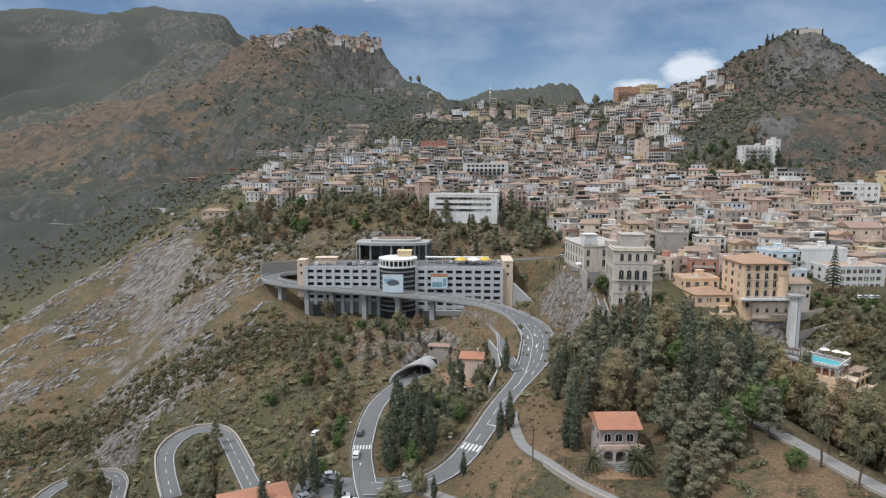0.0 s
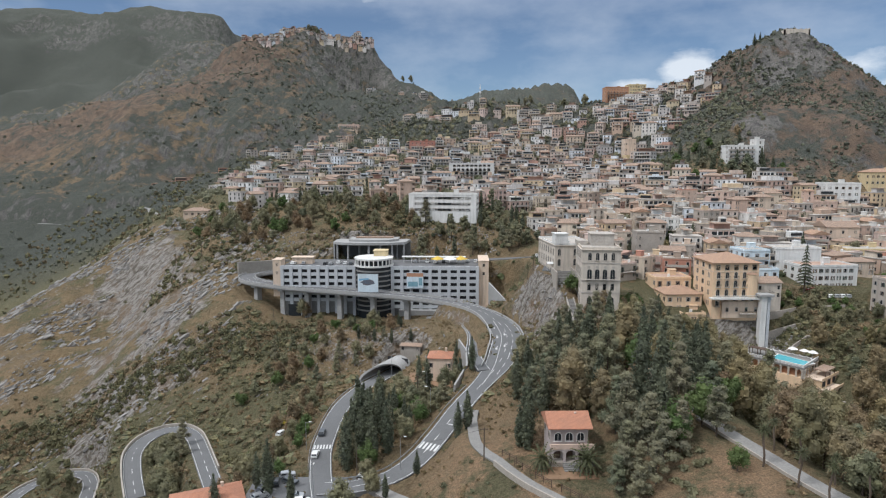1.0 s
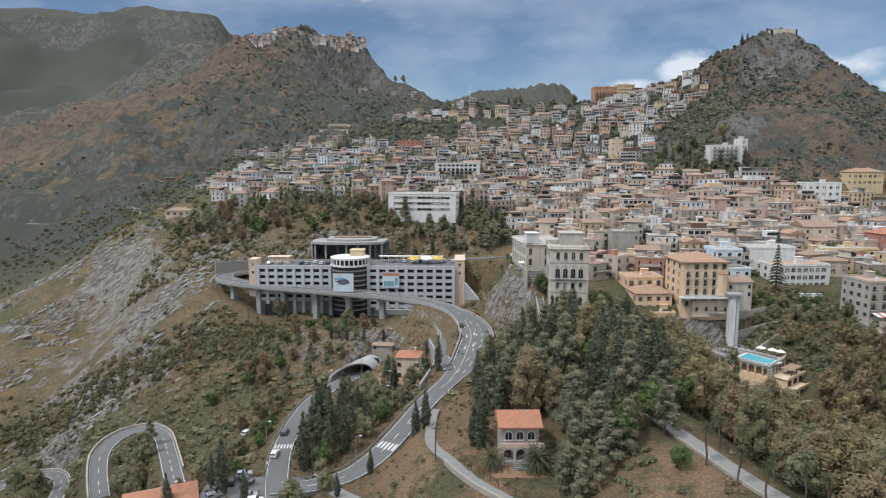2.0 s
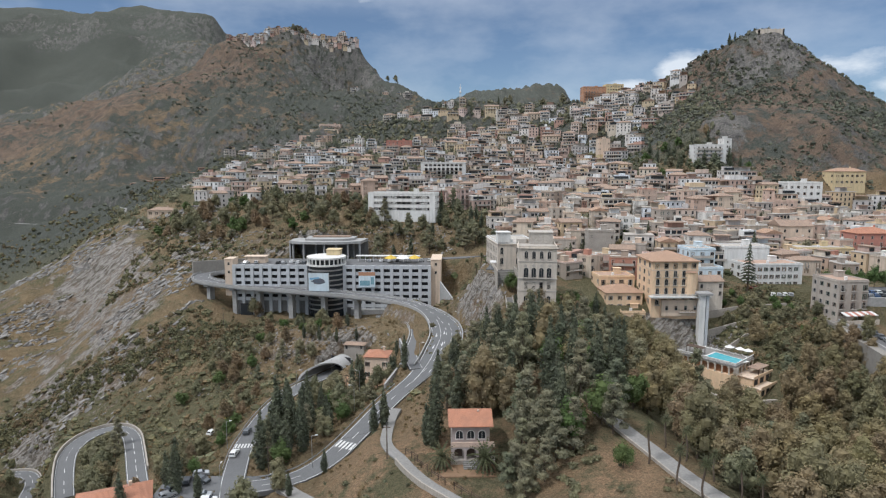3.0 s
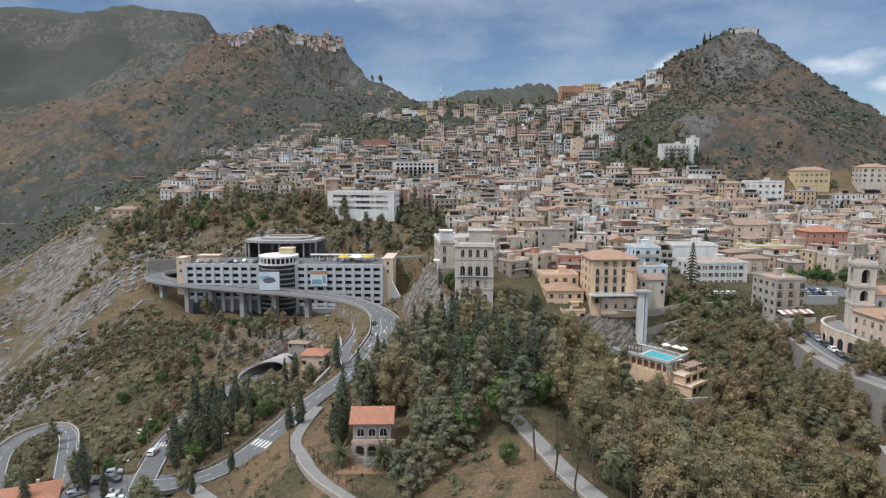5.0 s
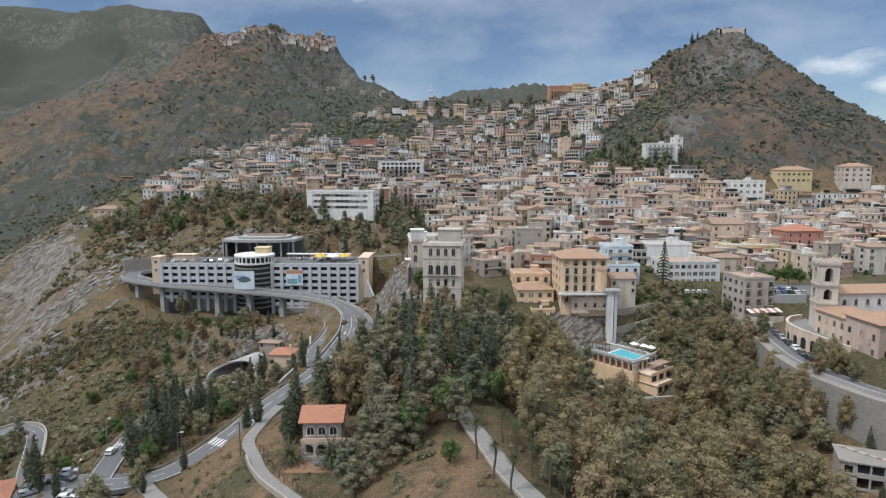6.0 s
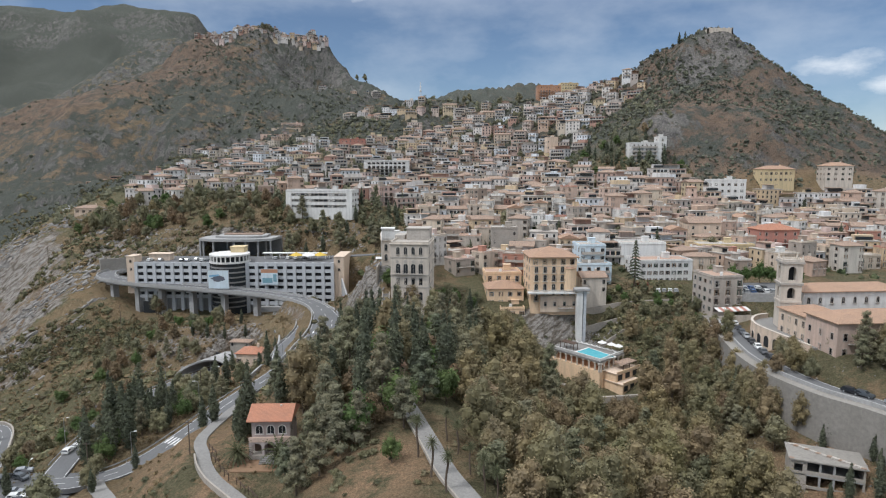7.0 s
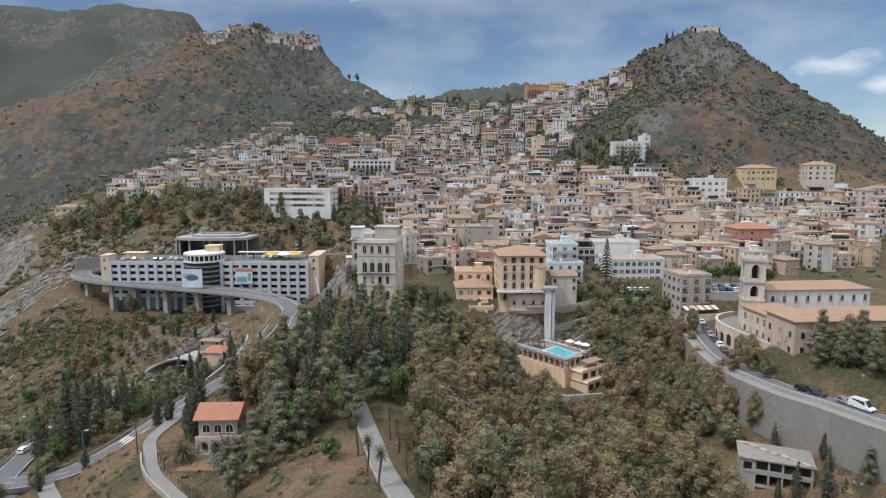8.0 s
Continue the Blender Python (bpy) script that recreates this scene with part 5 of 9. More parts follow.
# ---- palazzo on the edge of the old town ----
def palazzo():
    e = thing("palazzo", "grand grey-beige stone palazzo with arched windows and flat roof", "palazzo", pose(68.4, 227.2, 52.7, 0, 0, -6))
    w, d, h = 13.4, 20, 18.0
    body(e, w, d, h, M_SAND, 9, 0.45)
    part("band", Shape().box(-w / 2 - 0.15, w / 2 + 0.15, -d / 2 - 0.15, d / 2 + 0.15, 13.2, 13.5), M_FLATROOF, e)
    part("band", Shape().box(-w / 2 - 0.25, w / 2 + 0.25, -d / 2 - 0.25, d / 2 + 0.25, 7.0, 7.4), M_FLATROOF, e)
    part("band", Shape().box(-w / 2 - 0.15, w / 2 + 0.15, -d / 2 - 0.15, d / 2 + 0.15, 2.6, 2.9), M_FLATROOF, e)
    for side, n, big in (("front", 4, 1.5), ("right", 2, 1.2), ("left", 5, 1.2)):
        row(e, side, w, d, n, 14.4, arch_window(1.1, 2.6), "arched_window", 0.2)
        row(e, side, w, d, n, 7.7, arch_window(big, 3.4), "arched_window", 0.2)
        row(e, side, w, d, n, 3.6, window_mesh(1.1, 2.4), "window", 0.2)
        row(e, side, w, d, n, -2.0, arch_window(1.2, 3.0), "arched_window", 0.2)
    disc = Shape().beam((0, 0.02, 0), (0, -0.1, 0), 0.55, 0.55, 14).mesh("roundel", M_FLATROOF)
    row(e, "front", w, d, 4, 11.9, disc, "roundel", 0.18)
    row(e, "front", w, d, 4, 7.55, balcony_mesh(2.2, 0.9), "balcony", 0.2)
    flat_roof(e, w, d, h, M_FLATROOF, 1.0, M_SAND, False)
    part("roof_house", Shape().box(-2.5, 6, 1, 9, h, h + 4.4).box(-2.8, 6.3, 0.7, 9.3, h + 4.4, h + 4.7), M_FLATROOF, e, "pale rooftop storey")
    part("roof_wall", Shape().box(-7.2, -3.5, 3, 9.5, h, h + 1.8), M_FLATROOF, e)
    g = thing("palazzo", "pale stone palace wing with arched loggia windows", "palazzo", pose(62.5, 257, 55.5, 0, 0, 5))
    body(g, 16, 27, 13.5, M_SAND, 8, 0.4)
    flat_roof(g, 16, 27, 13.5, M_FLATROOF, 0.9, M_WHITE, True, 4)
    for z, k in ((1.5, "w"), (5.6, "a"), (9.6, "a")):
        for side, n in (("left", 7), ("front", 3), ("right", 5)):
            row(g, side, 16, 27, n, z, arch_window(1.1, 2.6) if k == "a" else window_mesh(1.1, 2.2), "arched_window" if k == "a" else "window", 0.1)
    part("tower", Shape().box(-8, -3, -13.5, -8.5, 13.5, 18).box(-8.3, -2.7, -13.8, -8.2, 18, 18.4), M_WHITE, g, "square corner turret")


palazzo()


def street_stairs():
    e = thing("stairs", "wide grey stone steps beside the palazzo", "stairs", pose(58.4, 238, 55.0))
    for i in range(14):
        part("step", Shape().box(-3.6, 3.6, -6 + i * 0.75, 6, -3 + i * 0.5, -2.5 + i * 0.5), M_PALEROAD, e)
    part("parapet", Shape().box(-4.0, -3.6, -6.2, 6, -4, 5.4), M_STONE, e)
    part("parapet", Shape().box(3.6, 4.0, -6.2, 6, -4, 5.4), M_STONE, e)
    a = thing("awning", "white canvas awning over a terrace", "awning", pose(58.0, 246.5, 59.0))
    part("canvas", Shape().add([(-5, -1.6, 2.6), (5, -1.6, 2.6), (5, 0, 3.2), (-5, 0, 3.2), (5, 1.6, 2.6), (-5, 1.6, 2.6), (-5, -1.6, 2.4), (5, -1.6, 2.4)], [(0, 1, 2, 3), (3, 2, 4, 5), (6, 7, 1, 0)]), M_CLOTH, a)
    for x in (-4.8, 0, 4.8):
        part("pole", Shape().tube(x, -1.5, -0.3, 2.6, 0.05, 0.05, 6).tube(x, 1.5, -0.3, 2.6, 0.05, 0.05, 6), M_METAL, a)


street_stairs()


def garden_stair():
    """A narrow pale stair with low walls that runs down through the trees."""
    e = thing("garden_stair", "long narrow pale stone stair running down through trees", "stairs", pose(58.4, 226, 51.4))
    n = 30
    for i in range(n):
        k = i / n
        part("step", Shape().box(-1.1 + 1.9 * k * k, 1.1 + 1.9 * k * k, -22.0 * (k + 1 / n), -22.0 * k, -11.2 * k - 3.0, -11.2 * k), M_PALEROAD, e)
    for sgn in (-1.25, 1.25):
        v = []
        for i in range(9):
            k = i / 8
            x, y, z = sgn + 1.9 * k * k, -22.0 * k, -11.2 * k
            v += [(x - 0.15, y, z - 3), (x + 0.15, y, z - 3), (x + 0.15, y, z + 0.8), (x - 0.15, y, z + 0.8)]
        part("parapet", Shape().add(v, [(4 * i + a, 4 * i + (a + 1) % 4, 4 * i + 4 + (a + 1) % 4, 4 * i + 4 + a) for i in range(8) for a in range(4)] + [(3, 2, 1, 0), (32, 33, 34, 35)]), M_FLATROOF, e)


garden_stair()


# ---- apricot hotel on the rock, with lift tower and pool terrace ----
def hotel():
    e = thing("hotel", "apricot rendered hotel on the rock with a clay tile hip roof", "hotel", pose(120.8, 237.6, 44.5, 0, 0, 1))
    w, d, h = 17.2, 17, 19.6
    body(e, w, d, h, M_ORANGE, 2.2, 0.35)
    part("roof", Shape().hip(-w / 2, w / 2, -d / 2, d / 2, h + 0.35, 3.0, 0.8, 0.3), M_TILE, e)
    row(e, "front", w, d, 5, h - 2.5, window_mesh(1.5, 1.9), "window", 0.1)
    row(e, "left", w, d, 3, h - 2.4, window_mesh(1.0, 1.6, "shutter"), "window", 0.18)
    for z in (3.4, 7.4, 10.8, 14.0):
        row(e, "front", w, d, 5, z, arch_window(1.1, 2.3), "arched_window", 0.12)
        row(e, "front", w, d, 5, z - 0.1, balcony_mesh(1.9, 0.8), "balcony", 0.12)
        row(e, "left", w, d, 3, z, window_mesh(0.9, 1.6, "shutter"), "window", 0.2)
        row(e, "right", w, d, 3, z, window_mesh(0.9, 1.6, "shutter"), "window", 0.2)
    part("band", Shape().box(-w / 2 - 0.12, w / 2 + 0.12, -d / 2 - 0.12, d / 2 + 0.12, h - 3.3, h - 3.0), M_PEACH, e)
    part("bay", Shape().prism([(6.0 + 2.4 * math.cos(a), -7.6 + 2.4 * math.sin(a)) for a in [2 * math.pi * i / 12 for i in range(12)]], 7.2, 15.6), M_ORANGE, e, "rounded corner bay")
    part("bay_roof", Shape().tube(6.0, -7.6, 15.6, 16.6, 2.7, 0.3, 12), M_TILE, e)
    part("terrace", Shape().box(-w / 2 - 1.2, w / 2 + 4.2, -d / 2 - 3.0, -d / 2 + 0.1, 6.4, 6.9), M_WHITE, e, "long white balcony terrace")
    rail = Shape().box(-w / 2 - 1.2, w / 2 + 4.2, -d / 2 - 3.0, -d / 2 - 2.85, 7.85, 8.0)
    for i in range(40):
        x = -w / 2 - 1.1 + i * 0.565
        rail.box(x, x + 0.12, -d / 2 - 2.98, -d / 2 - 2.88, 6.9, 7.85)
    part("balustrade", rail, M_WHITE, e, "white balustrade")
    for i in range(5):
        part("bracket", Shape().box(-7.5 + 3.8 * i, -7.1 + 3.8 * i, -d / 2 - 2.7, -d / 2, 5.6, 6.4), M_PEACH, e)
    part("lower_wing", Shape().box(-5, 8.4, -d / 2 - 1.0, -d / 2 + 2, -0.9, 5.4), M_PEACH, e, "rose stone lower storey")
    for i in range(4):
        part("window", window_mesh(0.9, 1.5, "blind"), (), e, at=Matrix.Translation((-3.2 + 3.6 * i, -d / 2 - 1.2, 1.6)))
    part("lower_balcony", balcony_mesh(6, 1.3), (), e, at=Matrix.Translation((4.5, -d / 2 - 1.2, 0.9)))
    # stepped annexes
    for lab, x, y, z, w2, d2, fl, rf, n in (("peach hotel annexe with clay roof and balconies", 103.2, 239, 41.5, 14, 12, 3, "hip", 4), ("low peach terrace annexe", 104, 252, 48.5, 14.5, 11, 2, "flat", 4),
                                            ("rounded peach terrace house below the hotel", 105.5, 231.5, 41.4, 9, 6.5, 1, "flat", 3)):
        house(lab, x, y, w2, d2, fl, 2, M_ORANGE, rf, M_TERRACE if rf == "flat" else M_TILE, n, 2, "shutter", 3.2, (1,), z, "hotel_annexe", "hotel", base=9, bw=w2 * 0.8)
    return e


hotel()


def lift_tower():
    e = thing("lift_tower", "tall twin-shaft concrete lift tower down to the pool", "lift tower", pose(130.9, 226.4, 30.0))
    part("shaft", Shape().box(-1.8, 0.3, -1.3, 1.3, -4, 22.2), M_WHITE, e)
    part("shaft", Shape().box(0.65, 1.7, -1.1, 1.2, -4, 22.2), M_PANEL, e)
    part("joint", Shape().box(0.3, 0.65, -0.6, 1.2, -4, 22.2), M_DARKCON, e)
    part("cap", Shape().box(-2.7, 2.7, -1.9, 3.0, 22.2, 23.0), M_CONCRETE, e)
    part("footbridge", Shape().box(-2.2, 0.5, 1.4, 5, 21.2, 21.6), M_CONCRETE, e)
    part("rail", Shape().box(-2.6, 2.6, -1.85, -1.78, 24.0, 24.08).box(-2.6, -2.53, -1.85, 3, 24.0, 24.08).box(2.53, 2.6, -1.85, 3, 24.0, 24.08), M_IRON, e)


lift_tower()


def pool_terrace():
    e = thing("pool_terrace", "arcaded pool terrace of tan stone with white balustrade", "terrace", Matrix.Identity(4))
    A, B, C, D = Vector((117.5, 217.2, 0)), Vector((131.3, 199.6, 0)), Vector((142.4, 209.9, 0)), Vector((129, 226.5, 0))
    z = 33.4
    pts = [(p.x, p.y) for p in (A, B, C, D)]
    part("deck", Shape().prism(pts, z - 0.6, z), M_PALEROAD, e, "pale paved pool deck")
    cen = (A + B + C + D) / 4
    inner = [((p - cen) * 0.76 + cen) for p in (A, B, C, D)]
    # terracotta brown stands in for the shade behind the arches
    part("arcade_back", Shape().prism([(p.x, p.y) for p in inner], z - 4.0, z - 0.6), M_BROWN, e, "back wall coloured brown for arcade shade")
    part("base", Shape().prism([((p - cen) * 0.985 + cen)[:2] for p in (A, B, C, D)], z - 13, z - 3.6), M_ORANGE, e, "tan plastered base wall")
    for p, q, n in ((A, B, 9), (B, C, 5)):
        t = (q - p).normalized()
        out = Vector((t.y, -t.x, 0))
        for i in range(n + 1):
            c = p + (q - p) * i / n - out * 0.45
            part("column", Shape().tube(c.x, c.y, z - 3.7, z - 0.6, 0.3, 0.3, 10).box(c.x - 0.42, c.x + 0.42, c.y - 0.42, c.y + 0.42, z - 1.1, z - 0.6), M_SAND, e)
            if i < n:
                m = p + (q - p) * (i + 0.5) / n - out * 0.45
                half = (q - p).length / n / 2
                s, k = Shape(), 8
                pts2 = [m + t * (-half * math.cos(math.pi * j / k)) + Vector((0, 0, z - 2.0 + 1.2 * math.sin(math.pi * j / k))) for j in range(k + 1)]
                v = []
                for g in pts2:
                    v += [tuple(g + out * 0.2), (g.x + out.x * 0.2, g.y + out.y * 0.2, z - 0.6)]
                part("arch", s.add(v, [(2 * j, 2 * j + 2, 2 * j + 3, 2 * j + 1) for j in range(k)]), M_SAND, e)
        rail = Shape()
        for i in range(int((q - p).length / 0.45)):
            c = p + t * (0.2 + 0.45 * i) - out * 0.15
            rail.box(c.x - 0.07, c.x + 0.07, c.y - 0.07, c.y + 0.07, z, z + 0.8)
        part("baluster_row", rail, M_WHITE, e)
        part("handrail", ribbon([p - out * 0.15, q - out * 0.15], 0.3, z + 0.98, 0, 0.18), M_WHITE, e)
    P = [Vector(v) for v in ((126.1, 210.7, z), (132.0, 202.2, z), (137.5, 205.0, z), (131.4, 215.2, z))]
    part("pool_rim", Shape().prism([((p - sum(P, Vector()) / 4) * 1.12 + sum(P, Vector()) / 4)[:2] for p in P], z - 0.1, z + 0.12), M_WHITE, e)
    part("pool_water", Shape().prism([p[:2] for p in P], z, z + 0.16), M_WATER, e, "bright turquoise water")
    # stepped bar terraces that lean on the deck's corner
    b = thing("bar_house", "stepped terracotta bar terraces under the pool deck", "house", pose(140.6, 201.8, 24.0, 0, 0, 38))
    for x0, x1, y0, y1, z0, z1 in ((-6, 4.5, -3.2, 4.5, -4, 2.6), (-6, 6.5, -0.6, 5.0, 2.6, 5.6)):
        part("wall", Shape().box(x0, x1, y0, y1, z0, z1), M_ORANGE, b)
        part("terrace", Shape().box(x0 - 0.4, x1 + 0.4, y0 - 0.5, y1, z1, z1 + 0.3), M_PEACH, b)
        part("parapet", Shape().box(x0 - 0.4, x1 + 0.4, y0 - 0.5, y0 - 0.3, z1 + 0.3, z1 + 1.0), M_ORANGE, b)
        for i in range(3):
            a = x0 + (x1 - x0) * (i + 0.2) / 3
            # near-black plate on the wall face stands in for a shaded recess
            part("opening", Shape().box(a, a + (x1 - x0) * 0.2, y0 - 0.04, y0 + 0.05, z1 - 2.4, z1 - 0.5), M_SHADE, b, "near-black plate painted in for shade")
    part("canopy", Shape().box(-2, 5.8, -0.4, 3.5, 7.9, 8.1), M_OLDTILE, b, "brown canopy roof")
    for x in (-1.8, 1.8, 5.6):
        part("post", Shape().box(x - 0.1, x + 0.1, -0.3, -0.1, 5.9, 7.9), M_WOODDARK, b)
    hut = thing("pergola", "dark timber pergola on the pool deck", "pergola", pose(124.2, 215.2, z, 0, 0, -50))
    part("roof", Shape().box(-3, 3, -1.4, 1.4, 2.3, 2.45), M_WOODDARK, hut)
    for x in (-2.8, 0, 2.8):
        for y in (-1.2, 1.2):
            part("post", Shape().box(x - 0.08, x + 0.08, y - 0.08, y + 0.08, 0, 2.3), M_WOODDARK, hut)
    structure("wall_pool", Shape().prism([(112, 214), (130, 192), (144, 194), (144, 195), (130.4, 193), (113, 215)], 17, 24.0), M_STONE, "stone retaining wall below the pool terrace", "wall")
    for i, (x, y) in enumerate(((138.6, 212.2), (140.4, 210.2), (136, 214.8))):
        u = thing("parasol", "square white canvas parasol beside the pool", "parasol", pose(x, y, z), "parasols by the pool")
        part("pole", Shape().tube(0, 0, 0, 2.5, 0.04, 0.04, 6), M_METAL, u)
        part("canopy", Shape().tube(0, 0, 2.2, 3.0, 1.7, 0.1, 8), M_CLOTH, u)
    lounger = thing("sun_lounger", "white sun lounger on the pool deck", "sun lounger", pose(139.3, 207.9, z, 0, 0, 42), "sun loungers by the pool")
    part("frame", Shape().box(-0.33, 0.33, -0.9, 0.5, 0.28, 0.36).box(-0.3, -0.24, -0.85, -0.79, 0, 0.28).box(0.24, 0.3, -0.85, -0.79, 0, 0.28).box(-0.3, -0.24, 0.4, 0.46, 0, 0.28).box(0.24, 0.3, 0.4, 0.46, 0, 0.28), M_WHITE, lounger)
    part("backrest", Shape().add([(-0.33, 0.5, 0.3), (0.33, 0.5, 0.3), (0.33, 1.05, 0.75), (-0.33, 1.05, 0.75), (-0.33, 0.5, 0.37), (0.33, 0.5, 0.37), (0.33, 1.03, 0.82), (-0.33, 1.03, 0.82)], [(0, 3, 2, 1), (4, 5, 6, 7), (0, 1, 5, 4), (1, 2, 6, 5), (2, 3, 7, 6), (3, 0, 4, 7)]), M_WHITE, lounger)
    for i in range(1, 9):
        p = C + (D - C) * (i / 9.5) - Vector((1.8, 1.6, 0))
        copy_thing(lounger, pose(p.x, p.y, z, 0, 0, 40))


pool_terrace()


# ---- convent with bell tower ----
def convent():
    t = thing("bell_tower", "square grey stone bell tower with arched openings", "bell tower", pose(187.8, 191.2, 44, 0, 0, -14) @ Matrix.Diagonal((0.75, 0.75, 0.95, 1)))
    part("shaft", Shape().box(-3.9, 3.9, -3.9, 3.9, -4, 12.2).box(-4.2, 4.2, -4.2, 4.2, 12.2, 12.9), M_SAND, t)
    for lev, (z0, z1) in enumerate(((12.9, 18.2), (18.9, 25.2))):
        for x, y in ((-1, -1), (1, -1), (1, 1), (-1, 1)):
            a, b = sorted((x * 1.5, x * 3.9))
            c, d2 = sorted((y * 1.5, y * 3.9))
            part("corner_pier", Shape().box(a, b, c, d2, z0, z1), M_SAND, t)
        for ang in (0, 90, 180, 270):
            s, k = Shape(), 8
            v = []
            for j in range(k + 1):
                x, zz = -1.5 * math.cos(math.pi * j / k), z1 - 2.4 + 1.5 * math.sin(math.pi * j / k)
                v += [(x, -3.9, zz), (x, -3.9, z1), (x, -3.3, zz), (x, -3.3, z1)]
            f = []
            for j in range(k):
                f += [(4 * j, 4 * j + 4, 4 * j + 5, 4 * j + 1), (4 * j + 4, 4 * j, 4 * j + 2, 4 * j + 6), (4 * j + 2, 4 * j + 3, 4 * j + 7, 4 * j + 6)]
            part("arch", s.add(v, f).box(-1.5, 1.5, -3.8, -3.4, z0, z0 + 0.9), M_SAND, t, at=Matrix.Rotation(math.radians(ang), 4, "Z"))
        part("cornice", Shape().box(-4.4, 4.4, -4.4, 4.4, z1, z1 + 0.7), M_FLATROOF, t)
        # added near-black block, painted as the darkness inside the belfry
        part("belfry_core", Shape().box(-1.2, 1.2, -1.2, 1.2, z0, z1), M_SHADE, t)
    for x in (-3.6, 3.6):
        for y in (-3.6, 3.6):
            part("pinnacle", Shape().box(x - 0.4, x + 0.4, y - 0.4, y + 0.4, 25.9, 26.8).tube(x, y, 26.8, 28.2, 0.45, 0.05, 8), M_SAND, t)
    part("parapet", Shape().box(-4.2, 4.2, -4.2, -3.8, 25.9, 26.6).box(-4.2, 4.2, 3.8, 4.2, 25.9, 26.6).box(-4.2, -3.8, -3.8, 3.8, 25.9, 26.6).box(3.8, 4.2, -3.8, 3.8, 25.9, 26.6), M_SAND, t)

    def wing(label, x, y, z, w, d, h, rot, mat, roof, n, rows, arch=False, ns=3):
        e = thing("convent_wing", label, "convent", pose(x, y, z, 0, 0, rot))
        body(e, w, d, h, mat, 6, 0.15)
        part("roof", Shape().hip(-w / 2, w / 2, -d / 2, d / 2, h + 0.3, min(w, d) * 0.17, 0.6, 0.25), roof, e)
        for zz in rows:
            row(e, "front", w, d, n, zz, arch_window(0.9, 1.9) if arch else window_mesh(1.1, 1.9, "plain"), "window", 0.05)
            row(e, "left", w, d, ns, zz, window_mesh(1.0, 1.7, "plain"), "window", 0.15)
        return e

    c = wing("long pinkish convent wing with clay tile roof and balconies", 206.0, 167.5, 45.5, 46, 13, 10.6, 3, M_PINK, M_TILE, 11, (1.8, 6.0))
    row(c, "front", 46, 13, 4, 5.2, balcony_mesh(2.0, 0.9), "balcony", 0.09)
    wing("convent wing with clay roof and dark recessed panels", 189.8, 180.5, 45.4, 13, 14, 9.0, 3, M_PEACH, M_TILE, 3, (2.0, 5.8), False, 4)
    wing("white convent church range with arched windows and clay roof", 210.5, 198.8, 47.5, 35, 11, 10.6, 4, M_WHITE, M_TILE, 9, (7.0,), True)
    wing("inner convent range with a clay tile roof", 214, 181.5, 46.5, 30, 9, 7.2, 3, M_PEACH, M_TILE, 7, (3.0,))
    # rounded forecourt on a wall of arches, between the town road and the convent
    rim = [Vector(q) for q in ((188, 202.5, 48.2), (183.5, 200.5, 48.2), (180, 197, 48.1), (178, 192.5, 48.0), (177.4, 187, 47.9), (178.2, 181, 47.8), (179.4, 174, 47.7), (180.8, 166.5, 47.6))]
    line = glide(rim, 1.2)
    p = thing("forecourt", "rounded peach forecourt terrace on a wall of dark arches", "terrace", pose(182, 186, 40))
    o = Vector((182, 186, 40))

    def local(shape):
        shape.v = [tuple(Vector(q) - o) for q in shape.v]
        return shape

    part("wall", local(ribbon(line, 0.6, 0.7, 0, 7.5)), M_PEACH, p)
    part("coping", local(ribbon(line, 0.8, 0.86, 0, 0.16)), M_SAND, p)
    part("paving", local(Shape().prism([(q.x, q.y) for q in rim] + [(184.6, 167), (184.6, 186), (190, 203)], 46.6, 47.5)), M_PALEROAD, p, "worn pale paving")
    arch = Shape()
    n = 10
    # slot 1: flat near-black face painted as the arch's shaded depth
    arch.add([(-1.05, 0, -0.2), *[(-1.05 * math.cos(math.pi * i / n), 0, 2.2 + 1.05 * math.sin(math.pi * i / n)) for i in range(n + 1)], (1.05, 0, -0.2)], [tuple(range(n + 3))], 1)
    for i in range(n):
        a, b = math.pi * i / n, math.pi * (i + 1) / n
        arch.add([(-r * math.cos(t), y, 2.2 + r * math.sin(t)) for t in (a, b) for r in (1.05, 1.4) for y in (-0.14, 0.05)], [(0, 4, 6, 2), (0, 1, 5, 4), (2, 6, 7, 3)])
    arch = arch.mesh("arch", M_SAND, M_SHADE)
    for q, k in ((10, 0.7), (13, 0.8), (16, 0.9), (19, 1.0), (22, 1.0), (25, 1.0), (28, 0.9)):
        c = line[q]
        d = line[q + 1] - line[q - 1]
        turn = math.degrees(math.atan2(-d.y, -d.x))
        part("arch", arch, (), p, at=Matrix.Translation(c - o + Vector((d.y, -d.x, 0)).normalized() * 0.33 + Vector((0, 0, -4.6 + 1.0 - k))) @ Matrix.Rotation(math.radians(turn), 4, "Z") @ Matrix.Diagonal((k, 1, k, 1)))
    structure("wall_square", Shape().prism([(186.8, 222), (201, 221.4), (201, 222.2), (187, 223)], 41, 51.9), M_CONCRETE, "pale grey retaining wall below the square", "wall")
    structure("wall_square_side", Shape().prism([(186.8, 222), (187.6, 222), (188.8, 240), (188, 240)], 41, 51.9), M_CONCRETE, "grey side wall of the square", "wall")
    a = thing("awning", "red and white striped awnings over a cafe terrace", "awning", pose(183.6, 219.6, 44.2, 0, 0, 8))
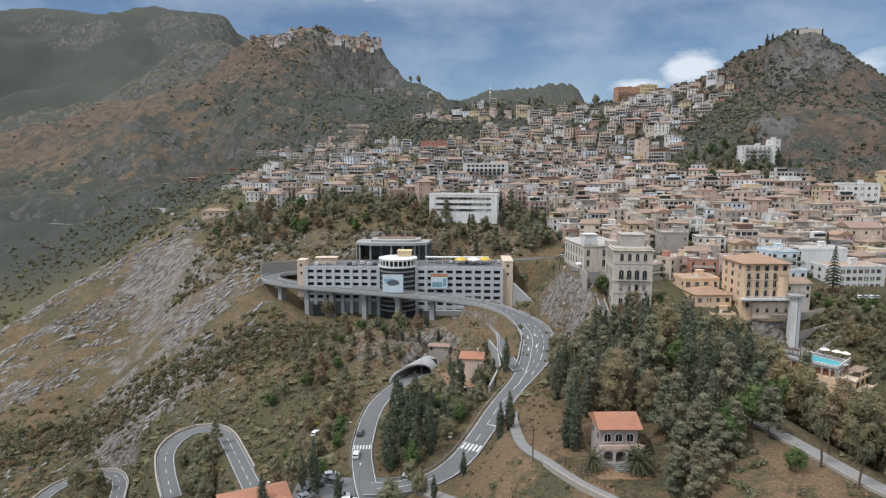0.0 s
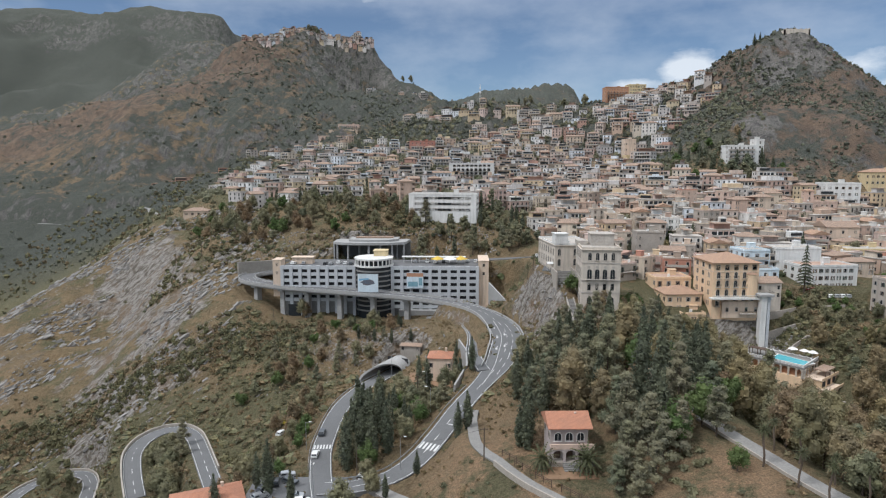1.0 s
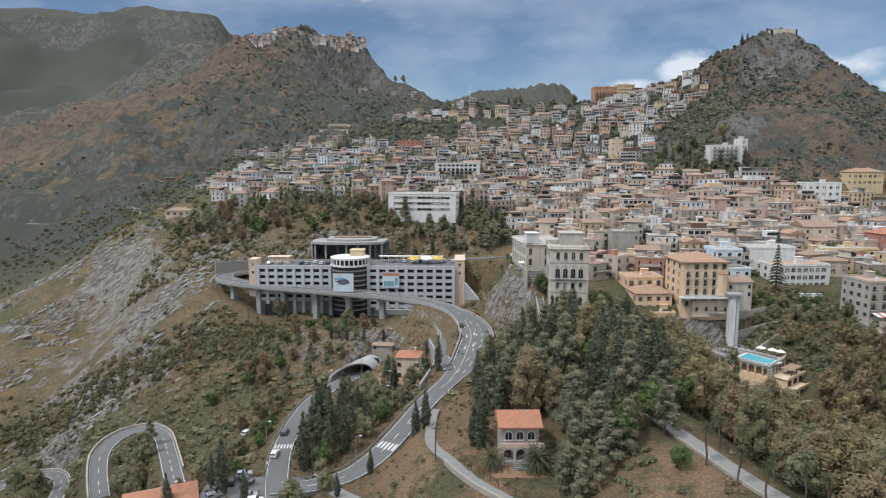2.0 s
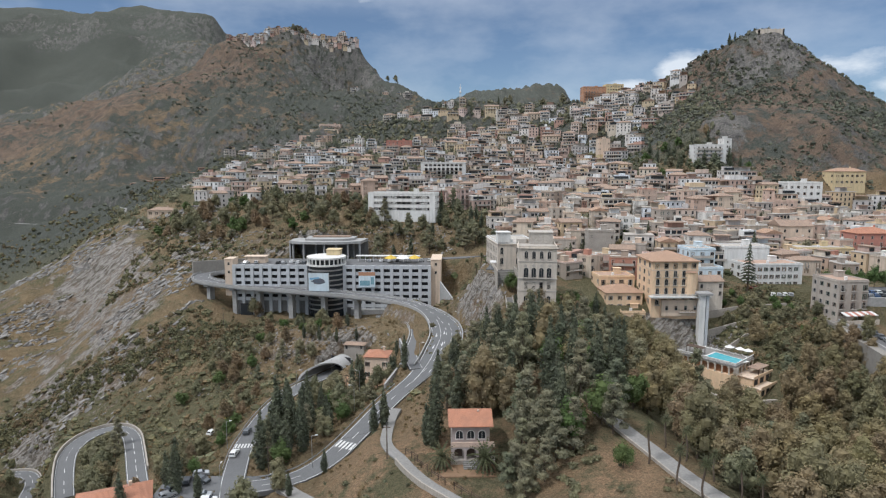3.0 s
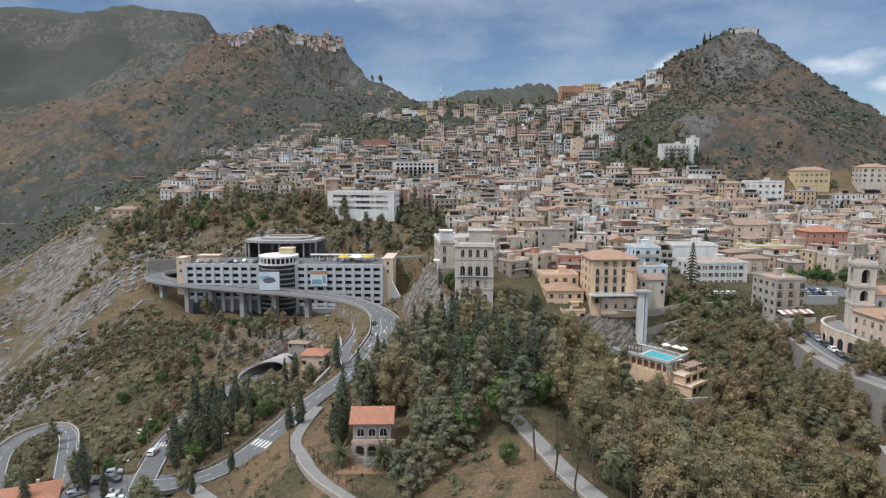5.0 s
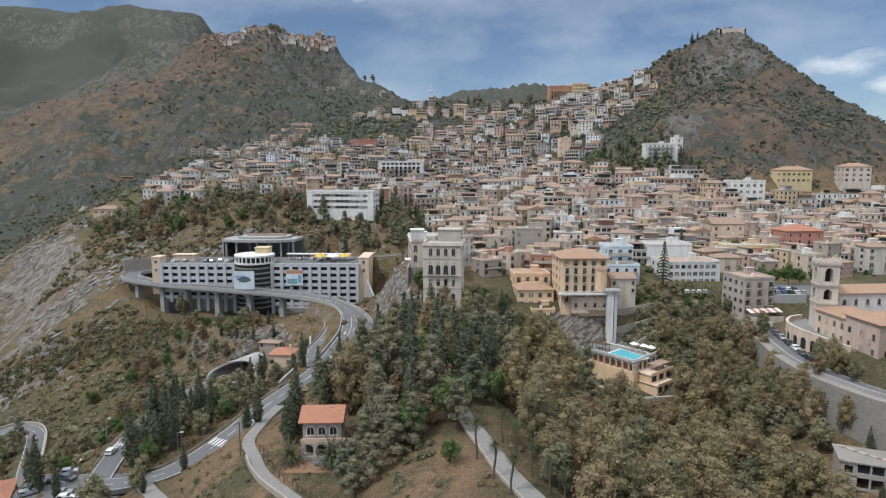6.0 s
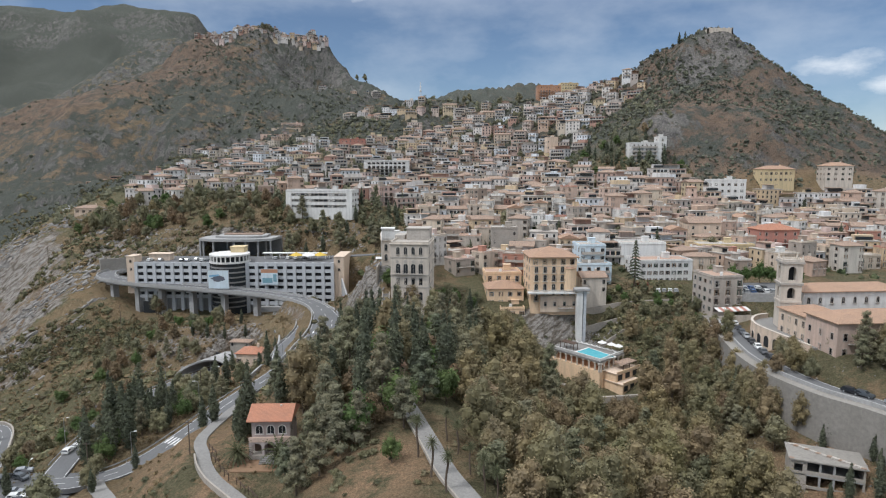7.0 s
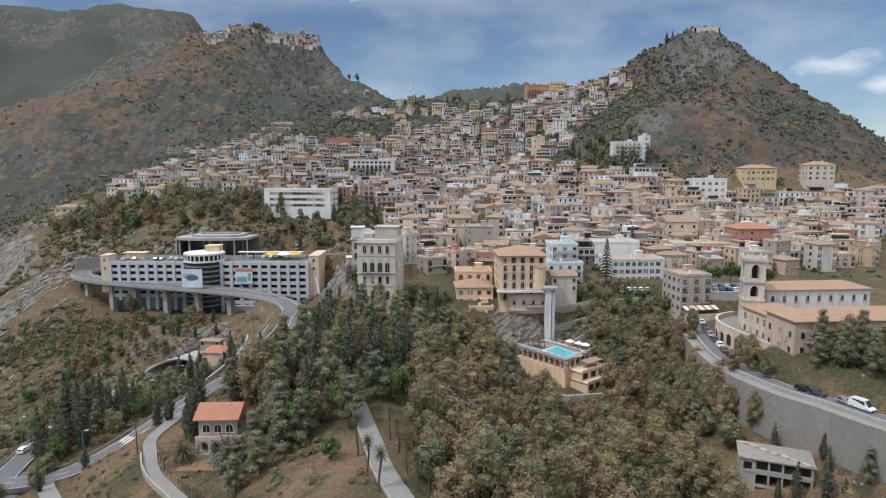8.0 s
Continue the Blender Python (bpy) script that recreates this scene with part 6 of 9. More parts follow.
    for i in range(9):
        x = -6.3 + 1.4 * i
        part("canvas", Shape().add([(x, -3.2, 2.3), (x + 1.4, -3.2, 2.3), (x + 1.4, 0, 3.1), (x, 0, 3.1), (x, -3.2, 2.1), (x + 1.4, -3.2, 2.1), (x + 1.4, 0, 2.95), (x, 0, 2.95)], [(0, 1, 2, 3), (4, 5, 1, 0), (7, 6, 5, 4)]), M_RED if i % 2 else M_CLOTH, a)
    for x in (-6.2, -2, 2, 6.2):
        part("pole", Shape().tube(x, -3.1, -0.5, 2.2, 0.05, 0.05, 6), M_METAL, a)
    part("parapet", Shape().box(-6.6, 6.6, -3.6, -3.3, -4, 0.7), M_SAND, a)


convent()


# ---- villa and small houses ----
def villa():
    e = thing("villa", "small lilac-grey villa with a red clay tile roof and arcade", "villa", pose(39.3, 136.2, 35.0, 0, 0, 1))
    w, d = 8.4, 7.4
    body(e, w, d, 7.2, M_LILAC, 5, 0.1)
    part("roof", Shape().hip(-w / 2, w / 2, -d / 2 - 0.6, d / 2 + 0.4, 7.4, 2.2, 0.75, 0.2, True), M_REDTILE, e)
    part("terrace", Shape().box(-w / 2 - 0.2, w / 2 + 1.0, -d / 2 - 2.0, -d / 2, 2.9, 3.3), M_PINK, e, "rose terrace over the arcade")
    part("plinth", Shape().box(-w / 2 - 0.3, w / 2 + 1.1, -d / 2 - 2.1, -d / 2, -3, -0.05), M_STONE, e)
    part("parapet", Shape().box(-w / 2 - 0.2, w / 2 + 1.0, -d / 2 - 2.0, -d / 2 - 1.85, 3.3, 4.0), M_PINK, e)
    for i in range(4):
        x = -w / 2 + 0.1 + i * 2.75
        part("pillar", Shape().box(x - 0.3, x + 0.3, -d / 2 - 1.95, -d / 2 - 1.4, -0.3, 2.9), M_LILAC, e)
        if i < 3:
            v, k = [], 8
            for j in range(k + 1):
                xx, zz = x + 1.375 - 1.1 * math.cos(math.pi * j / k), 1.75 + 0.85 * math.sin(math.pi * j / k)
                v += [(xx, -d / 2 - 1.9, zz), (xx, -d / 2 - 1.9, 2.9), (xx, -d / 2 - 1.5, zz)]
            f = []
            for j in range(k):
                f += [(3 * j, 3 * j + 3, 3 * j + 4, 3 * j + 1), (3 * j + 3, 3 * j, 3 * j + 2, 3 * j + 5)]
            part("arch", Shape().add(v, f), M_LILAC, e)
            part("door", Shape().box(x + 0.5, x + 2.2, -d / 2 - 0.06, -d / 2 + 0.02, 0, 2.4), M_WOODDARK, e)
    row(e, "front", w, d, 3, 4.1, arch_window(1.5, 1.8, M_WHITE), "arched_window", 0.2)
    row(e, "right", w, d, 2, 4.2, window_mesh(0.9, 1.4, "shutter"), "window", 0.2)
    row(e, "left", w, d, 2, 4.2, window_mesh(0.9, 1.4, "shutter"), "window", 0.2)
    part("chimney", Shape().box(1.6, 2.1, -1.0, -0.5, 8.0, 9.5), M_PINK, e)
    for i in range(5):
        part("step", Shape().box(-1.8, 1.8, -d / 2 - 2.4 - 0.5 * i, -d / 2 - 1.9 - 0.5 * i, -2.5, -0.1 - 0.2 * i), M_PALEROAD, e)


villa()
house("small cream house with a red clay hip roof by the road", 10.5, 218.4, 8.2, 8.2, 2, -6, M_PEACH, "hip", M_REDTILE, 2, 2, "shutter", 3.8, (), 24.2, base=4)
house("low stone garden shed with a dark doorway", -1.5, 246, 8, 4, 1, -8, M_STONE, "hip", M_OLDTILE, 2, 1, "plain", 2.2, (), 25.4, "shed", "shed", base=4)
house("roadside house with a red-orange clay roof", -45.5, 141, 16, 10, 2, 24, M_PEACH, "hip", M_REDTILE, 3, 2, "shutter", 3.0, (), 14.2, base=6)


def tunnel_mouth():
    e = thing("tunnel_portal", "curved pale concrete tunnel portal in the bank", "tunnel", pose(-8.2, 236.8, 20.0, 0, 0, -27))
    k, s = 14, Shape()
    v = []
    for j in range(k + 1):
        a = math.pi * j / k
        x, z = -4.6 * math.cos(a), 4.2 * math.sin(a)
        X, Z = -5.4 * math.cos(a), 4.9 * math.sin(a)
        cut = -1.0 - 15.0 * ((1 + math.cos(a)) / 2) ** 1.4
        v += [(x, cut, z), (X, cut - 0.3, Z), (X, 6, Z), (x, 6, z)]
    f = []
    for j in range(k):
        for i in range(4):
            f.append((4 * j + i, 4 * j + (i + 1) % 4, 4 * j + 4 + (i + 1) % 4, 4 * j + 4 + i))
    part("lining", s.add(v, f), M_CONCRETE, e)
    inner = Shape()
    w = [(q[0] * 0.985, q[1] + 0.5, q[2] * 0.985 + 0.01) for i, q in enumerate(v) if i % 4 == 0] + [(q[0] * 0.985, q[1], q[2] * 0.985 + 0.01) for i, q in enumerate(v) if i % 4 == 3]
    part("inner_wall", inner.add(w, [(j, j + 1, k + 2 + j, k + 1 + j) for j in range(k)]), M_DARKCON, e, "dark tunnel lining")
    # near-black plate closes the short tube, painted as unlit depth
    part("dark_end", Shape().box(-4.6, 4.6, 3.5, 3.9, 0, 4.6), M_SHADE, e)


tunnel_mouth()


def ruin():
    e = thing("derelict_building", "roofless unfinished concrete house with empty window openings", "ruin", pose(163.1, 130.8, 27.2, 0, 0, -24) @ Matrix.Diagonal((0.84, 0.76, 0.84, 1)))
    part("slab", Shape().box(-8.5, 8.5, -5.5, 5.5, 3.3, 3.7), M_CONCRETE, e)
    part("roof_slab", Shape().box(-9, 9, -6, 6, 7.2, 7.6), M_RETAIN, e, "cracked rubble-strewn roof slab")
    for i in range(22):
        x, y = -8.4 + 16.6 * ((i * 0.618) % 1), -5.4 + 10.6 * ((i * 0.381) % 1)
        part("rubble", Shape().prism([(x - 0.7, y - 0.3), (x + 0.5, y - 0.5), (x + 0.8, y + 0.3), (x - 0.2, y + 0.6)], 7.6, 7.75 + 0.3 * ((i * 0.77) % 1)), M_FLATROOF if i % 3 else M_OLDTILE, e)
    part("end_wall", Shape().box(-8.5, -4.6, -5.5, -5.0, -3, 4.2).box(-8.5, -7.6, -5.5, -5, 4.2, 7.2).box(-5.6, -4.6, -5.5, -5, 4.2, 7.2).box(-7.6, -5.6, -5.5, -5, 6.3, 7.2), M_STONE, e)
    part("side_wall", Shape().box(-8.5, -8.0, -5.0, 5.5, -3, 7.2), M_STONE, e)
    part("back_wall", Shape().box(-8.0, 8.5, 5.0, 5.5, -3, 7.2), M_STONE, e)
    part("far_wall", Shape().box(8.0, 8.5, -5.5, 5.0, -3, 7.2), M_STONE, e)
    for x in (-1.6, 1.6, 4.8):
        part("column", Shape().box(x - 0.25, x + 0.25, -5.4, -4.9, -3, 7.2), M_CONCRETE, e)
    part("parapet", Shape().box(-4.6, 8, -5.5, -5.3, 3.7, 4.7).box(-4.6, 8, -5.5, -5.3, -0.2, 0.6), M_STONE, e)


ruin()

# ---- single buildings that stand out in the town ----
house("light blue stepped apartment house with white balconies", 141.5, 258, 15, 14, 3, 2, M_PALEBLUE, "flat", None, 4, 3, "plain", 3.2, (1, 2), 48.0, bw=13, solid=True, win=(1.2, 1.5))
house("upper set-back storeys of the light blue apartment house", 142.5, 263, 11, 12, 2, 2, M_PALEBLUE, "flat", None, 3, 3, "plain", 3.2, (0, 1), 58.2, bw=9, solid=True, win=(1.4, 1.6), base=3)
house("medieval grey stone tower house with twin arched windows", 110.2, 298, 12.4, 11, 4, -4, M_STONE, "flat", M_FLATROOF, 2, 2, "plain", 3.9, (), 53.0, "tower_house", "tower house")
house("grey stone hotel with iron balconies and roof terrace", 182.5, 228.2, 11.6, 14, 4, 6, M_TAUPE, "flat", M_TERRACE, 3, 4, "shutter", 3.3, (1, 2, 3), 44.3, "hotel", "hotel")
house("long white hospital block with ribbon windows", 12.5, 362, 39, 14, 3, -9, M_WHITE, "flat", M_FLATROOF, 12, 3, "plain", 3.3, (), 74.0, "hospital_block", "building", win=(2.4, 1.3))
house("modern white apartment block with long balconies", 37, 547, 39, 12, 4, 0, M_WHITE, "flat", M_FLATROOF, 9, 2, "plain", 3.1, (1, 2), 90.0, "apartment_block", "building", win=(2.2, 1.5), bw=30)
house("tall white hotel with rows of balconies", 236, 477, 21, 12, 7, 0, M_WHITE, "flat", M_FLATROOF, 6, 2, "plain", 3.1, (1, 2, 3, 4, 5, 6), 93.5, "hotel", "hotel", bw=19, solid=True)
house("slim white stair tower of the tall hotel", 249.5, 476, 6, 10, 8, 0, M_WHITE, "flat", M_FLATROOF, 1, 1, "plain", 3.4, (), 92.5, "hotel_tower", "tower")
house("large pink hotel with regular windows", 233.5, 379, 27, 18, 4, -4, M_PINK, "flat", M_TERRACE, 8, 4, "plain", 3.4, (), 65.0, "hotel", "hotel")
house("square pink belvedere turret above the hotel", 236, 383, 5, 5, 2, -4, M_PINK, "hip", M_TILE, 1, 1, "plain", 3.0, (), 79.0, "turret", "turret", base=1)
house("ochre palace with arched loggia on the slope", 195, 596, 21.5, 13, 3, 4, M_YELLOW, "flat", M_TERRACE, 5, 2, "plain", 4.7, (), 96.0, "palace", "house")
house("square stone tower beside the ochre palace", 191.5, 607, 10.8, 10, 5, 4, M_PEACH, "flat", None, 2, 2, "plain", 5.4, (), 98.5, "tower", "tower")
house("orange hotel on the crest with rows of balconies", 210, 728, 26, 14, 5, 3, M_BROWN, "flat", M_FLATROOF, 7, 3, "plain", 3.3, (1, 2, 3), 172.5, "hotel", "hotel", bw=24)
house("yellow hotel wing on the crest", 233, 729, 20, 14, 6, 3, M_YELLOW, "flat", M_FLATROOF, 6, 3, "shutter", 3.4, (), 171.5, "hotel", "hotel")
house("yellow villa with tall windows under the mountain", 315, 434, 23, 12, 2, 2, M_YELLOW, "hip", M_TILE, 6, 2, "shutter", 4.2, (), 87.5, "villa", "house")
house("white stone manor house with a clay roof", 353, 426, 18, 12, 3, -6, M_SAND, "hip", M_TILE, 4, 3, "shutter", 3.4, (), 88.0, "manor_house", "house")
house("white stone palace with tall windows", 265, 400, 21, 14, 3, -6, M_WHITE, "flat", M_FLATROOF, 5, 3, "shutter", 4.0, (), 77.0, "palace", "house")
house("brick-red house with a flat terrace roof", 246.5, 307, 19, 13, 3, 2, M_RED, "hip", M_REDTILE, 4, 2, "plain", 3.2, (1,), 57.0, bw=15)
house("long cream apartment house with balconies", 215, 296, 26, 14, 3, -3, M_YELLOW, "flat", M_FLATROOF, 7, 3, "shutter", 3.3, (1, 2), 50.8, bw=22)
house("cream pedimented church hall behind the houses", 216, 322, 16, 14, 3, -3, M_PEACH, "gable", M_OLDTILE, 3, 2, "plain", 3.6, (), 58.0, "church_hall", "church")
house("white theatre block with a blank wall", 170, 280, 20, 12, 4, 0, M_WHITE, "flat", M_FLATROOF, 0, 2, "plain", 3.2, (), 50.5, "hall", "building")
house("white corner hotel with shuttered windows", 172.5, 262, 24, 13, 3, 3, M_WHITE, "flat", M_TERRACE, 8, 3, "shutter", 3.1, (), 49.0, "hotel", "hotel")
house("tan gabled house beside the lift tower", 138.5, 243, 10, 9, 2, 4, M_SAND, "gable", M_OLDTILE, 2, 2, "plain", 3.0, (), 48.4)
def holiday_flat(x, y, z, w, turn):
    """One stepped unit of the terraced holiday flats: wall, terrace parapet, dark plates painted as loggia shade, roof
    slab.
    """
    e = thing("holiday_flat", "red-brown terraced holiday flat with loggia shade painted dark", "building", pose(x, y, z, 0, 0, turn), "holiday flats on the slope")
    part("wall", Shape().box(-w / 2, w / 2, -5, 6, -9, 6.2), M_BRICKISH, e)
    part("roof", Shape().box(-w / 2 - 0.3, w / 2 + 0.3, -5.4, 6.2, 6.2, 6.7), M_TERRACE, e)
    for f in (0, 3.1):
        # flat near-black plate on the wall in place of a recess's shade
        part("loggia", Shape().box(-w / 2 + 1.0, w / 2 - 1.0, -5.06, -4.9, f + 0.9, f + 2.5), M_SHADE, e, "dark plate for loggia shade")
        part("parapet", Shape().box(-w / 2 + 0.4, w / 2 - 0.4, -6.6, -6.35, f - 0.2, f + 0.85).box(-w / 2 + 0.4, w / 2 - 0.4, -6.35, -5, f - 0.2, f), M_BRICKISH, e)


M_BRICKISH = painted("faded_brick_render", [(0.42, 0.25, 0.17), (0.46, 0.31, 0.23), (0.38, 0.21, 0.145), (0.48, 0.35, 0.27)], 0.4)
_h = random.Random(31)
for y, x0, x1 in ((786, -350, -268), (801, -350, -250), (816, -346, -246), (832, -336, -258)):
    x = x0
    while x < x1:
        w = _h.uniform(11, 18)
        yy = y + _h.uniform(-2, 2)
        holiday_flat(x + w / 2, yy, gz(x + w / 2, yy) + _h.uniform(0.2, 2.0), w, _h.uniform(-9, 7))
        x += w + (_h.uniform(4, 9) if _h.random() < 0.3 else _h.uniform(0.2, 1.2))
for i, (x, y, w, z) in enumerate(((-141, 862, 58, 122), (-133, 876, 50, 131), (-126, 890, 40, 140), (-120, 902, 30, 148))):
    house("stepped terrace row of pink holiday flats", x, y, w, 13, 3, -4, M_PINK if i % 2 else M_PEACH, "flat", M_TERRACE, 9, 2, "blind", 3.6, (1, 2), z, "terrace_row", "building", bw=w * 0.9, win=(1.8, 1.7), base=10)
house("red villa with a flat roof among the trees", -10, 690, 28, 12, 3, 4, M_RED, "flat", M_TERRACE, 6, 2, "blind", 3.4, (1,), None, bw=22)
house("low white house by the western lane", -157, 428, 16, 10, 1, 8, M_PEACH, "hip", M_OLDTILE, 4, 2, "shutter", 3.2, (), 66.5)


def castle():
    e = thing("castle", "ruined pale stone castle walls on the mountain top", "castle", pose(368, 652, gz(368, 644)))
    for x0, x1, y0, y1, h in ((-14, 12, -8, -6.6, 3.0), (-14, -12.6, -8, 6, 2.6), (10.6, 12, -8, 6, 3.8), (-14, 12, 5, 6, 3.0), (-5, 1, -2, 4, 4.4)):
        part("curtain_wall", Shape().box(x0, x1, y0, y1, -6, h), M_SAND, e)
    for i in range(5):
        part("merlon", Shape().box(-13 + 5 * i, -11.4 + 5 * i, -8, -6.6, 3.0, 3.6), M_SAND, e)


castle()

# ---- the town: houses stepped up the slope ----
ANCHORS = [(o.matrix_basis.translation.x, o.matrix_basis.translation.y) for o in bpy.data.objects if o.parent is None and o.get("category") and o.get("kind") != "structure"]


def house_stock():
    """A stock of house shapes, each built once; copies are set along the slope."""
    stock, r = [], random.Random(11)
    kinds = ["shutter", "plain", "blind", "shutter"]
    for i in range(18):
        w, d, fl = r.uniform(7.5, 12.5), r.uniform(7, 10.5), r.choice((2, 2, 2, 3, 3, 3, 4))
        roof = r.choice(("flat", "flat", "flat", "hip", "gable", "flat"))
        rmat = r.choice((M_FLATROOF, M_TERRACE, M_FLATROOF)) if roof == "flat" else r.choice((M_TILE, M_OLDTILE, M_OLDTILE))
        rt = {"flat": "flat roof terrace", "hip": "clay hip roof", "gable": "clay gable roof"}[roof]
        e = house(f"{('narrow', 'broad')[w > 10]} rendered town house of {('two', 'three', 'four')[fl - 2]} storeys with {rt}", 0, 0, w, d, fl, 0, r.choice((M_HOUSE, M_HOUSE, M_GREY_HOUSE)), roof, rmat,
                  r.choice((2, 3)) if w < 10 else 3, 1, kinds[i % 4], 3.0, (1, 2)[:1 + i % 2] if i % 5 != 4 else (), 0.0, bw=w * 0.75 if i % 2 else None, solid=i % 4 == 1, seed=i, base=7.0,
                  group="houses of the hill town")
        stock.append((e, w, d))
    return stock


STOCK = house_stock()
used = set()
placed = []


FAR_WALL, FAR_ROOF, FAR_TILE, FAR_WINDOW_SHADE = Shape(), Shape(), Shape(), Shape()


def distant(m, w, d, r, small=1.0):
    """Adds one house too far off to pick apart to the joined far houses: body, set-back storey, roof, window recesses,
    dark bands for loggia shade, balcony slabs.
    """
    fl = r.choice((1, 2, 2, 2, 3, 3)) if small == 1.0 else r.choice((1, 2, 2, 3))
    w *= r.uniform(0.85, 1.6)
    h = 3.0 * fl + 0.3

    def put(target, shape):
        target.add([tuple(m @ Vector(v)) for v in shape.v], shape.f)

    put(FAR_WALL, Shape().box(-w / 2, w / 2, -d / 2, d / 2, -7, h))
    kind = r.random()
    if kind < 0.25:
        put(FAR_TILE, Shape().hip(-w / 2, w / 2, -d / 2, d / 2, h + 0.3, min(w, d) * 0.2, 0.45, 0.3, r.random() < 0.4))
    else:
        put(FAR_ROOF if kind < 0.82 else FAR_TILE, Shape().box(-w / 2 - 0.25, w / 2 + 0.25, -d / 2 - 0.25, d / 2 + 0.25, h, h + 0.35))
        a, b = sorted((r.uniform(-0.45, 0.0) * w, r.uniform(0.05, 0.45) * w))
        put(FAR_WALL, Shape().box(a, b, r.uniform(-0.25, 0.1) * d, d * 0.45, h + 0.35, h + 2.9))
        if r.random() < 0.5:
            put(FAR_WINDOW_SHADE, Shape().box(a + 0.5, b - 0.5, -0.26 * d - 0.1, d * 0.2, h + 0.8, h + 2.2))
        if r.random() < 0.4:
            put(FAR_TILE, Shape().box(a - 0.6, b + 0.8, -0.42 * d, d * 0.47, h + 2.9, h + 3.15))
    n = max(2, int(w / 2.9))
    banded = r.random() < 0.4
    for f in range(fl):
        if banded and f:
            k = r.uniform(0.30, 0.47)
            # dark strip on the wall stands in for the shadow gap under balconies
            put(FAR_WINDOW_SHADE, Shape().box(-w * k, w * k, -d / 2 - 0.05, -d / 2 + 0.05, f * 3 + 0.5, f * 3 + 2.5))
            for i in range(1, n):
                x = -w * k + 2 * w * k * i / n
                put(FAR_WALL, Shape().box(x - 0.25, x + 0.25, -d / 2 - 0.3, -d / 2, f * 3, f * 3 + 2.7))
        else:
            for i in range(n):
                x = (i + 0.5) / n * w - w / 2
                lo = 0.15 if (i + f) % 3 == 0 else 0.9
                put(FAR_WINDOW_SHADE, Shape().box(x - 0.5, x + 0.5, -d / 2 - 0.05, -d / 2 + 0.05, f * 3 + lo, f * 3 + 2.4))
        for sgn in (-1, 1):
            for y in (-0.25, 0.2):
                put(FAR_WINDOW_SHADE, Shape().box(sgn * w / 2 - 0.05, sgn * w / 2 + 0.05, y * d - 0.5, y * d + 0.5, f * 3 + 0.9, f * 3 + 2.4))
        if f and (banded or r.random() < 0.45):
            k = 0.48 if banded else r.uniform(0.2, 0.45)
            put(FAR_ROOF, Shape().box(-w * k, w * k, -d / 2 - 1.5, -d / 2, f * 3 - 0.05, f * 3 + 0.15).box(-w * k, w * k, -d / 2 - 1.5, -d / 2 - 1.38, f * 3 + 0.15, f * 3 + 0.95))


def fill(poly, gap, seed, tries, far=False, small=1.0):
    """Sets houses inside a plan outline, facing downhill, no two overlapping."""
    r = random.Random(seed)
    xs, ys = [p[0] for p in poly], [p[1] for p in poly]
    cand = [(r.uniform(min(xs), max(xs)), r.uniform(min(ys), max(ys))) for _ in range(tries)]

    def inside(x, y):
        c = False
        for (x0, y0), (x1, y1) in zip(poly, poly[1:] + poly[:1]):
            if (y0 > y) != (y1 > y) and x < (x1 - x0) * (y - y0) / (y1 - y0) + x0:
                c = not c
        return c

    cand = [c for c in cand if inside(*c)]
    if not cand:
        return
    a = np.array(cand)
    h = ground_height(a[:, 0], a[:, 1])
    gx, gy = land(a[:, 0] + 4, a[:, 1]) - land(a[:, 0] - 4, a[:, 1]), land(a[:, 0], a[:, 1] + 4) - land(a[:, 0], a[:, 1] - 4)
    for (x, y), z, sx, sy in zip(cand, h, gx, gy):
        e, w, d = STOCK[r.randrange(len(STOCK))]
        if any((x - px) ** 2 + ((y - py) * (1.25 if far else 0.95)) ** 2 < (gap + (w - 9) * 0.3) ** 2 for px, py in placed):
            continue
        if any(abs(x - px) < 13 and abs(y - py) < 12 for px, py in ANCHORS):
            continue
        if any((x - q.x) ** 2 + (y - q.y) ** 2 < 64 for line in (UPPER_STREET, TOWN_ROAD) for q in line[::2]):
            continue
        turn = math.degrees(math.atan2(-sx, max(abs(sy), 0.3))) * 0.6
        turn = max(-50, min(50, turn)) + r.gauss(0, 9)
        m = pose(x, y, z - 0.3, 0, 0, turn)
        placed.append((x, y))
        if far or y > 405:
            distant(m, w * small, d * small, r, small)
        elif e.name not in used:
            used.add(e.name)
            e.matrix_basis = m
        else:
            copy_thing(e, m)


fill([(76, 262), (100, 258), (130, 268), (165, 270), (200, 262), (232, 262), (300, 290), (330, 335), (300, 378), (215, 375), (150, 380), (90, 395), (62, 350), (72, 300)], 11.2, 1, 1500)
fill([(40, 385), (90, 395), (150, 382), (190, 400), (195, 470), (150, 520), (60, 520), (20, 470)], 11.8, 2, 700)
fill([(60, 522), (150, 520), (165, 545), (205, 545), (225, 600), (180, 640), (80, 640), (40, 600)], 11.5, 3, 1500, far=True)
fill([(60, 640), (190, 640), (240, 600), (285, 620), (270, 690), (185, 712), (120, 770), (50, 760), (30, 690)], 11.8, 4, 1900, far=True)
fill([(-150, 440), (-100, 395), (-50, 392), (10, 400), (20, 470), (10, 560), (-60, 520), (-150, 500)], 14.5, 5, 420)
fill([(-70, 560), (20, 560), (40, 640), (20, 720), (-60, 700), (-110, 620)], 15, 6, 420, far=True)
fill([(20, 770), (110, 775), (60, 830), (-40, 900), (-60, 850)], 17, 7, 260, far=True)
fill([(270, 380), (330, 340), (400, 380), (400, 410), (300, 415)], 13, 8, 160)
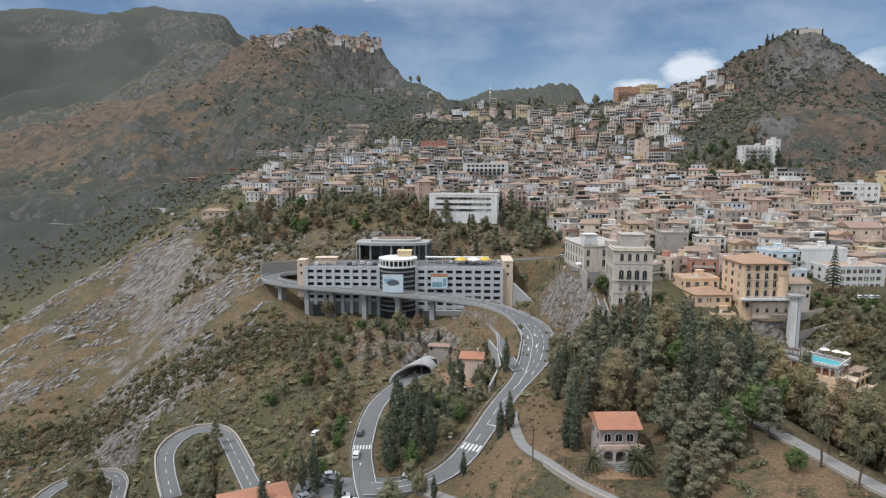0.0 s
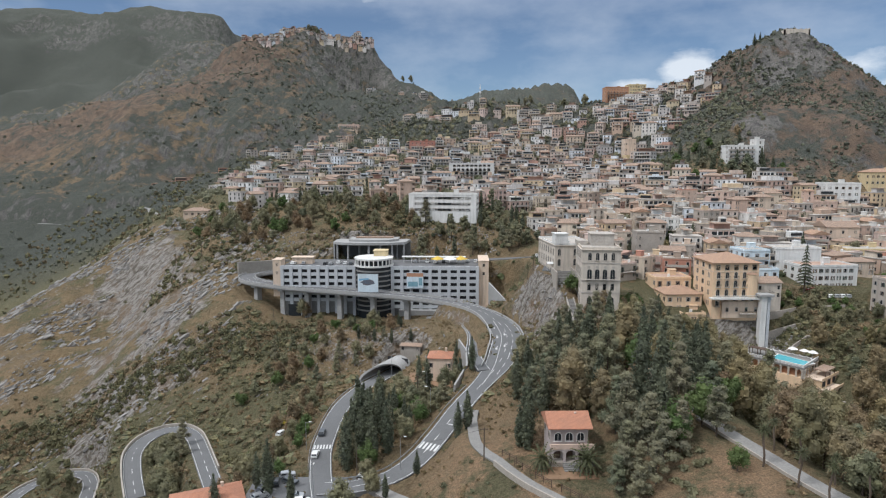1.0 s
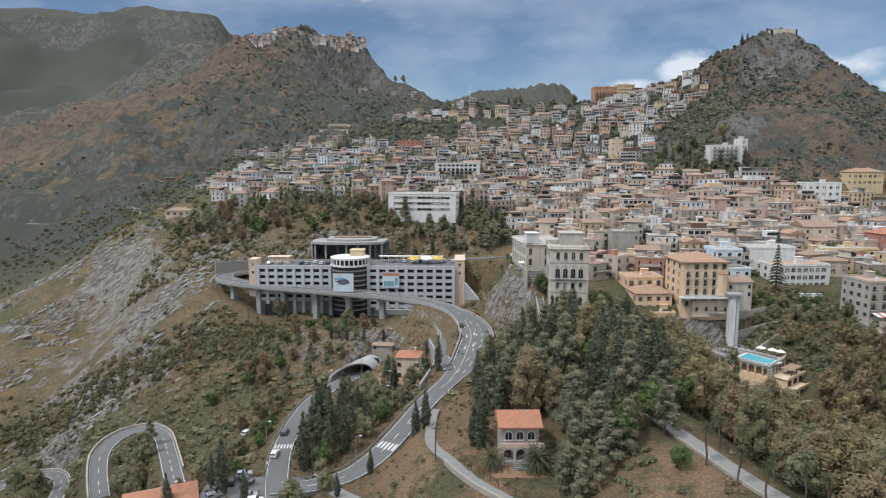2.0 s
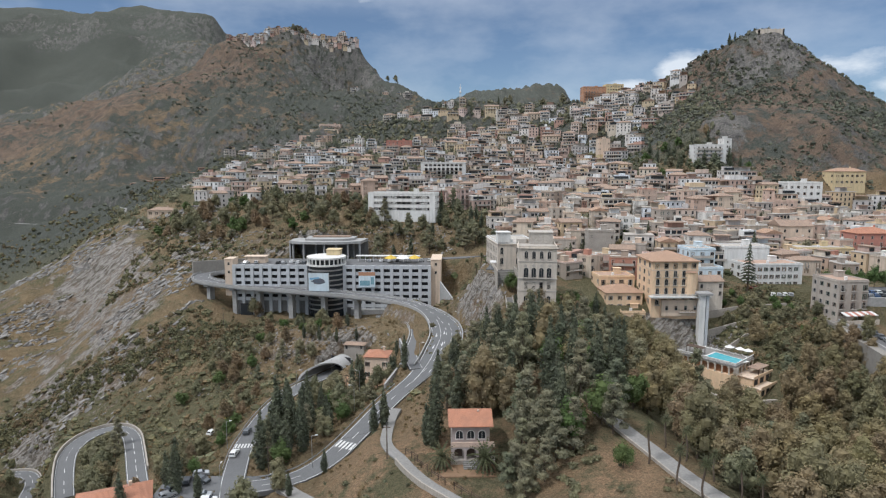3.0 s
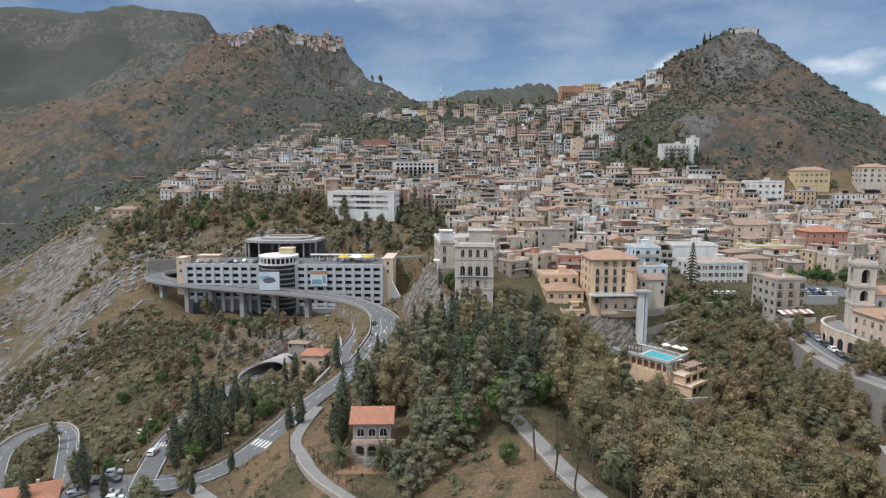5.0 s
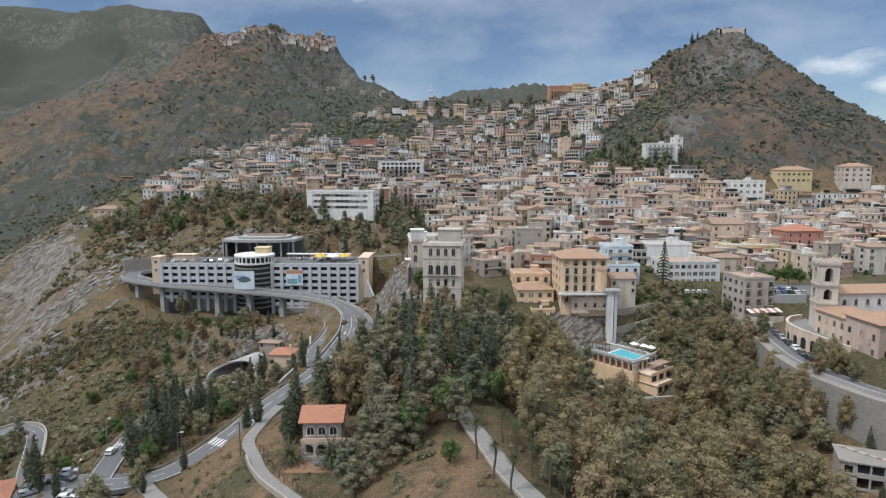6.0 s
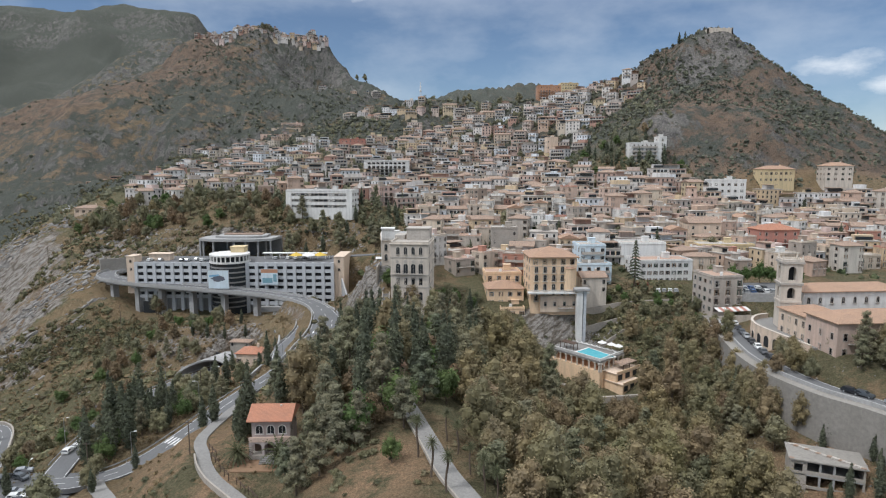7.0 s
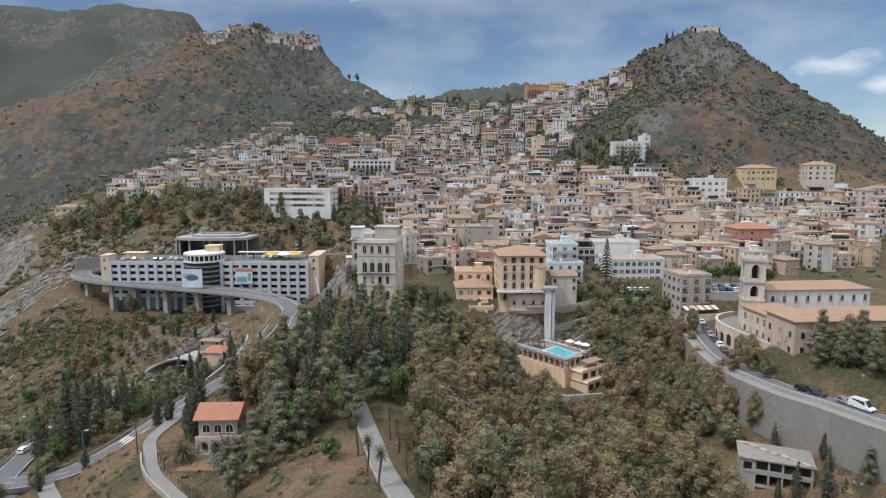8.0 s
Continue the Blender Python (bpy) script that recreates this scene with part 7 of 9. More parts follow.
# small joined houses that close the gaps of the old town, and the villas up the slope behind the terraces
fill([(76, 272), (130, 276), (232, 270), (300, 296), (330, 335), (400, 385), (400, 410), (300, 412), (215, 400), (150, 395), (90, 395), (64, 350)], 8.6, 21, 1500, far=True)
fill([(30, 385), (90, 395), (190, 400), (250, 405), (250, 425), (195, 450), (165, 520), (60, 520), (20, 470)], 9.4, 22, 900, far=True)
fill([(-150, 470), (-60, 420), (20, 440), (30, 540), (-60, 600), (-150, 640), (-215, 690), (-215, 600)], 14.5, 23, 420, far=True)
fill([(-215, 690), (-130, 640), (-60, 690), (-90, 780), (-140, 845), (-200, 860), (-230, 790)], 17, 24, 170, far=True)
fill([(230, 640), (275, 628), (300, 640), (275, 700), (235, 715), (205, 712)], 11.5, 25, 260, far=True)
# the hill village on its crag, and cottages under it
fill([(-358, 1198), (-300, 1190), (-222, 1190), (-205, 1198), (-135, 1199), (-117, 1206), (-150, 1216), (-220, 1218), (-300, 1218), (-352, 1214)], 6.6, 9, 1500, far=True, small=0.72)
fill([(-112, 1112), (-20, 1112), (-20, 1124), (-112, 1124)], 18, 10, 60, far=True)
for name, shape, mat, label in (("far_houses", FAR_WALL, M_FAR_HOUSE, "pastel rendered houses far up the hillside"), ("far_flat_roofs", FAR_ROOF, M_FLATROOF, "pale flat roofs and balconies of the far houses"),
                                ("far_tile_roofs", FAR_TILE, M_OLDTILE, "clay tile roofs of the far houses"), ("far_windows", FAR_WINDOW_SHADE, M_GLASS, "dark windows and painted balcony shade of the far houses")):
    tagged(new(name, shape.mesh(name, mat)), label, "houses", kind="stuff")
for e, w, d in STOCK:
    if e.name not in used:
        e.matrix_basis = pose(95, 300 + len(used), gz(95, 300), 0, 0, 0)

# ---- plants ----
def leaf_mesh(name, lobes, count, size, seed, mats, trunk=None, flat=0.0, core=0.72):
    """A crown: many small leaf sprays spread over rounded lobes (x, y, z, rx, ry, rz), over a shaded core."""
    r = np.random.default_rng(seed)
    lobes = np.array(lobes, float)
    share = lobes[:, 3] * lobes[:, 4] + lobes[:, 3] * lobes[:, 5]
    pick = r.choice(len(lobes), count, p=share / share.sum())
    d = r.normal(size=(count, 3))
    d /= np.linalg.norm(d, axis=1)[:, None]
    depth = 0.80 + 0.45 * r.random(count) ** 1.6
    c = lobes[pick, :3] + d * lobes[pick, 3:] * depth[:, None]
    nrm = d + r.normal(size=(count, 3)) * 0.45 + np.array([0, 0, 0.3 + flat])
    nrm /= np.linalg.norm(nrm, axis=1)[:, None]
    t = np.cross(nrm, r.normal(size=(count, 3)))
    t /= np.linalg.norm(t, axis=1)[:, None]
    b = np.cross(nrm, t)
    s = size * (0.55 + 0.9 * r.random(count) ** 1.5)[:, None]
    v = np.stack([c - t * s * 0.5 - b * s * 0.3, c + t * s * 0.5 - b * s * 0.3, c + b * s * 0.7 - nrm * s * 0.2], 1).reshape(-1, 3)
    f = np.arange(count * 3).reshape(-1, 3)
    sh = Shape()
    sh.v, sh.f, sh.m = [tuple(p) for p in v], [tuple(q) for q in f], [0] * count
    for x, y, z, rx, ry, rz in lobes:
        nu, nv = 6, 3
        k = len(sh.v)
        jit = 0.85 + 0.3 * r.random((nv + 1, nu))
        for i in range(nv + 1):
            for j in range(nu):
                a, e = 2 * math.pi * j / nu, math.pi * (i / nv - 0.5)
                q = core * jit[i, j]
                sh.v.append((x + rx * q * math.cos(a) * math.cos(e), y + ry * q * math.sin(a) * math.cos(e), z + rz * q * math.sin(e)))
        for i in range(nv):
            for j in range(nu):
                sh.f.append((k + i * nu + j, k + i * nu + (j + 1) % nu, k + (i + 1) * nu + (j + 1) % nu, k + (i + 1) * nu + j))
                sh.m.append(0)
    return sh.mesh(name, mats)


def trunk_mesh(h, r0, limbs, seed, lean=0.6):
    """A tapered trunk with limbs reaching to the given points."""
    r = random.Random(seed)
    s = Shape()
    bend = [Vector((r.uniform(-lean, lean) * i / 4, r.uniform(-lean, lean) * i / 4, h * i / 4 - (0.6 if i == 0 else 0))) for i in range(5)]
    for i in range(4):
        s.beam(bend[i], bend[i + 1], r0 * (1 - 0.2 * i), r0 * (1 - 0.2 * (i + 1)), 6)
    for q in limbs:
        a = bend[r.choice((2, 3, 4))]
        s.beam(a, q, r0 * 0.36, r0 * 0.1, 4)
    return s.mesh("trunk", M_BARK)


def make_tree(name, label, category, lobes, count, size, seed, leaf, trunk_h, r0, group, lean=0.5, flat=0.0):
    e = thing(name, label, category, Matrix.Translation((0, 0, -500)), group)
    part("trunk", trunk_mesh(trunk_h, r0, [l[:3] for l in lobes[: 7]], seed, lean), (), e)
    part("crown", leaf_mesh("crown", lobes, count, size, seed, leaf, flat=flat), (), e)
    return e


def lobes_broad(seed, h, spread, n, low=0.35):
    r = random.Random(seed)
    out = []
    for i in range(n):
        k = (i + 0.5) / n
        z = h * (low + (0.92 - low) * k)
        wide = spread * math.sin(math.pi * min(0.95, 0.25 + 0.72 * k)) ** 0.7
        a = i * 2.4 + r.uniform(-0.4, 0.4)
        q = wide * r.uniform(0.3, 0.75)
        s = spread * r.uniform(0.26, 0.50)
        out.append((q * math.cos(a), q * math.sin(a), z * r.uniform(0.93, 1.06), s, s * r.uniform(0.85, 1.15), s * r.uniform(0.8, 1.35)))
    return out


def lobes_cypress(h, rad, seed):
    r = random.Random(seed)
    return [(r.uniform(-0.15, 0.15), r.uniform(-0.15, 0.15), h * (0.1 + 0.86 * i / 7), max(0.25, rad * q * r.uniform(0.9, 1.1)), max(0.25, rad * q), h * 0.1) for i, q in enumerate((0.62, 0.9, 1.0, 1.0, 0.88, 0.7, 0.46, 0.22))]


def lobes_pine(h, spread, seed):
    r = random.Random(seed)
    out = []
    for i in range(17):
        k = i / 16
        a = i * 2.4
        q = spread * (1.0 - 0.8 * k) * r.uniform(0.35, 0.9)
        s = spread * (0.44 - 0.18 * k) * r.uniform(0.75, 1.2)
        out.append((q * math.cos(a), q * math.sin(a), h * (0.26 + 0.7 * k) + r.uniform(-0.4, 0.4), s, s, s * r.uniform(0.55, 0.85)))
    return out


OLIVE = [make_tree("eucalyptus", "tall olive-brown broadleaf tree with an open crown", "tree", lobes_broad(i, h, sp, n, 0.22), 2900, 0.46, i, M_LEAF_OLIVE, h * 0.62, 0.32, "trees of the wood") for i, (h, sp, n) in enumerate(((16, 4.6, 19), (18.5, 4.4, 22), (14, 4.4, 17), (17, 5.0, 22)))]
GREY = [make_tree("broadleaf_tree", "grey-green broadleaf tree with a rounded crown", "tree", lobes_broad(20 + i, h, sp, 13), 1900, 0.48, 20 + i, M_LEAF_GREY, h * 0.5, 0.25, "trees of the wood") for i, (h, sp) in enumerate(((9, 3.8), (11, 4.2)))]
CYPRESS = [make_tree("cypress", "slender dark green cypress", "tree", lobes_cypress(h, rd, 30 + i), 1300, 0.5, 30 + i, M_LEAF_CYPRESS, h * 0.5, 0.2, "cypresses", 0.1) for i, (h, rd) in enumerate(((13, 1.6), (16, 2.0), (11, 1.3)))]
PINE = [make_tree("pine", "dark green pine with layered boughs", "tree", lobes_pine(h, sp, 40 + i), 2700, 0.45, 40 + i, M_LEAF_PINE, h * 0.9, 0.3, "pines", 0.4, 0.3) for i, (h, sp) in enumerate(((16, 4.2), (19, 4.6), (13.5, 4.0)))]
GREEN = [make_tree("round_tree", "small fresh green round-crowned tree", "tree", lobes_broad(50 + i, h, sp, 10, 0.45), 1500, 0.42, 50 + i, M_LEAF_GREEN, h * 0.5, 0.18, "garden trees") for i, (h, sp) in enumerate(((5.5, 2.6), (7, 3.2)))]
TOWNTREE = [make_tree("town_tree", "dark leafy tree between the houses", "tree", lobes_broad(60 + i, h, sp, 8, 0.3), 620, 0.75, 60 + i, m, h * 0.5, 0.22, "trees in the town") for i, (h, sp, m) in enumerate(((7, 3.2, M_LEAF_PINE), (8.5, 3.6, M_LEAF_GREEN), (6.5, 3.4, M_LEAF_OLIVE), (9, 3.4, M_LEAF_PINE)))]
TOWNCYP = [make_tree("town_cypress", "dark cypress between the houses", "tree", lobes_cypress(h, rd, 70 + i), 480, 0.65, 70 + i, M_LEAF_CYPRESS, h * 0.4, 0.2, "cypresses in the town", 0.1) for i, (h, rd) in enumerate(((11, 1.5), (14, 1.9)))]
RUSTY = [make_tree("russet_bush_tree", "russet-brown tree with drying leaves", "tree", lobes_broad(80, 8, 3.4, 10), 1700, 0.5, 80, M_LEAF_RUST, 4, 0.2, "russet trees")]


def make_palm(label, h, frond, seed, group):
    r = random.Random(seed)
    e = thing("palm", label, "palm tree", Matrix.Translation((0, 0, -500)), group)
    s = Shape()
    pts = [Vector((0.25 * math.sin(i * 0.9), 0.2 * math.cos(i), h * i / 6 - (0.5 if i == 0 else 0))) for i in range(7)]
    for a, b in zip(pts, pts[1:]):
        s.beam(a, b, 0.24 if h > 4 else 0.42, 0.21 if h > 4 else 0.4, 8)
    part("trunk", s, M_BARK, e)
    c = Shape()
    for i in range(52):
        a, up = i * 2.4, 1.25 - 2.1 * (i / 52)
        side = Vector((-math.sin(a), math.cos(a), 0))
        prev = pts[-1]
        dirn = Vector((math.cos(a) * math.cos(up), math.sin(a) * math.cos(up), math.sin(up)))
        for k in range(7):
            nxt = prev + dirn * frond / 7
            dirn = (dirn + Vector((0, 0, -0.17))).normalized()
            w = frond * 0.115 * (1 - (k / 7.5) ** 2)
            for sgn in (-1, 1):
                tip = (prev + nxt) / 2 + side * sgn * w + dirn * w * 0.6 + Vector((0, 0, -w * 0.35))
                c.add([tuple(prev), tuple(nxt), tuple(tip)], [(0, 1, 2) if sgn > 0 else (1, 0, 2)])
            prev = nxt
    part("crown", c, M_PALM, e)
    return e


PALM_SHORT = make_palm("stout palm with a full head of drooping fronds", 2.6, 3.4, 3, "palms")
PALM_TALL = make_palm("tall slim palm with a small head of fronds", 8.5, 2.0, 5, "palms")


def araucaria():
    e = thing("araucaria", "tall tiered dark araucaria tree", "tree", pose(157.5, 247, 49.5))
    s = Shape().beam((0, 0, -0.5), (0, 0, 20), 0.4, 0.06, 8)
    part("trunk", s, M_BARK, e)
    c, r = Shape(), random.Random(9)
    for t in range(13):
        z, ln = 4.0 + t * 1.25, 3.9 * (1 - t / 14.5)
        for k in range(7):
            a = k * 2 * math.pi / 7 + t * 0.4
            d = Vector((math.cos(a), math.sin(a), 0))
            sd = Vector((-d.y, d.x, 0))
            b = Vector((0, 0, z))
            for q in range(5):
                p0, p1 = b + d * ln * q / 5 + Vector((0, 0, -0.04 * q * q)), b + d * ln * (q + 1) / 5 + Vector((0, 0, -0.04 * (q + 1) ** 2))
                wd = 0.42 * (1 - q / 7)
                c.add([tuple(p0 - sd * wd), tuple(p1 - sd * wd * 0.8), tuple(p1 + sd * wd * 0.8), tuple(p0 + sd * wd)], [(0, 1, 2, 3)])
                c.add([tuple(p0 + Vector((0, 0, -wd))), tuple(p1 + Vector((0, 0, -wd * 0.8))), tuple(p1 + Vector((0, 0, wd * 0.6))), tuple(p0 + Vector((0, 0, wd * 0.7)))], [(0, 1, 2, 3)])
    part("crown", c, M_LEAF_CYPRESS, e)


araucaria()
first = set()
FAR_TREES = [[], []]


def plant(stock, x, y, scale=1.0, z=None, turn=None, seed=0, sink=0.3):
    r = random.Random(int(x * 13 + y * 7 + seed))
    e = stock[r.randrange(len(stock))] if isinstance(stock, list) else stock
    z = gz(x, y) if z is None else z
    s = scale * r.uniform(0.86, 1.14)
    m = pose(x, y, z - sink, 0, 0, r.uniform(0, 360) if turn is None else turn) @ Matrix.Diagonal((s, s, s * r.uniform(0.94, 1.08), 1))
    if e.name not in first:
        first.add(e.name)
        e.matrix_basis = m
        return e
    c = copy_thing(e, m)
    c.matrix_basis = m
    return c


ALL_LINES = [line for line, width in ROADS] + [VIADUCT]
BUILT = [(o.matrix_basis.translation.x, o.matrix_basis.translation.y) for o in bpy.data.objects if o.parent is None and o.get("category") in ("house", "hotel", "villa", "convent", "palazzo", "ruin", "building", "tower house")] + [q for q in placed if q[1] > 405]


def within(poly, x, y):
    c = False
    for (x0, y0), (x1, y1) in zip(poly, poly[1:] + poly[:1]):
        if (y0 > y) != (y1 > y) and x < (x1 - x0) * (y - y0) / (y1 - y0) + x0:
            c = not c
    return c


def scatter(poly, gap, tries, seed, roadgap=5.0, housegap=7.0, holes=()):
    """Places inside a plan outline, clear of roads and houses."""
    r = random.Random(seed)
    xs, ys = [p[0] for p in poly], [p[1] for p in poly]
    out = []
    lines = [q for line in ALL_LINES for q in line[::2]]
    for _ in range(tries):
        x, y = r.uniform(min(xs), max(xs)), r.uniform(min(ys), max(ys))
        if not within(poly, x, y) or any(within(h, x, y) for h in holes):
            continue
        if any((x - a) ** 2 + (y - b) ** 2 < gap * gap for a, b in out):
            continue
        if any((x - q.x) ** 2 + (y - q.y) ** 2 < roadgap * roadgap for q in lines):
            continue
        if any((x - a) ** 2 + (y - b) ** 2 < housegap * housegap for a, b in BUILT):
            continue
        out.append((x, y))
    return out


POOL_HOLE = [(109, 214), (113, 180), (138, 178), (148, 196), (148, 212), (136, 232), (108, 232)]
RUIN_HOLE = [(147, 113), (174, 104), (190, 108), (182, 128), (174, 144), (149, 143)]
DIRT_HOLE = [(54, 96), (76, 96), (74, 122), (58, 122)]
STAIR_HOLE = [(55.5, 200), (63, 200), (61.5, 228), (56, 228)]
VILLA_HOLE = [(22, 106), (45, 106), (51, 124), (51, 142), (22, 142)]
WOOD = [(86, 84), (150, 80), (200, 84), (192, 120), (176, 140), (171, 172), (169, 205), (160, 218), (150, 222), (112, 224), (96, 214), (88, 190), (84, 150)]
for i, (x, y) in enumerate(scatter(WOOD, 5.6, 1500, 1, 5.0, 8, (POOL_HOLE, RUIN_HOLE))):
    stock = GREY if i % 7 == 5 else PINE if i % 9 == 3 else RUSTY if i % 17 == 6 else OLIVE
    plant(stock, x, y, ((1.25 if stock is RUSTY else 0.9) if y < 205 else 0.6) * (0.72 if x > 148 and y > 145 else 1.0))
DARKWOOD = [(48, 126), (60, 123), (72, 126), (84, 150), (90, 190), (96, 214), (84, 226), (60, 224), (46, 205), (42, 180), (42, 140)]
for i, (x, y) in enumerate(scatter(DARKWOOD, 4.8, 900, 2, 4.0, 7.0, (VILLA_HOLE, DIRT_HOLE, STAIR_HOLE))):
    stock = (PINE, CYPRESS, GREEN, PINE, CYPRESS, GREY, CYPRESS, OLIVE, RUSTY, PINE)[i % 10]
    plant(stock, x, y, (1.2 if stock is CYPRESS else 1.3 if stock is GREEN else 0.9) if y < 195 else 0.75)
# trees at the foot of the town road's wall and on the cliff beside the main road
for i, (x, y) in enumerate(scatter([(160, 152), (172.5, 152), (173, 170), (172, 205), (166, 214), (160, 190)], 4.4, 500, 12, 3.2, 5, (RUIN_HOLE,))):
    plant((OLIVE, GREY, OLIVE)[i % 3], x, y, 0.55)
for i, q in enumerate(TOWN_ROAD[22:52]):
    plant((GREY, PINE, OLIVE, CYPRESS)[i % 4], q.x - 8.6 - 2.2 * (i % 3), q.y - 2.5 + (i % 2), (0.75, 0.5, 0.5, 0.6)[i % 4]) if q.y > 153 else None
for i, (x, y) in enumerate(scatter([(34, 150), (46, 152), (50, 190), (54, 206), (46, 206), (38, 190), (32, 170)], 4.0, 260, 13, 4.6, 5)):
    plant((CYPRESS, GREY, RUSTY, PINE, CYPRESS)[i % 5], x, y, 0.72 if i % 5 == 3 else 0.9)
for x, y, k in ((56, 120.5, 0.95), (60, 122, 0.9), (53, 115.5, 0.85), (49, 113, 0.7), (49.5, 124, 0.85), (47.5, 119, 0.8), (54, 127, 1.0), (31, 139, 0.85), (29.5, 141, 0.9), (31.5, 143, 0.95), (46, 117.5, 0.75), (51, 119, 0.75)):
    plant(PINE if x > 45 else CYPRESS, x, y, k * 0.8 if x > 45 else k)
for x, y, k in ((-14, 154.4, 0.9), (-10.5, 158.4, 1.0), (-7.2, 154, 0.85), (-3.6, 155.4, 0.8), (-6.3, 169.6, 1.0), (-10.4, 171, 1.05), (-14.8, 185.9, 0.75), (-12, 164, 1.1), (-8.5, 163, 0.95), (-15, 172, 0.8), (-12.5, 178, 0.9),
                (15.2, 157, 0.62), (17.8, 158, 0.85), (6, 204, 0.95), (3.5, 201, 0.9), (15.8, 209, 0.95), (17.2, 205, 0.8), (-31.5, 143.6, 0.95), (-35, 146, 0.75), (-25.3, 140.5, 0.7), (4.9, 141.2, 0.5), (-2.1, 134.8, 0.55), (21, 200, 0.8),
                (2.6, 221, 0.7), (6, 227, 0.5), (16.5, 228, 0.45), (160.5, 124.2, 0.5), (163.5, 122.6, 0.55), (168.8, 121, 0.7), (171.2, 118.6, 0.6), (-43, 139, 0.6)):
    plant(CYPRESS, x, y, k * (1.3 if -20 < x < 12 and 150 < y < 190 else 1.0))
for x, y in ((-32, 255.1), (-23.7, 253.2), (-16.9, 250.9), (-9.8, 250.7), (-6.6, 262.5), (-1.9, 252.8), (-17, 270), (-8, 268), (-28, 272)):
    plant(CYPRESS[2], x, y, 0.55)
for x, y, k in ((0.5, 163, 0.7), (2, 185, 0.9), (-3, 192, 1.0), (3.5, 176, 0.6), (-1, 200, 0.8), (-4, 210, 0.7), (12, 200, 0.7), (16, 205, 0.6), (-8, 148, 0.55), (-5.5, 139.5, 0.6), (-12, 133, 0.75), (-9, 128, 0.7),
                (-86, 207, 0.95), (-81, 200, 1.0), (-86, 214, 0.75), (-78, 192, 0.9), (-91, 209, 0.75), (-75, 184, 0.8), (-141.4, 226, 0.8), (-136, 232, 0.6), (-146, 232, 0.7), (-100, 186, 0.8), (-56, 293, 0.8), (-46, 284, 0.6), (-20, 276, 0.65),
                (38.9, 211.7, 0.6), (36, 190, 0.7), (33, 178, 0.7), (40, 172, 0.8), (36, 160, 0.6)):
    plant(GREY, x, y, k)
for x, y, k in ((-36.5, 209.2, 0.8), (-38.7, 200, 0.8), (-33, 215, 0.7), (-54, 293, 0.9), (-37, 190, 0.7), (83, 222, 0.7), (66, 205, 0.8)):
    plant(RUSTY, x, y, k)
for i, (x, y) in enumerate(scatter([(-17, 150), (-3, 153), (6, 168), (12, 182), (8, 196), (-2, 206), (-10, 205), (-17, 190), (-18, 168)], 3.9, 300, 14, 5.0, 4)):
    plant((PINE, GREY, GREEN, CYPRESS, GREY)[i % 5], x, y, (0.5, 0.62, 0.8, 0.75, 0.55)[i % 5])
for i, (x, y) in enumerate(scatter([(-29, 152), (-29, 195), (-36, 212), (-50, 205), (-60, 175), (-46, 150)], 5.2, 160, 15, 5.5, 5)):
    plant((GREY, GREEN, RUSTY)[i % 3], x, y, 0.62)
plant(GREEN, 67.5, 112.5, 0.75)
# trees on the bank below the viaduct and inside the hairpins
for i, (x, y) in enumerate(scatter([(-68, 230), (-42, 232), (-18, 238), (-8, 258), (-20, 274), (-44, 272), (-60, 258)], 5.4, 200, 16, 5.0, 5)):
    plant((GREY, GREEN, PINE, RUSTY, GREY)[i % 5], x, y, (0.62, 0.9, 0.45, 0.75, 0.5)[i % 5])
for i, (x, y) in enumerate(scatter([(-88, 190), (-76, 186), (-74, 200), (-77, 214), (-86, 216)], 4.4, 90, 17, 4.6, 4)):
    plant((PINE, GREY, OLIVE)[i % 3], x, y, (0.6, 0.95, 0.6)[i % 3])
for x, y, k in ((73, 222, 1.1), (78, 225, 1.2), (70, 227, 1.0), (84, 228, 1.2), (90, 226, 1.0), (64, 226, 1.0), (60, 229, 0.9)):
    plant(GREEN, x, y, k)
for x, y in ((32.8, 129.4), (42.6, 127.8)):
    plant(PALM_SHORT, x, y, 1.35)
for x, y in ((72.3, 112.8), (75.1, 105.3), (80, 113.9), (77.6, 100.5), (81.9, 106.2), (83.9, 100), (85.8, 96.9), (78, 119.7)):
    plant(PALM_TALL, x, y, 0.8)
for x, y, k in ((57, 262, 0.8), (51, 268, 0.7), (49, 271, 0.75), (54, 205, 1.0), (62, 200, 1.0), (92, 232, 1.0), (36, 250, 0.5)):
    plant(PALM_TALL if y > 240 else PALM_SHORT, x, y, k)
# town and garden trees
for i, (x, y) in enumerate(scatter([(0, 325), (30, 326), (52, 318), (58, 345), (50, 385), (-5, 356)], 6.0, 260, 5, 4.5, 9)):
    plant((CYPRESS, PINE, GREY)[i % 3], x, y, 0.8)
for i, (x, y) in enumerate(scatter([(-150, 385), (-100, 350), (-45, 345), (-5, 352), (-10, 382), (-60, 388), (-100, 398), (-140, 415)], 6.5, 330, 6, 4, 8)):
    plant((TOWNTREE, GREY, TOWNTREE, RUSTY)[i % 4], x, y, 0.95)
for i, (x, y) in enumerate(scatter([(165, 420), (235, 412), (262, 440), (250, 500), (200, 505), (180, 490), (160, 450)], 7.0, 380, 7, 4, 10)):
    plant((TOWNCYP, TOWNTREE, TOWNTREE)[i % 3], x, y, 1.0)
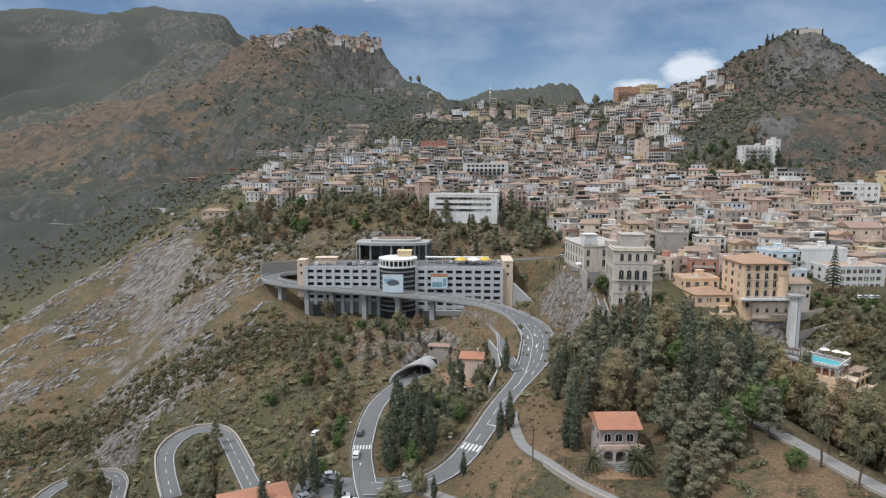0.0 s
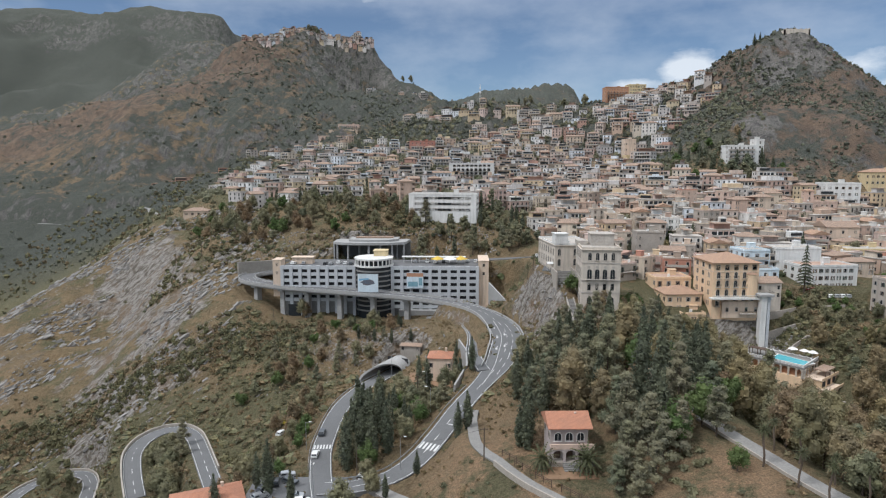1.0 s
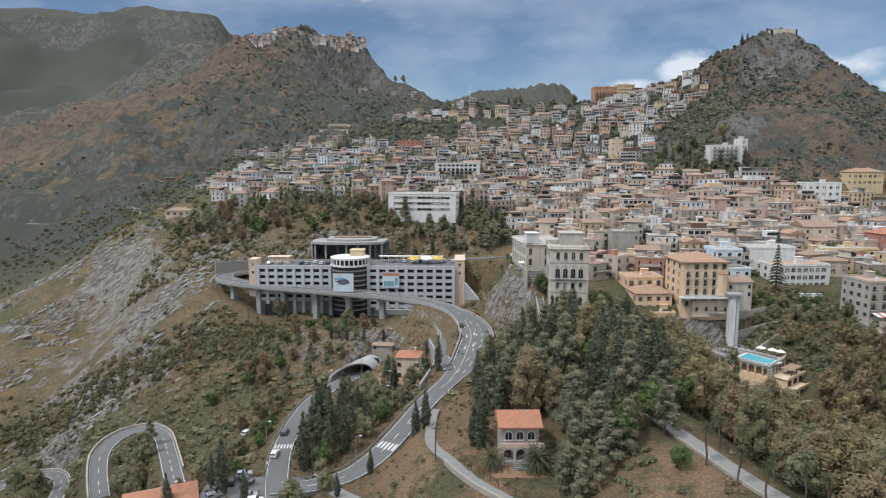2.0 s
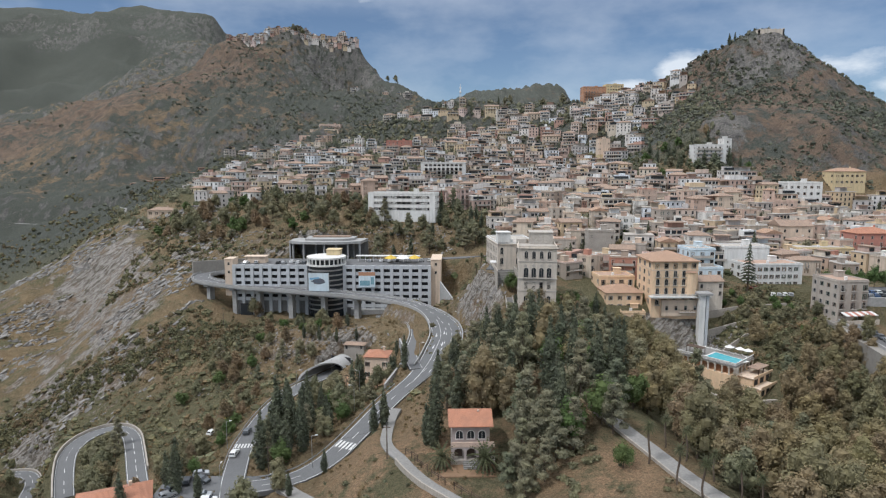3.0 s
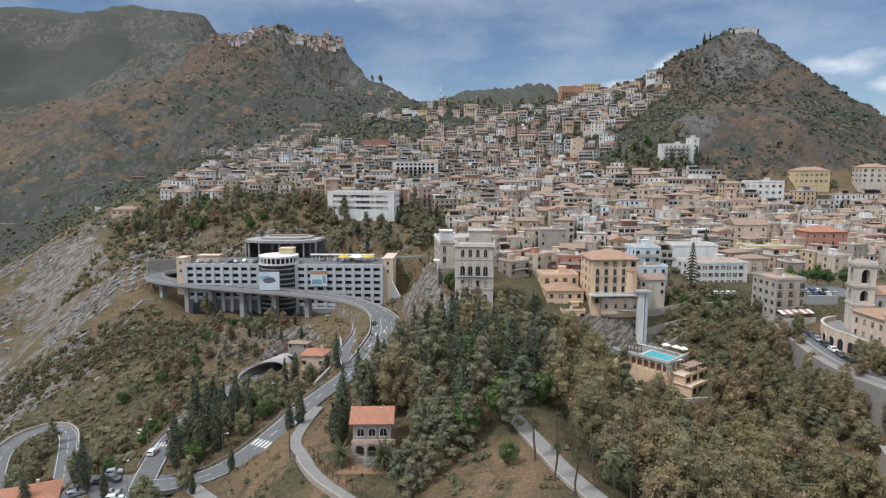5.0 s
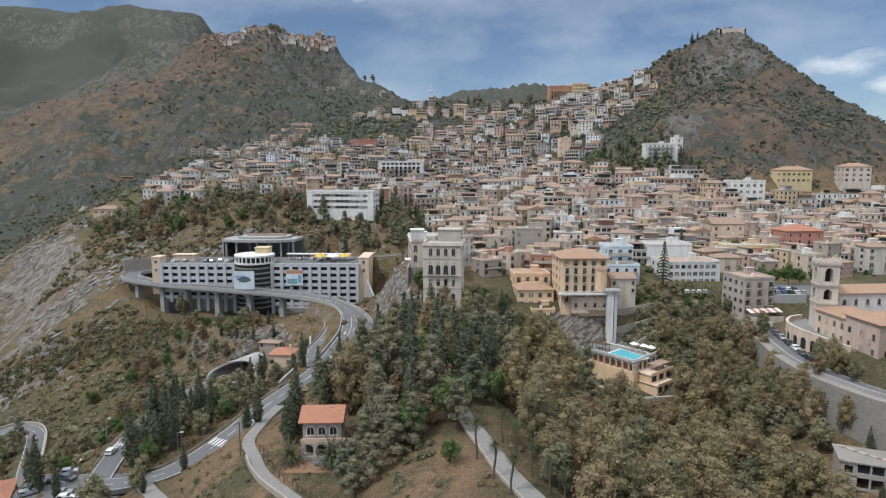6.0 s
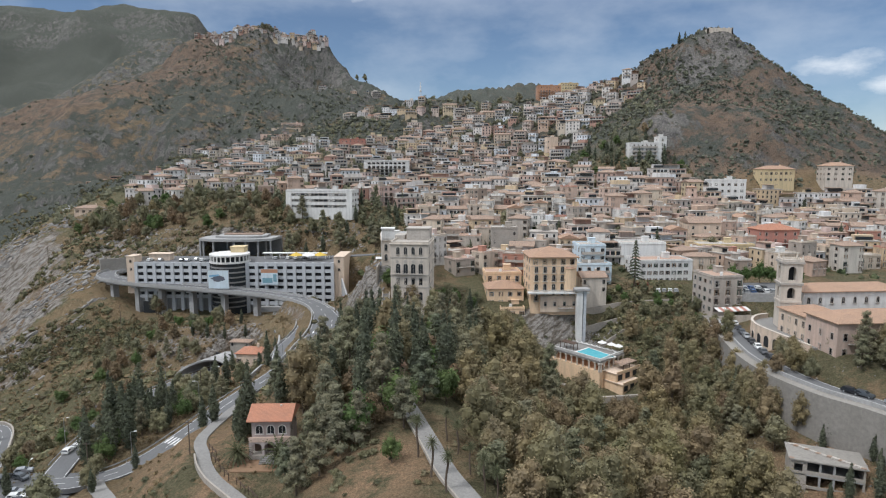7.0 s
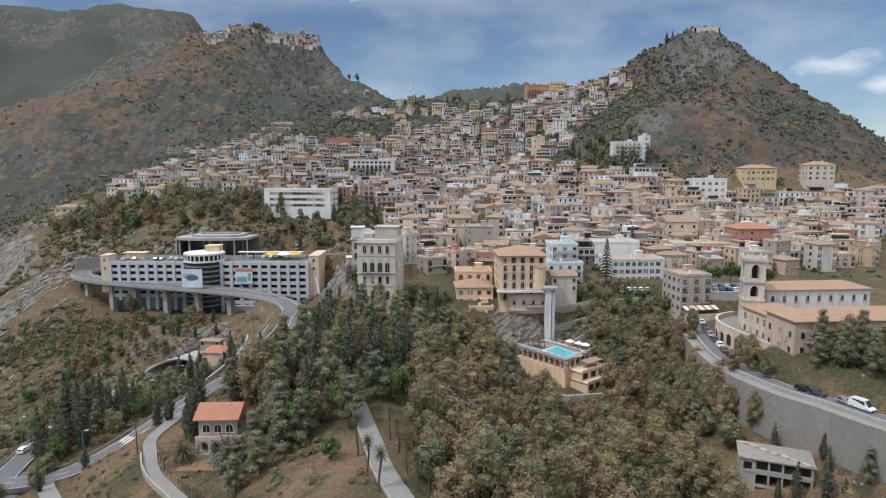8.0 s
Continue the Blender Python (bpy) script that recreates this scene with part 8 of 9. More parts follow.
for i, (x, y) in enumerate(scatter([(60, 270), (330, 320), (380, 400), (260, 420), (160, 560), (280, 620), (120, 770), (-60, 900), (-100, 700), (-150, 480), (-100, 395), (40, 385)], 8.0, 3200, 8, 4, 5.2)):
    plant((TOWNTREE, TOWNCYP, TOWNTREE, TOWNTREE)[i % 4], x, y, 0.8) if y < 345 else FAR_TREES[i % 4 == 1].append((x, y))
for i, (x, y) in enumerate(scatter([(140, 236), (166, 216), (180, 212), (176, 240), (150, 246)], 4.5, 120, 9, 4, 7)):
    plant((GREY, GREEN)[i % 2], x, y, 0.55)
for i, (x, y) in enumerate(scatter([(187, 150), (200, 134), (240, 124), (240, 158), (190, 157)], 4.2, 260, 10, 5.0, 4)):
    plant((PINE, OLIVE, GREY, PINE)[i % 4], x, y, 0.62)
for i, (x, y, k) in enumerate(((188, 156, 0.7), (193, 155, 0.6), (199, 156, 0.75), (206, 155, 0.6), (212, 156, 0.7), (219, 155, 0.65), (226, 154, 0.7), (190, 149, 0.6), (196, 147, 0.65), (203, 146, 0.6), (210, 145, 0.7), (217, 143, 0.6),
                               (192, 141, 0.5), (198, 137, 0.55), (205, 136, 0.55), (186, 163, 0.55), (185, 152, 0.55), (224, 140, 0.6), (232, 148, 0.7))):
    plant((PINE, OLIVE, PINE, GREY)[i % 4], x, y, k if i % 4 != 3 else k + 0.2)
for x, y, k in ((170, 139.5, 0.5), (167, 137.8, 0.45), (174, 130.5, 0.5), (173, 127, 0.45), (177.5, 121, 0.55), (182, 111, 0.6), (178, 112, 0.6), (150, 137, 0.6)):
    plant(PINE if k > 0.5 else CYPRESS, x, y, k)
for x, y, k in ((163.5, 186, 0.5), (163, 178, 0.55), (162.5, 170, 0.6), (175.5, 172, 0.5), (174.8, 165.5, 0.55), (175.8, 158.5, 0.55), (161.5, 163, 0.6)):
    plant(OLIVE, x, y, k)
for x, y in ((191, 246), (196.5, 245), (202, 246.5), (207.5, 245), (213, 246), (218.5, 245), (224, 246), (187, 243)):
    plant(GREEN, x, y, 0.95, 51.2)
for x, y, k in ((161, 160, 0.6), (162, 152, 0.6), (150.5, 133, 0.5), (149, 123, 0.55), (188, 106, 0.6), (168, 113, 0.6), (155, 117, 0.45), (162, 115, 0.45)):
    plant(PINE if k < 0.6 else OLIVE, x, y, k)
for e in OLIVE + GREY + CYPRESS + PINE + GREEN + TOWNTREE + TOWNCYP + RUSTY:
    if e.name not in first:
        plant([e], -20 - len(first), 230, 0.6)


def bushes(name, label, pts, sizes, mat, sprays, leaf, seed, squash=0.75):
    """Low scrub as one mass: each bush a small mound of leaf sprays on a shaded core."""
    r = np.random.default_rng(seed)
    pts = np.asarray(pts, float)
    z = ground_height(pts[:, 0], pts[:, 1])
    V, F, k = [], [], 0
    base = []
    for i in range(3):
        for j in range(6):
            a, e = 2 * math.pi * j / 6 + 0.5 * i, (-0.5, 0.35, 1.1)[i]
            base.append((math.cos(a) * math.cos(e), math.sin(a) * math.cos(e), math.sin(e)))
    base = np.array(base + [(0, 0, 1)])
    bf = [(6 * i + j, 6 * i + (j + 1) % 6, 6 * i + 6 + (j + 1) % 6, 6 * i + 6 + j) for i in range(2) for j in range(6)] + [(12 + j, 12 + (j + 1) % 6, 18) for j in range(6)]
    for (x, y), zz, s in zip(pts, z, sizes):
        q = base * (0.5 + 0.5 * r.random((19, 1))) * np.array([s, s, s * squash]) + (x, y, zz + s * 0.2)
        V.append(q)
        F.extend(tuple(i + k for i in f) for f in bf)
        k += 19
        if sprays:
            d = r.normal(size=(sprays, 3))
            d[:, 2] = abs(d[:, 2])
            d /= np.linalg.norm(d, axis=1)[:, None]
            c = (x, y, zz + s * 0.2) + d * np.array([s, s, s * squash]) * (0.55 + 0.65 * r.random((sprays, 1)))
            t = r.normal(size=(sprays, 3))
            t /= np.linalg.norm(t, axis=1)[:, None]
            b = np.cross(d + r.normal(0, 0.7, (sprays, 3)), t)
            b /= np.linalg.norm(b, axis=1)[:, None]
            w = leaf * (0.6 + 0.8 * r.random((sprays, 1)))
            q = np.stack([c - t * w, c - b * w * 0.7, c + t * w, c + b * w * 0.7], 1).reshape(-1, 3)
            V.append(q)
            F.extend((k + 4 * i, k + 4 * i + 1, k + 4 * i + 2, k + 4 * i + 3) for i in range(sprays))
            k += 4 * sprays
    me = bpy.data.meshes.new(name)
    me.from_pydata(np.concatenate(V).tolist(), [], F)
    me.materials.append(mat)
    me.update()
    return tagged(new(name, me), label, "scrub", kind="stuff")


def boulders(name, label, pts, sizes, seed, mat, way=(0.76, 0.38, 0.53), loose=0.12):
    """Broken limestone as one mass: angular blocks bedded along one direction."""
    r = np.random.default_rng(seed)
    z = ground_height(pts[:, 0], pts[:, 1])
    corner = np.array([(i, j, k) for k in (-1, 1) for j in (-1, 1) for i in (-1, 1)], float)
    quads = [(0, 2, 3, 1), (4, 5, 7, 6), (0, 1, 5, 4), (1, 3, 7, 5), (3, 2, 6, 7), (2, 0, 4, 6)]
    V, F = [], []
    for k, ((x, y), zz, s) in enumerate(zip(pts, z, sizes)):
        q = corner * (0.3 + 0.85 * r.random((8, 3))) * s * np.array([0.8 + 0.8 * r.random(), 0.6, 0.45])
        t = r.normal(0, 0.22)
        a = np.array(way) + r.normal(0, loose, 3)
        a /= np.linalg.norm(a)
        side = np.cross(a, (0, 0, 1.0))
        side /= np.linalg.norm(side)
        up = np.cross(side, a)
        sd, u = side * math.cos(t) + up * math.sin(t), up * math.cos(t) - side * math.sin(t)
        V.append(q[:, :1] * a + q[:, 1:2] * sd + q[:, 2:] * u + (x, y, zz - s * 0.04))
        F.extend(tuple(8 * k + i for i in f) for f in quads)
    me = bpy.data.meshes.new(name)
    me.from_pydata(np.concatenate(V).tolist(), [], F)
    me.materials.append(mat)
    me.update()
    return tagged(new(name, me), label, "rocks", kind="stuff")


def sow(n, x0, x1, y0, y1, seed, dens=None, clump=40, roadgap=4.5, loose=0.3, bias=0.05):
    r = np.random.default_rng(seed)
    x, y = r.uniform(x0, x1, n), r.uniform(y0, y1, n)
    p = fractal(x, y, clump, 4, seed)
    keep = p + bias + loose * r.uniform(-1, 1, n) > 0.0
    if dens is not None:
        keep &= r.random(n) < dens(x, y)
    for line in ALL_LINES:
        q = np.array([(a.x, a.y) for a in line[::2]])
        lo, hi = q.min(0) - 8, q.max(0) + 8
        idx = np.where(keep & (x > lo[0]) & (x < hi[0]) & (y > lo[1]) & (y < hi[1]))[0]
        if len(idx):
            d = ((x[idx, None] - q[None, :, 0]) ** 2 + (y[idx, None] - q[None, :, 1]) ** 2).min(1)
            keep[idx[d < roadgap ** 2]] = False
    if y0 < 460:
        b = np.array(BUILT)
        idx = np.where(keep)[0]
        d = ((x[idx, None] - b[None, :, 0]) ** 2 + (y[idx, None] - b[None, :, 1]) ** 2).min(1)
        keep[idx[d < 49]] = False
    return np.stack([x[keep], y[keep]], 1), r


# near slopes below the car park and along the roads
p, r = sow(8000, -210, 48, 150, 292, 101, lambda x, y: 0.55 + 0.45 * smooth(-20, -40, x) - 0.65 * smooth(-60, -100, x) * smooth(232, 256, y) - 0.55 * np.exp(-((x + 20) / 40) ** 2 - ((y - 256) / 20) ** 2), 30, 5.6, 0.16, 0.2)
garage_clear = ~((p[:, 1] > 283) & (p[:, 0] > -74)) & ~((abs(p[:, 0] - 9) < 11) & (abs(p[:, 1] - 216) < 9)) & ~((abs(p[:, 0] + 24) < 15) & (abs(p[:, 1] - 143) < 12))
p = p[garage_clear]
bushes("scrub_near", "dry olive and russet scrub on the near slopes", p, 0.5 + 2.0 * r.random(len(p)) ** 2.2, M_BUSH, 26, 0.27, 1, 0.62)
p, r = sow(900, 0, 100, 84, 240, 102, None, 16, 3.4)
p = p[~((abs(p[:, 0] - 38) < 8) & (abs(p[:, 1] - 131) < 9))]
bushes("scrub_bank", "low dry bushes on the earth banks", p, 0.4 + 0.8 * r.random(len(p)) ** 2, M_BUSH, 24, 0.22, 2)
p, r = sow(2600, -290, -20, 190, 480, 103, lambda x, y: 0.35 + 0.6 * smooth(20, -20, (y - 245) - (x + 120) * 0.35), 34, 4.5, 0.12)
half = r.random(len(p)) < 0.5
bushes("scrub_west", "olive-green scrub on the western slope", p[half], 0.35 + 1.2 * r.random(half.sum()) ** 2.4, M_BUSH, 26, 0.26, 3)
bushes("dry_scrub_west", "tawny dry bushes on the western slope", p[~half], 0.35 + 1.0 * r.random((~half).sum()) ** 2.2, M_DRYBUSH, 22, 0.26, 31)
p, r = sow(5200, -150, 40, 120, 290, 113, None, 24, 4.6, 0.3, 0.2)
bushes("dry_scrub_near", "tawny dry bushes and grass tufts on the near slopes", p, 0.25 + 0.6 * r.random(len(p)) ** 2, M_DRYBUSH, 14, 0.24, 32)
g = np.random.default_rng(77)
s = g.random(1000)
line_x, line_y = -205 + 150 * s + g.normal(0, 6, 1000), 262 + 34 * s - 26 * s * s + g.normal(0, 6.5, 1000)
bushes("scrub_gully", "dense olive-green thicket along the gully", np.stack([line_x, line_y], 1), 0.4 + 1.7 * g.random(1000) ** 1.8, M_BUSH, 64, 0.36, 4, 1.25)
p, r = sow(6500, -140, 330, 262, 560, 104, lambda x, y: 0.6 + 0 * x, 22, 4.5, 0.3, 0.12)
p = p[((p[:, 0] > 40) | (p[:, 1] > 395)) & ~((p[:, 0] > 228) & (p[:, 1] > 428))]
bushes("scrub_town", "garden shrubs, hedges and small trees among the houses", p, 0.6 + 2.0 * r.random(len(p)) ** 2, M_GARDEN, 12, 0.5, 5, 1.0)
p, r = sow(2600, -150, 62, 326, 402, 115, None, 18, 4.5, 0.25, 0.2)
bushes("scrub_upper_bank", "olive and grey scrub on the bank behind the car park", p, 0.6 + 1.7 * r.random(len(p)) ** 2, M_BUSH, 18, 0.42, 34, 0.95)
p, r = sow(1400, -90, 40, 322, 352, 206, None, 16, 4.5, 0.25, 0.0)
boulders("rubble_upper_bank", "pale broken rock on the bank behind the car park", p, 0.2 + 0.9 * r.random(len(p)) ** 2.5, 6, M_BOULDER, loose=0.5)
p, r = sow(22000, -700, 60, 560, 1200, 105, lambda x, y: 0.12 + 0.8 * smooth(-420, -200, x), 70)
bushes("scrub_mountain", "grey-green mountain scrub under the hill village", p, 0.8 + 2.6 * r.random(len(p)) ** 3, M_FARSCRUB, 4, 0.8, 6, 0.95)
p, r = sow(17000, 225, 620, 430, 760, 106, None, 40, loose=0.5)
bushes("scrub_monte", "grey-green shrubs dotted over the rocky mountain", p, 0.5 + 2.2 * r.random(len(p)) ** 3, M_FARSCRUB, 5, 0.6, 7, 0.95)
p, r = sow(5000, -110, 330, 540, 1000, 107, None, 40)
bushes("scrub_crest", "trees and scrub between the upper houses", p, 1.0 + 3.0 * r.random(len(p)) ** 2, M_FARSCRUB, 12, 0.7, 8, 0.95)
p, r = sow(1500, -420, -150, 400, 760, 116, None, 45, 5.0, 0.2, 0.0)
bushes("valley_trees", "olive and rust trees and thickets in the valley", p, 0.9 + 2.6 * r.random(len(p)) ** 2, M_BUSH, 26, 0.5, 35, 0.95)
p, r = sow(3300, -230, 290, 400, 830, 117, lambda x, y: 1.0 - 0.6 * smooth(100, 200, x) * smooth(520, 480, y), 60, 4.0, 0.35, 0.0)
bushes("upper_town_trees", "dark garden trees between the upper houses", p, 1.2 + 2.6 * r.random(len(p)) ** 1.6, M_LEAF_PINE, 30, 0.6, 36, 1.35)


p, r = sow(34000, -290, -66, 236, 430, 201, lambda x, y: smooth(-70, -110, x) * smooth(232, 268, y) * 0.75, 30)
bed_lines = fractal(p[:, 0] * 0.894 * 0.25 + p[:, 1] * 0.447 * 0.25, p[:, 1] * 0.894 - p[:, 0] * 0.447, 9, 3, 55) > -0.02
p = p[bed_lines]
boulders("limestone_west", "broken pale limestone beds cropping out of the slope", p, 0.4 + 1.5 * r.random(len(p)) ** 2.4, 1, M_BOULDER)
p, r = sow(2600, -66, 26, 226, 276, 202, lambda x, y: np.exp(-((x + 35) / 32) ** 2 - ((y - 250) / 18) ** 2), 18)
boulders("rubble_bank", "pale rubble on the bank below the viaduct", p, 0.15 + 0.6 * r.random(len(p)) ** 3, 2, M_BOULDER, loose=0.6)
p, r = sow(2200, 28, 60, 200, 262, 203, lambda x, y: np.exp(-((x - 49) / 7) ** 2 - ((y - 236) / 17) ** 2), 14, 5.2)
boulders("cliff_rocks", "grey limestone blocks of the roadside cliff", p, 0.2 + 0.8 * r.random(len(p)) ** 2.5, 3, M_BOULDER, (0.3, 0.5, 0.8), 0.4)
p, r = sow(2600, 108, 150, 214, 236, 204, lambda x, y: np.exp(-((x - 127) / 14) ** 2 - ((y - 226) / 7) ** 2), 14, 3)
boulders("hotel_rocks", "pale limestone blocks of the rock under the hotel", p, 0.2 + 0.6 * r.random(len(p)) ** 2.5, 4, M_BOULDER, (0.2, 0.5, 0.84), 0.5)
p, r = sow(700, 150, 200, 110, 160, 205, None, 14, 5)
boulders("rubble_ruin", "pale rubble on the bare soil round the shell of a building", p, 0.12 + 0.35 * r.random(len(p)) ** 2, 5, M_BOULDER, loose=0.7)
p, r = sow(900, 112, 180, 206, 252, 114, None, 10, 4.5, 0.2)
bushes("scrub_terraces", "dark shrubs and creepers on the garden terraces below the town", p, 0.6 + 1.5 * r.random(len(p)) ** 2, M_BUSH, 22, 0.36, 33, 0.9)
p = np.array([(-41 + 2.2 * math.sin(i * 1.7), 205 + 2.5 * math.cos(i * 2.3)) for i in range(9)])
bushes("broom_bush", "bright yellow flowering broom", p, np.full(9, 1.1), M_LEAF_YELLOW, 40, 0.22, 10)
p = np.array([(61 + 2.5 * math.sin(i * 1.3), 118 + 2.4 * math.cos(i * 2.1)) for i in range(8)] + [(57 + math.sin(i), 108 + 1.5 * i) for i in range(5)])
bushes("cactus_clump", "grey-green prickly cactus clump", p, np.full(13, 1.0), M_LEAF_GREY, 60, 0.3, 11)
for k, (pts, lab, wide) in enumerate(zip(FAR_TREES, ("leafy trees among the far houses", "dark cypresses among the far houses"), (3.3, 1.5))):
    if pts:
        sz = wide * (0.8 + 0.5 * np.random.default_rng(k).random(len(pts)))
        bushes(("far_trees", "far_cypresses")[k], lab, pts, sz, (M_LEAF_PINE, M_LEAF_CYPRESS)[k], 40, 0.6, 20 + k, (1.1, 5.0)[k])
# trees on the village crag and along the crest
for x, y, k in ((-235, 1200, 1.5), (-228, 1200, 1.6), (-220, 1200, 1.5), (-243, 1203, 1.2), (-60, 1176, 1.3), (-45, 1172, 1.6), (-340, 1203, 1.1), (-300, 1200, 1.0)):
    plant(TOWNTREE[3], x, y, k)
for x, y, k in ((30, 838, 1.1), (36, 840, 1.0), (110, 812, 1.0), (118, 808, 1.2), (124, 806, 1.1), (160, 772, 1.2), (178, 740, 1.2), (312, 640, 1.0), (306, 644, 0.9), (330, 655, 1.0), (338, 660, 0.9)):
    plant(TOWNTREE[3] if k > 1 else TOWNCYP[0], x, y, k)

# ---- cars ----
def car_paint(name, colour, metal=0.3):
    m, nt, b = material(name, 0.3, metal)
    b.inputs["Base Color"].default_value = (*colour, 1)
    b.inputs["Coat Weight"].default_value = 0.4
    n = noise_node(nt, 2.0, 3, 0.5)
    r = ramp_node(nt, [(0.3, tuple(c * 0.88 for c in colour)), (0.7, colour)])
    nt.links.new(n.outputs["Fac"], r.inputs[0])
    nt.links.new(r.outputs[0], b.inputs["Base Color"])
    return m


M_TYRE = worn("tyre_rubber", (0.03, 0.03, 0.03), (0.05, 0.05, 0.05), 5, 1, 0.9, 0, 0)
M_LAMP, _nt, _b = material("headlight_lens", 0.15)
_b.inputs["Base Color"].default_value = (0.7, 0.7, 0.68, 1)
PAINTS = {"white": car_paint("white_paint", (0.72, 0.72, 0.70), 0), "silver": car_paint("silver_paint", (0.48, 0.49, 0.50), 0.6), "dark grey": car_paint("dark_grey_paint", (0.09, 0.10, 0.11)),
          "black": car_paint("black_paint", (0.025, 0.026, 0.03)), "blue": car_paint("blue_paint", (0.06, 0.12, 0.26)), "red": car_paint("red_paint", (0.38, 0.05, 0.04))}


def car(colour, kind="car"):
    """A parked vehicle, nose along +x: body with cabin, glazing, four wheels, lamps."""
    van = kind == "van"
    L, W, H = (5.2, 1.95, 2.35) if van else (4.2, 1.75, 1.46)
    e = thing("van" if van else "car", f"{colour} minibus with dark windows parked by the road" if van else f"{colour} hatchback car parked on the asphalt", "van" if van else "car", Matrix.Translation((0, 0, -500)), "parked cars")
    half = [(-L / 2, 0.35), (-L / 2, 0.95), (-L * 0.46, H * 0.94 if van else H * 0.72), (-L * 0.36, H), (L * (0.2 if van else 0.06), H), (L * (0.36 if van else 0.22), 1.05 if van else 0.95), (L * 0.46, 0.85), (L / 2, 0.6), (L / 2, 0.35)]
    n = len(half)
    v = []
    for x, z in half:
        tuck = 0.14 if z > 1.0 else 0.0
        v += [(x, -W / 2 + tuck, z), (x, W / 2 - tuck, z)]
    f = [(2 * i, 2 * i + 2, 2 * i + 3, 2 * i + 1) for i in range(n - 1)] + [tuple(2 * i for i in range(n - 1, -1, -1)), tuple(2 * i + 1 for i in range(n)), (2 * n - 2, 0, 1, 2 * n - 1)]
    part("body", Shape().add(v, f), PAINTS[colour], e)
    z0, z1 = (1.15, H - 0.25) if van else (0.92, H - 0.14)
    for k in (-1, 1):
        y = k * (W / 2 - 0.06)
        a = [(-L * 0.4, y, z0), (L * 0.2, y, z0), (L * (0.17 if van else 0.05), y * 0.93, z1), (-L * 0.36, y * 0.93, z1)]
        part("side_window", Shape().add([(p[0], p[1] + k * 0.012, p[2]) for p in a], [(0, 1, 2, 3) if k < 0 else (3, 2, 1, 0)]), M_GLASS, e)
    xa, xb = (L * 0.36, L * 0.2) if van else (L * 0.22, L * 0.06)
    part("windscreen", Shape().add([(xa - 0.02, -W * 0.42, 1.1), (xa - 0.02, W * 0.42, 1.1), (xb + 0.05, W * 0.38, H - 0.02), (xb + 0.05, -W * 0.38, H - 0.02)], [(0, 1, 2, 3)]), M_GLASS, e)
    part("rear_window", Shape().add([(-L * 0.49, -W * 0.4, 1.0), (-L * 0.49, W * 0.4, 1.0), (-L * 0.42, W * 0.36, H - 0.1), (-L * 0.42, -W * 0.36, H - 0.1)], [(3, 2, 1, 0)]), M_GLASS, e)
    tyre = Shape().beam((0, -0.1, 0), (0, 0.1, 0), 0.32, 0.32, 14).beam((0, -0.115, 0), (0, 0.115, 0), 0.19, 0.19, 10, 1).mesh("tyre", M_TYRE, M_METAL)
    for x in (-L * 0.31, L * 0.31):
        for y in (-W / 2 + 0.08, W / 2 - 0.08):
            part("wheel", tyre, (), e, at=Matrix.Translation((x, y, 0.32)))
    part("bumper", Shape().box(L / 2 - 0.1, L / 2 + 0.03, -W * 0.46, W * 0.46, 0.34, 0.58), M_TYRE, e)
    return e


FLEET = {c: car(c) for c in PAINTS}
FLEET["van"] = car("white", "van")
parked = set()


def park(kind, x, y, z, turn):
    e = FLEET[kind]
    m = pose(x, y, z, 0, 0, turn)
    if kind not in parked:
        parked.add(kind)
        e.matrix_basis = m
        return e
    return copy_thing(e, m)


z = 20.28
for kind, x, y, a in (("silver", -29, 152.3, 20), ("dark grey", -27.5, 149, -20), ("black", -31, 148.5, 100), ("dark grey", -33, 145.5, 60), ("white", -22.5, 139.5, 10), ("black", -20.5, 137.5, 15), ("blue", -18.5, 135.3, 20), ("silver", -24.5, 141.8, 10), ("silver", -33, 141.8, 40)):
    park(kind, x, y, z, a)
for kind, i, s, a in (("dark grey", nearest(TUNNEL_ROAD, -23, 179), -1.5, 90), ("white", nearest(TUNNEL_ROAD, -23, 163), -1.5, 90), ("dark grey", nearest(TUNNEL_ROAD, -23, 181), 0, 90)):
    q = TUNNEL_ROAD[i]
    if s:
        park(kind, q.x + s, q.y, q.z + 0.01, a)
park("white", 17, 221.5, 24.1, 60)
park("white", -9.5, 150.5, gz(-9.5, 150.5) + 0.05, 80)
park("dark grey", -38.5, 205, gz(-38.5, 205) + 0.1, 30)
park("white", -42, 196, gz(-42, 196) + 0.1, 70)
park("black", 11.5, 119.3, 27.05, -50)
for k, kind in enumerate(("white", "black", "dark grey", "silver", "black", "white", "dark grey", "black")):
    i = nearest(TOWN_ROAD, 176, 207 - 5.4 * k)
    q = TOWN_ROAD[i]
    d = TOWN_ROAD[i + 1] - TOWN_ROAD[i - 1]
    t = math.degrees(math.atan2(d.y, d.x))
    r = Vector((-d.y, d.x, 0)).normalized() * 1.8
    park(kind, q.x + r.x, q.y + r.y, q.z + 0.01, t)
for kind, y0 in (("black", 143.5), ("dark grey", 139), ("silver", 133.5), ("van", 127.8), ("white", 121)):
    i = nearest(TOWN_ROAD, 178, y0)
    q = TOWN_ROAD[i]
    d = TOWN_ROAD[i + 1] - TOWN_ROAD[i - 1]
    r = Vector((-d.y, d.x, 0)).normalized() * 1.7
    park(kind, q.x + r.x, q.y + r.y, q.z + 0.01, math.degrees(math.atan2(d.y, d.x)))
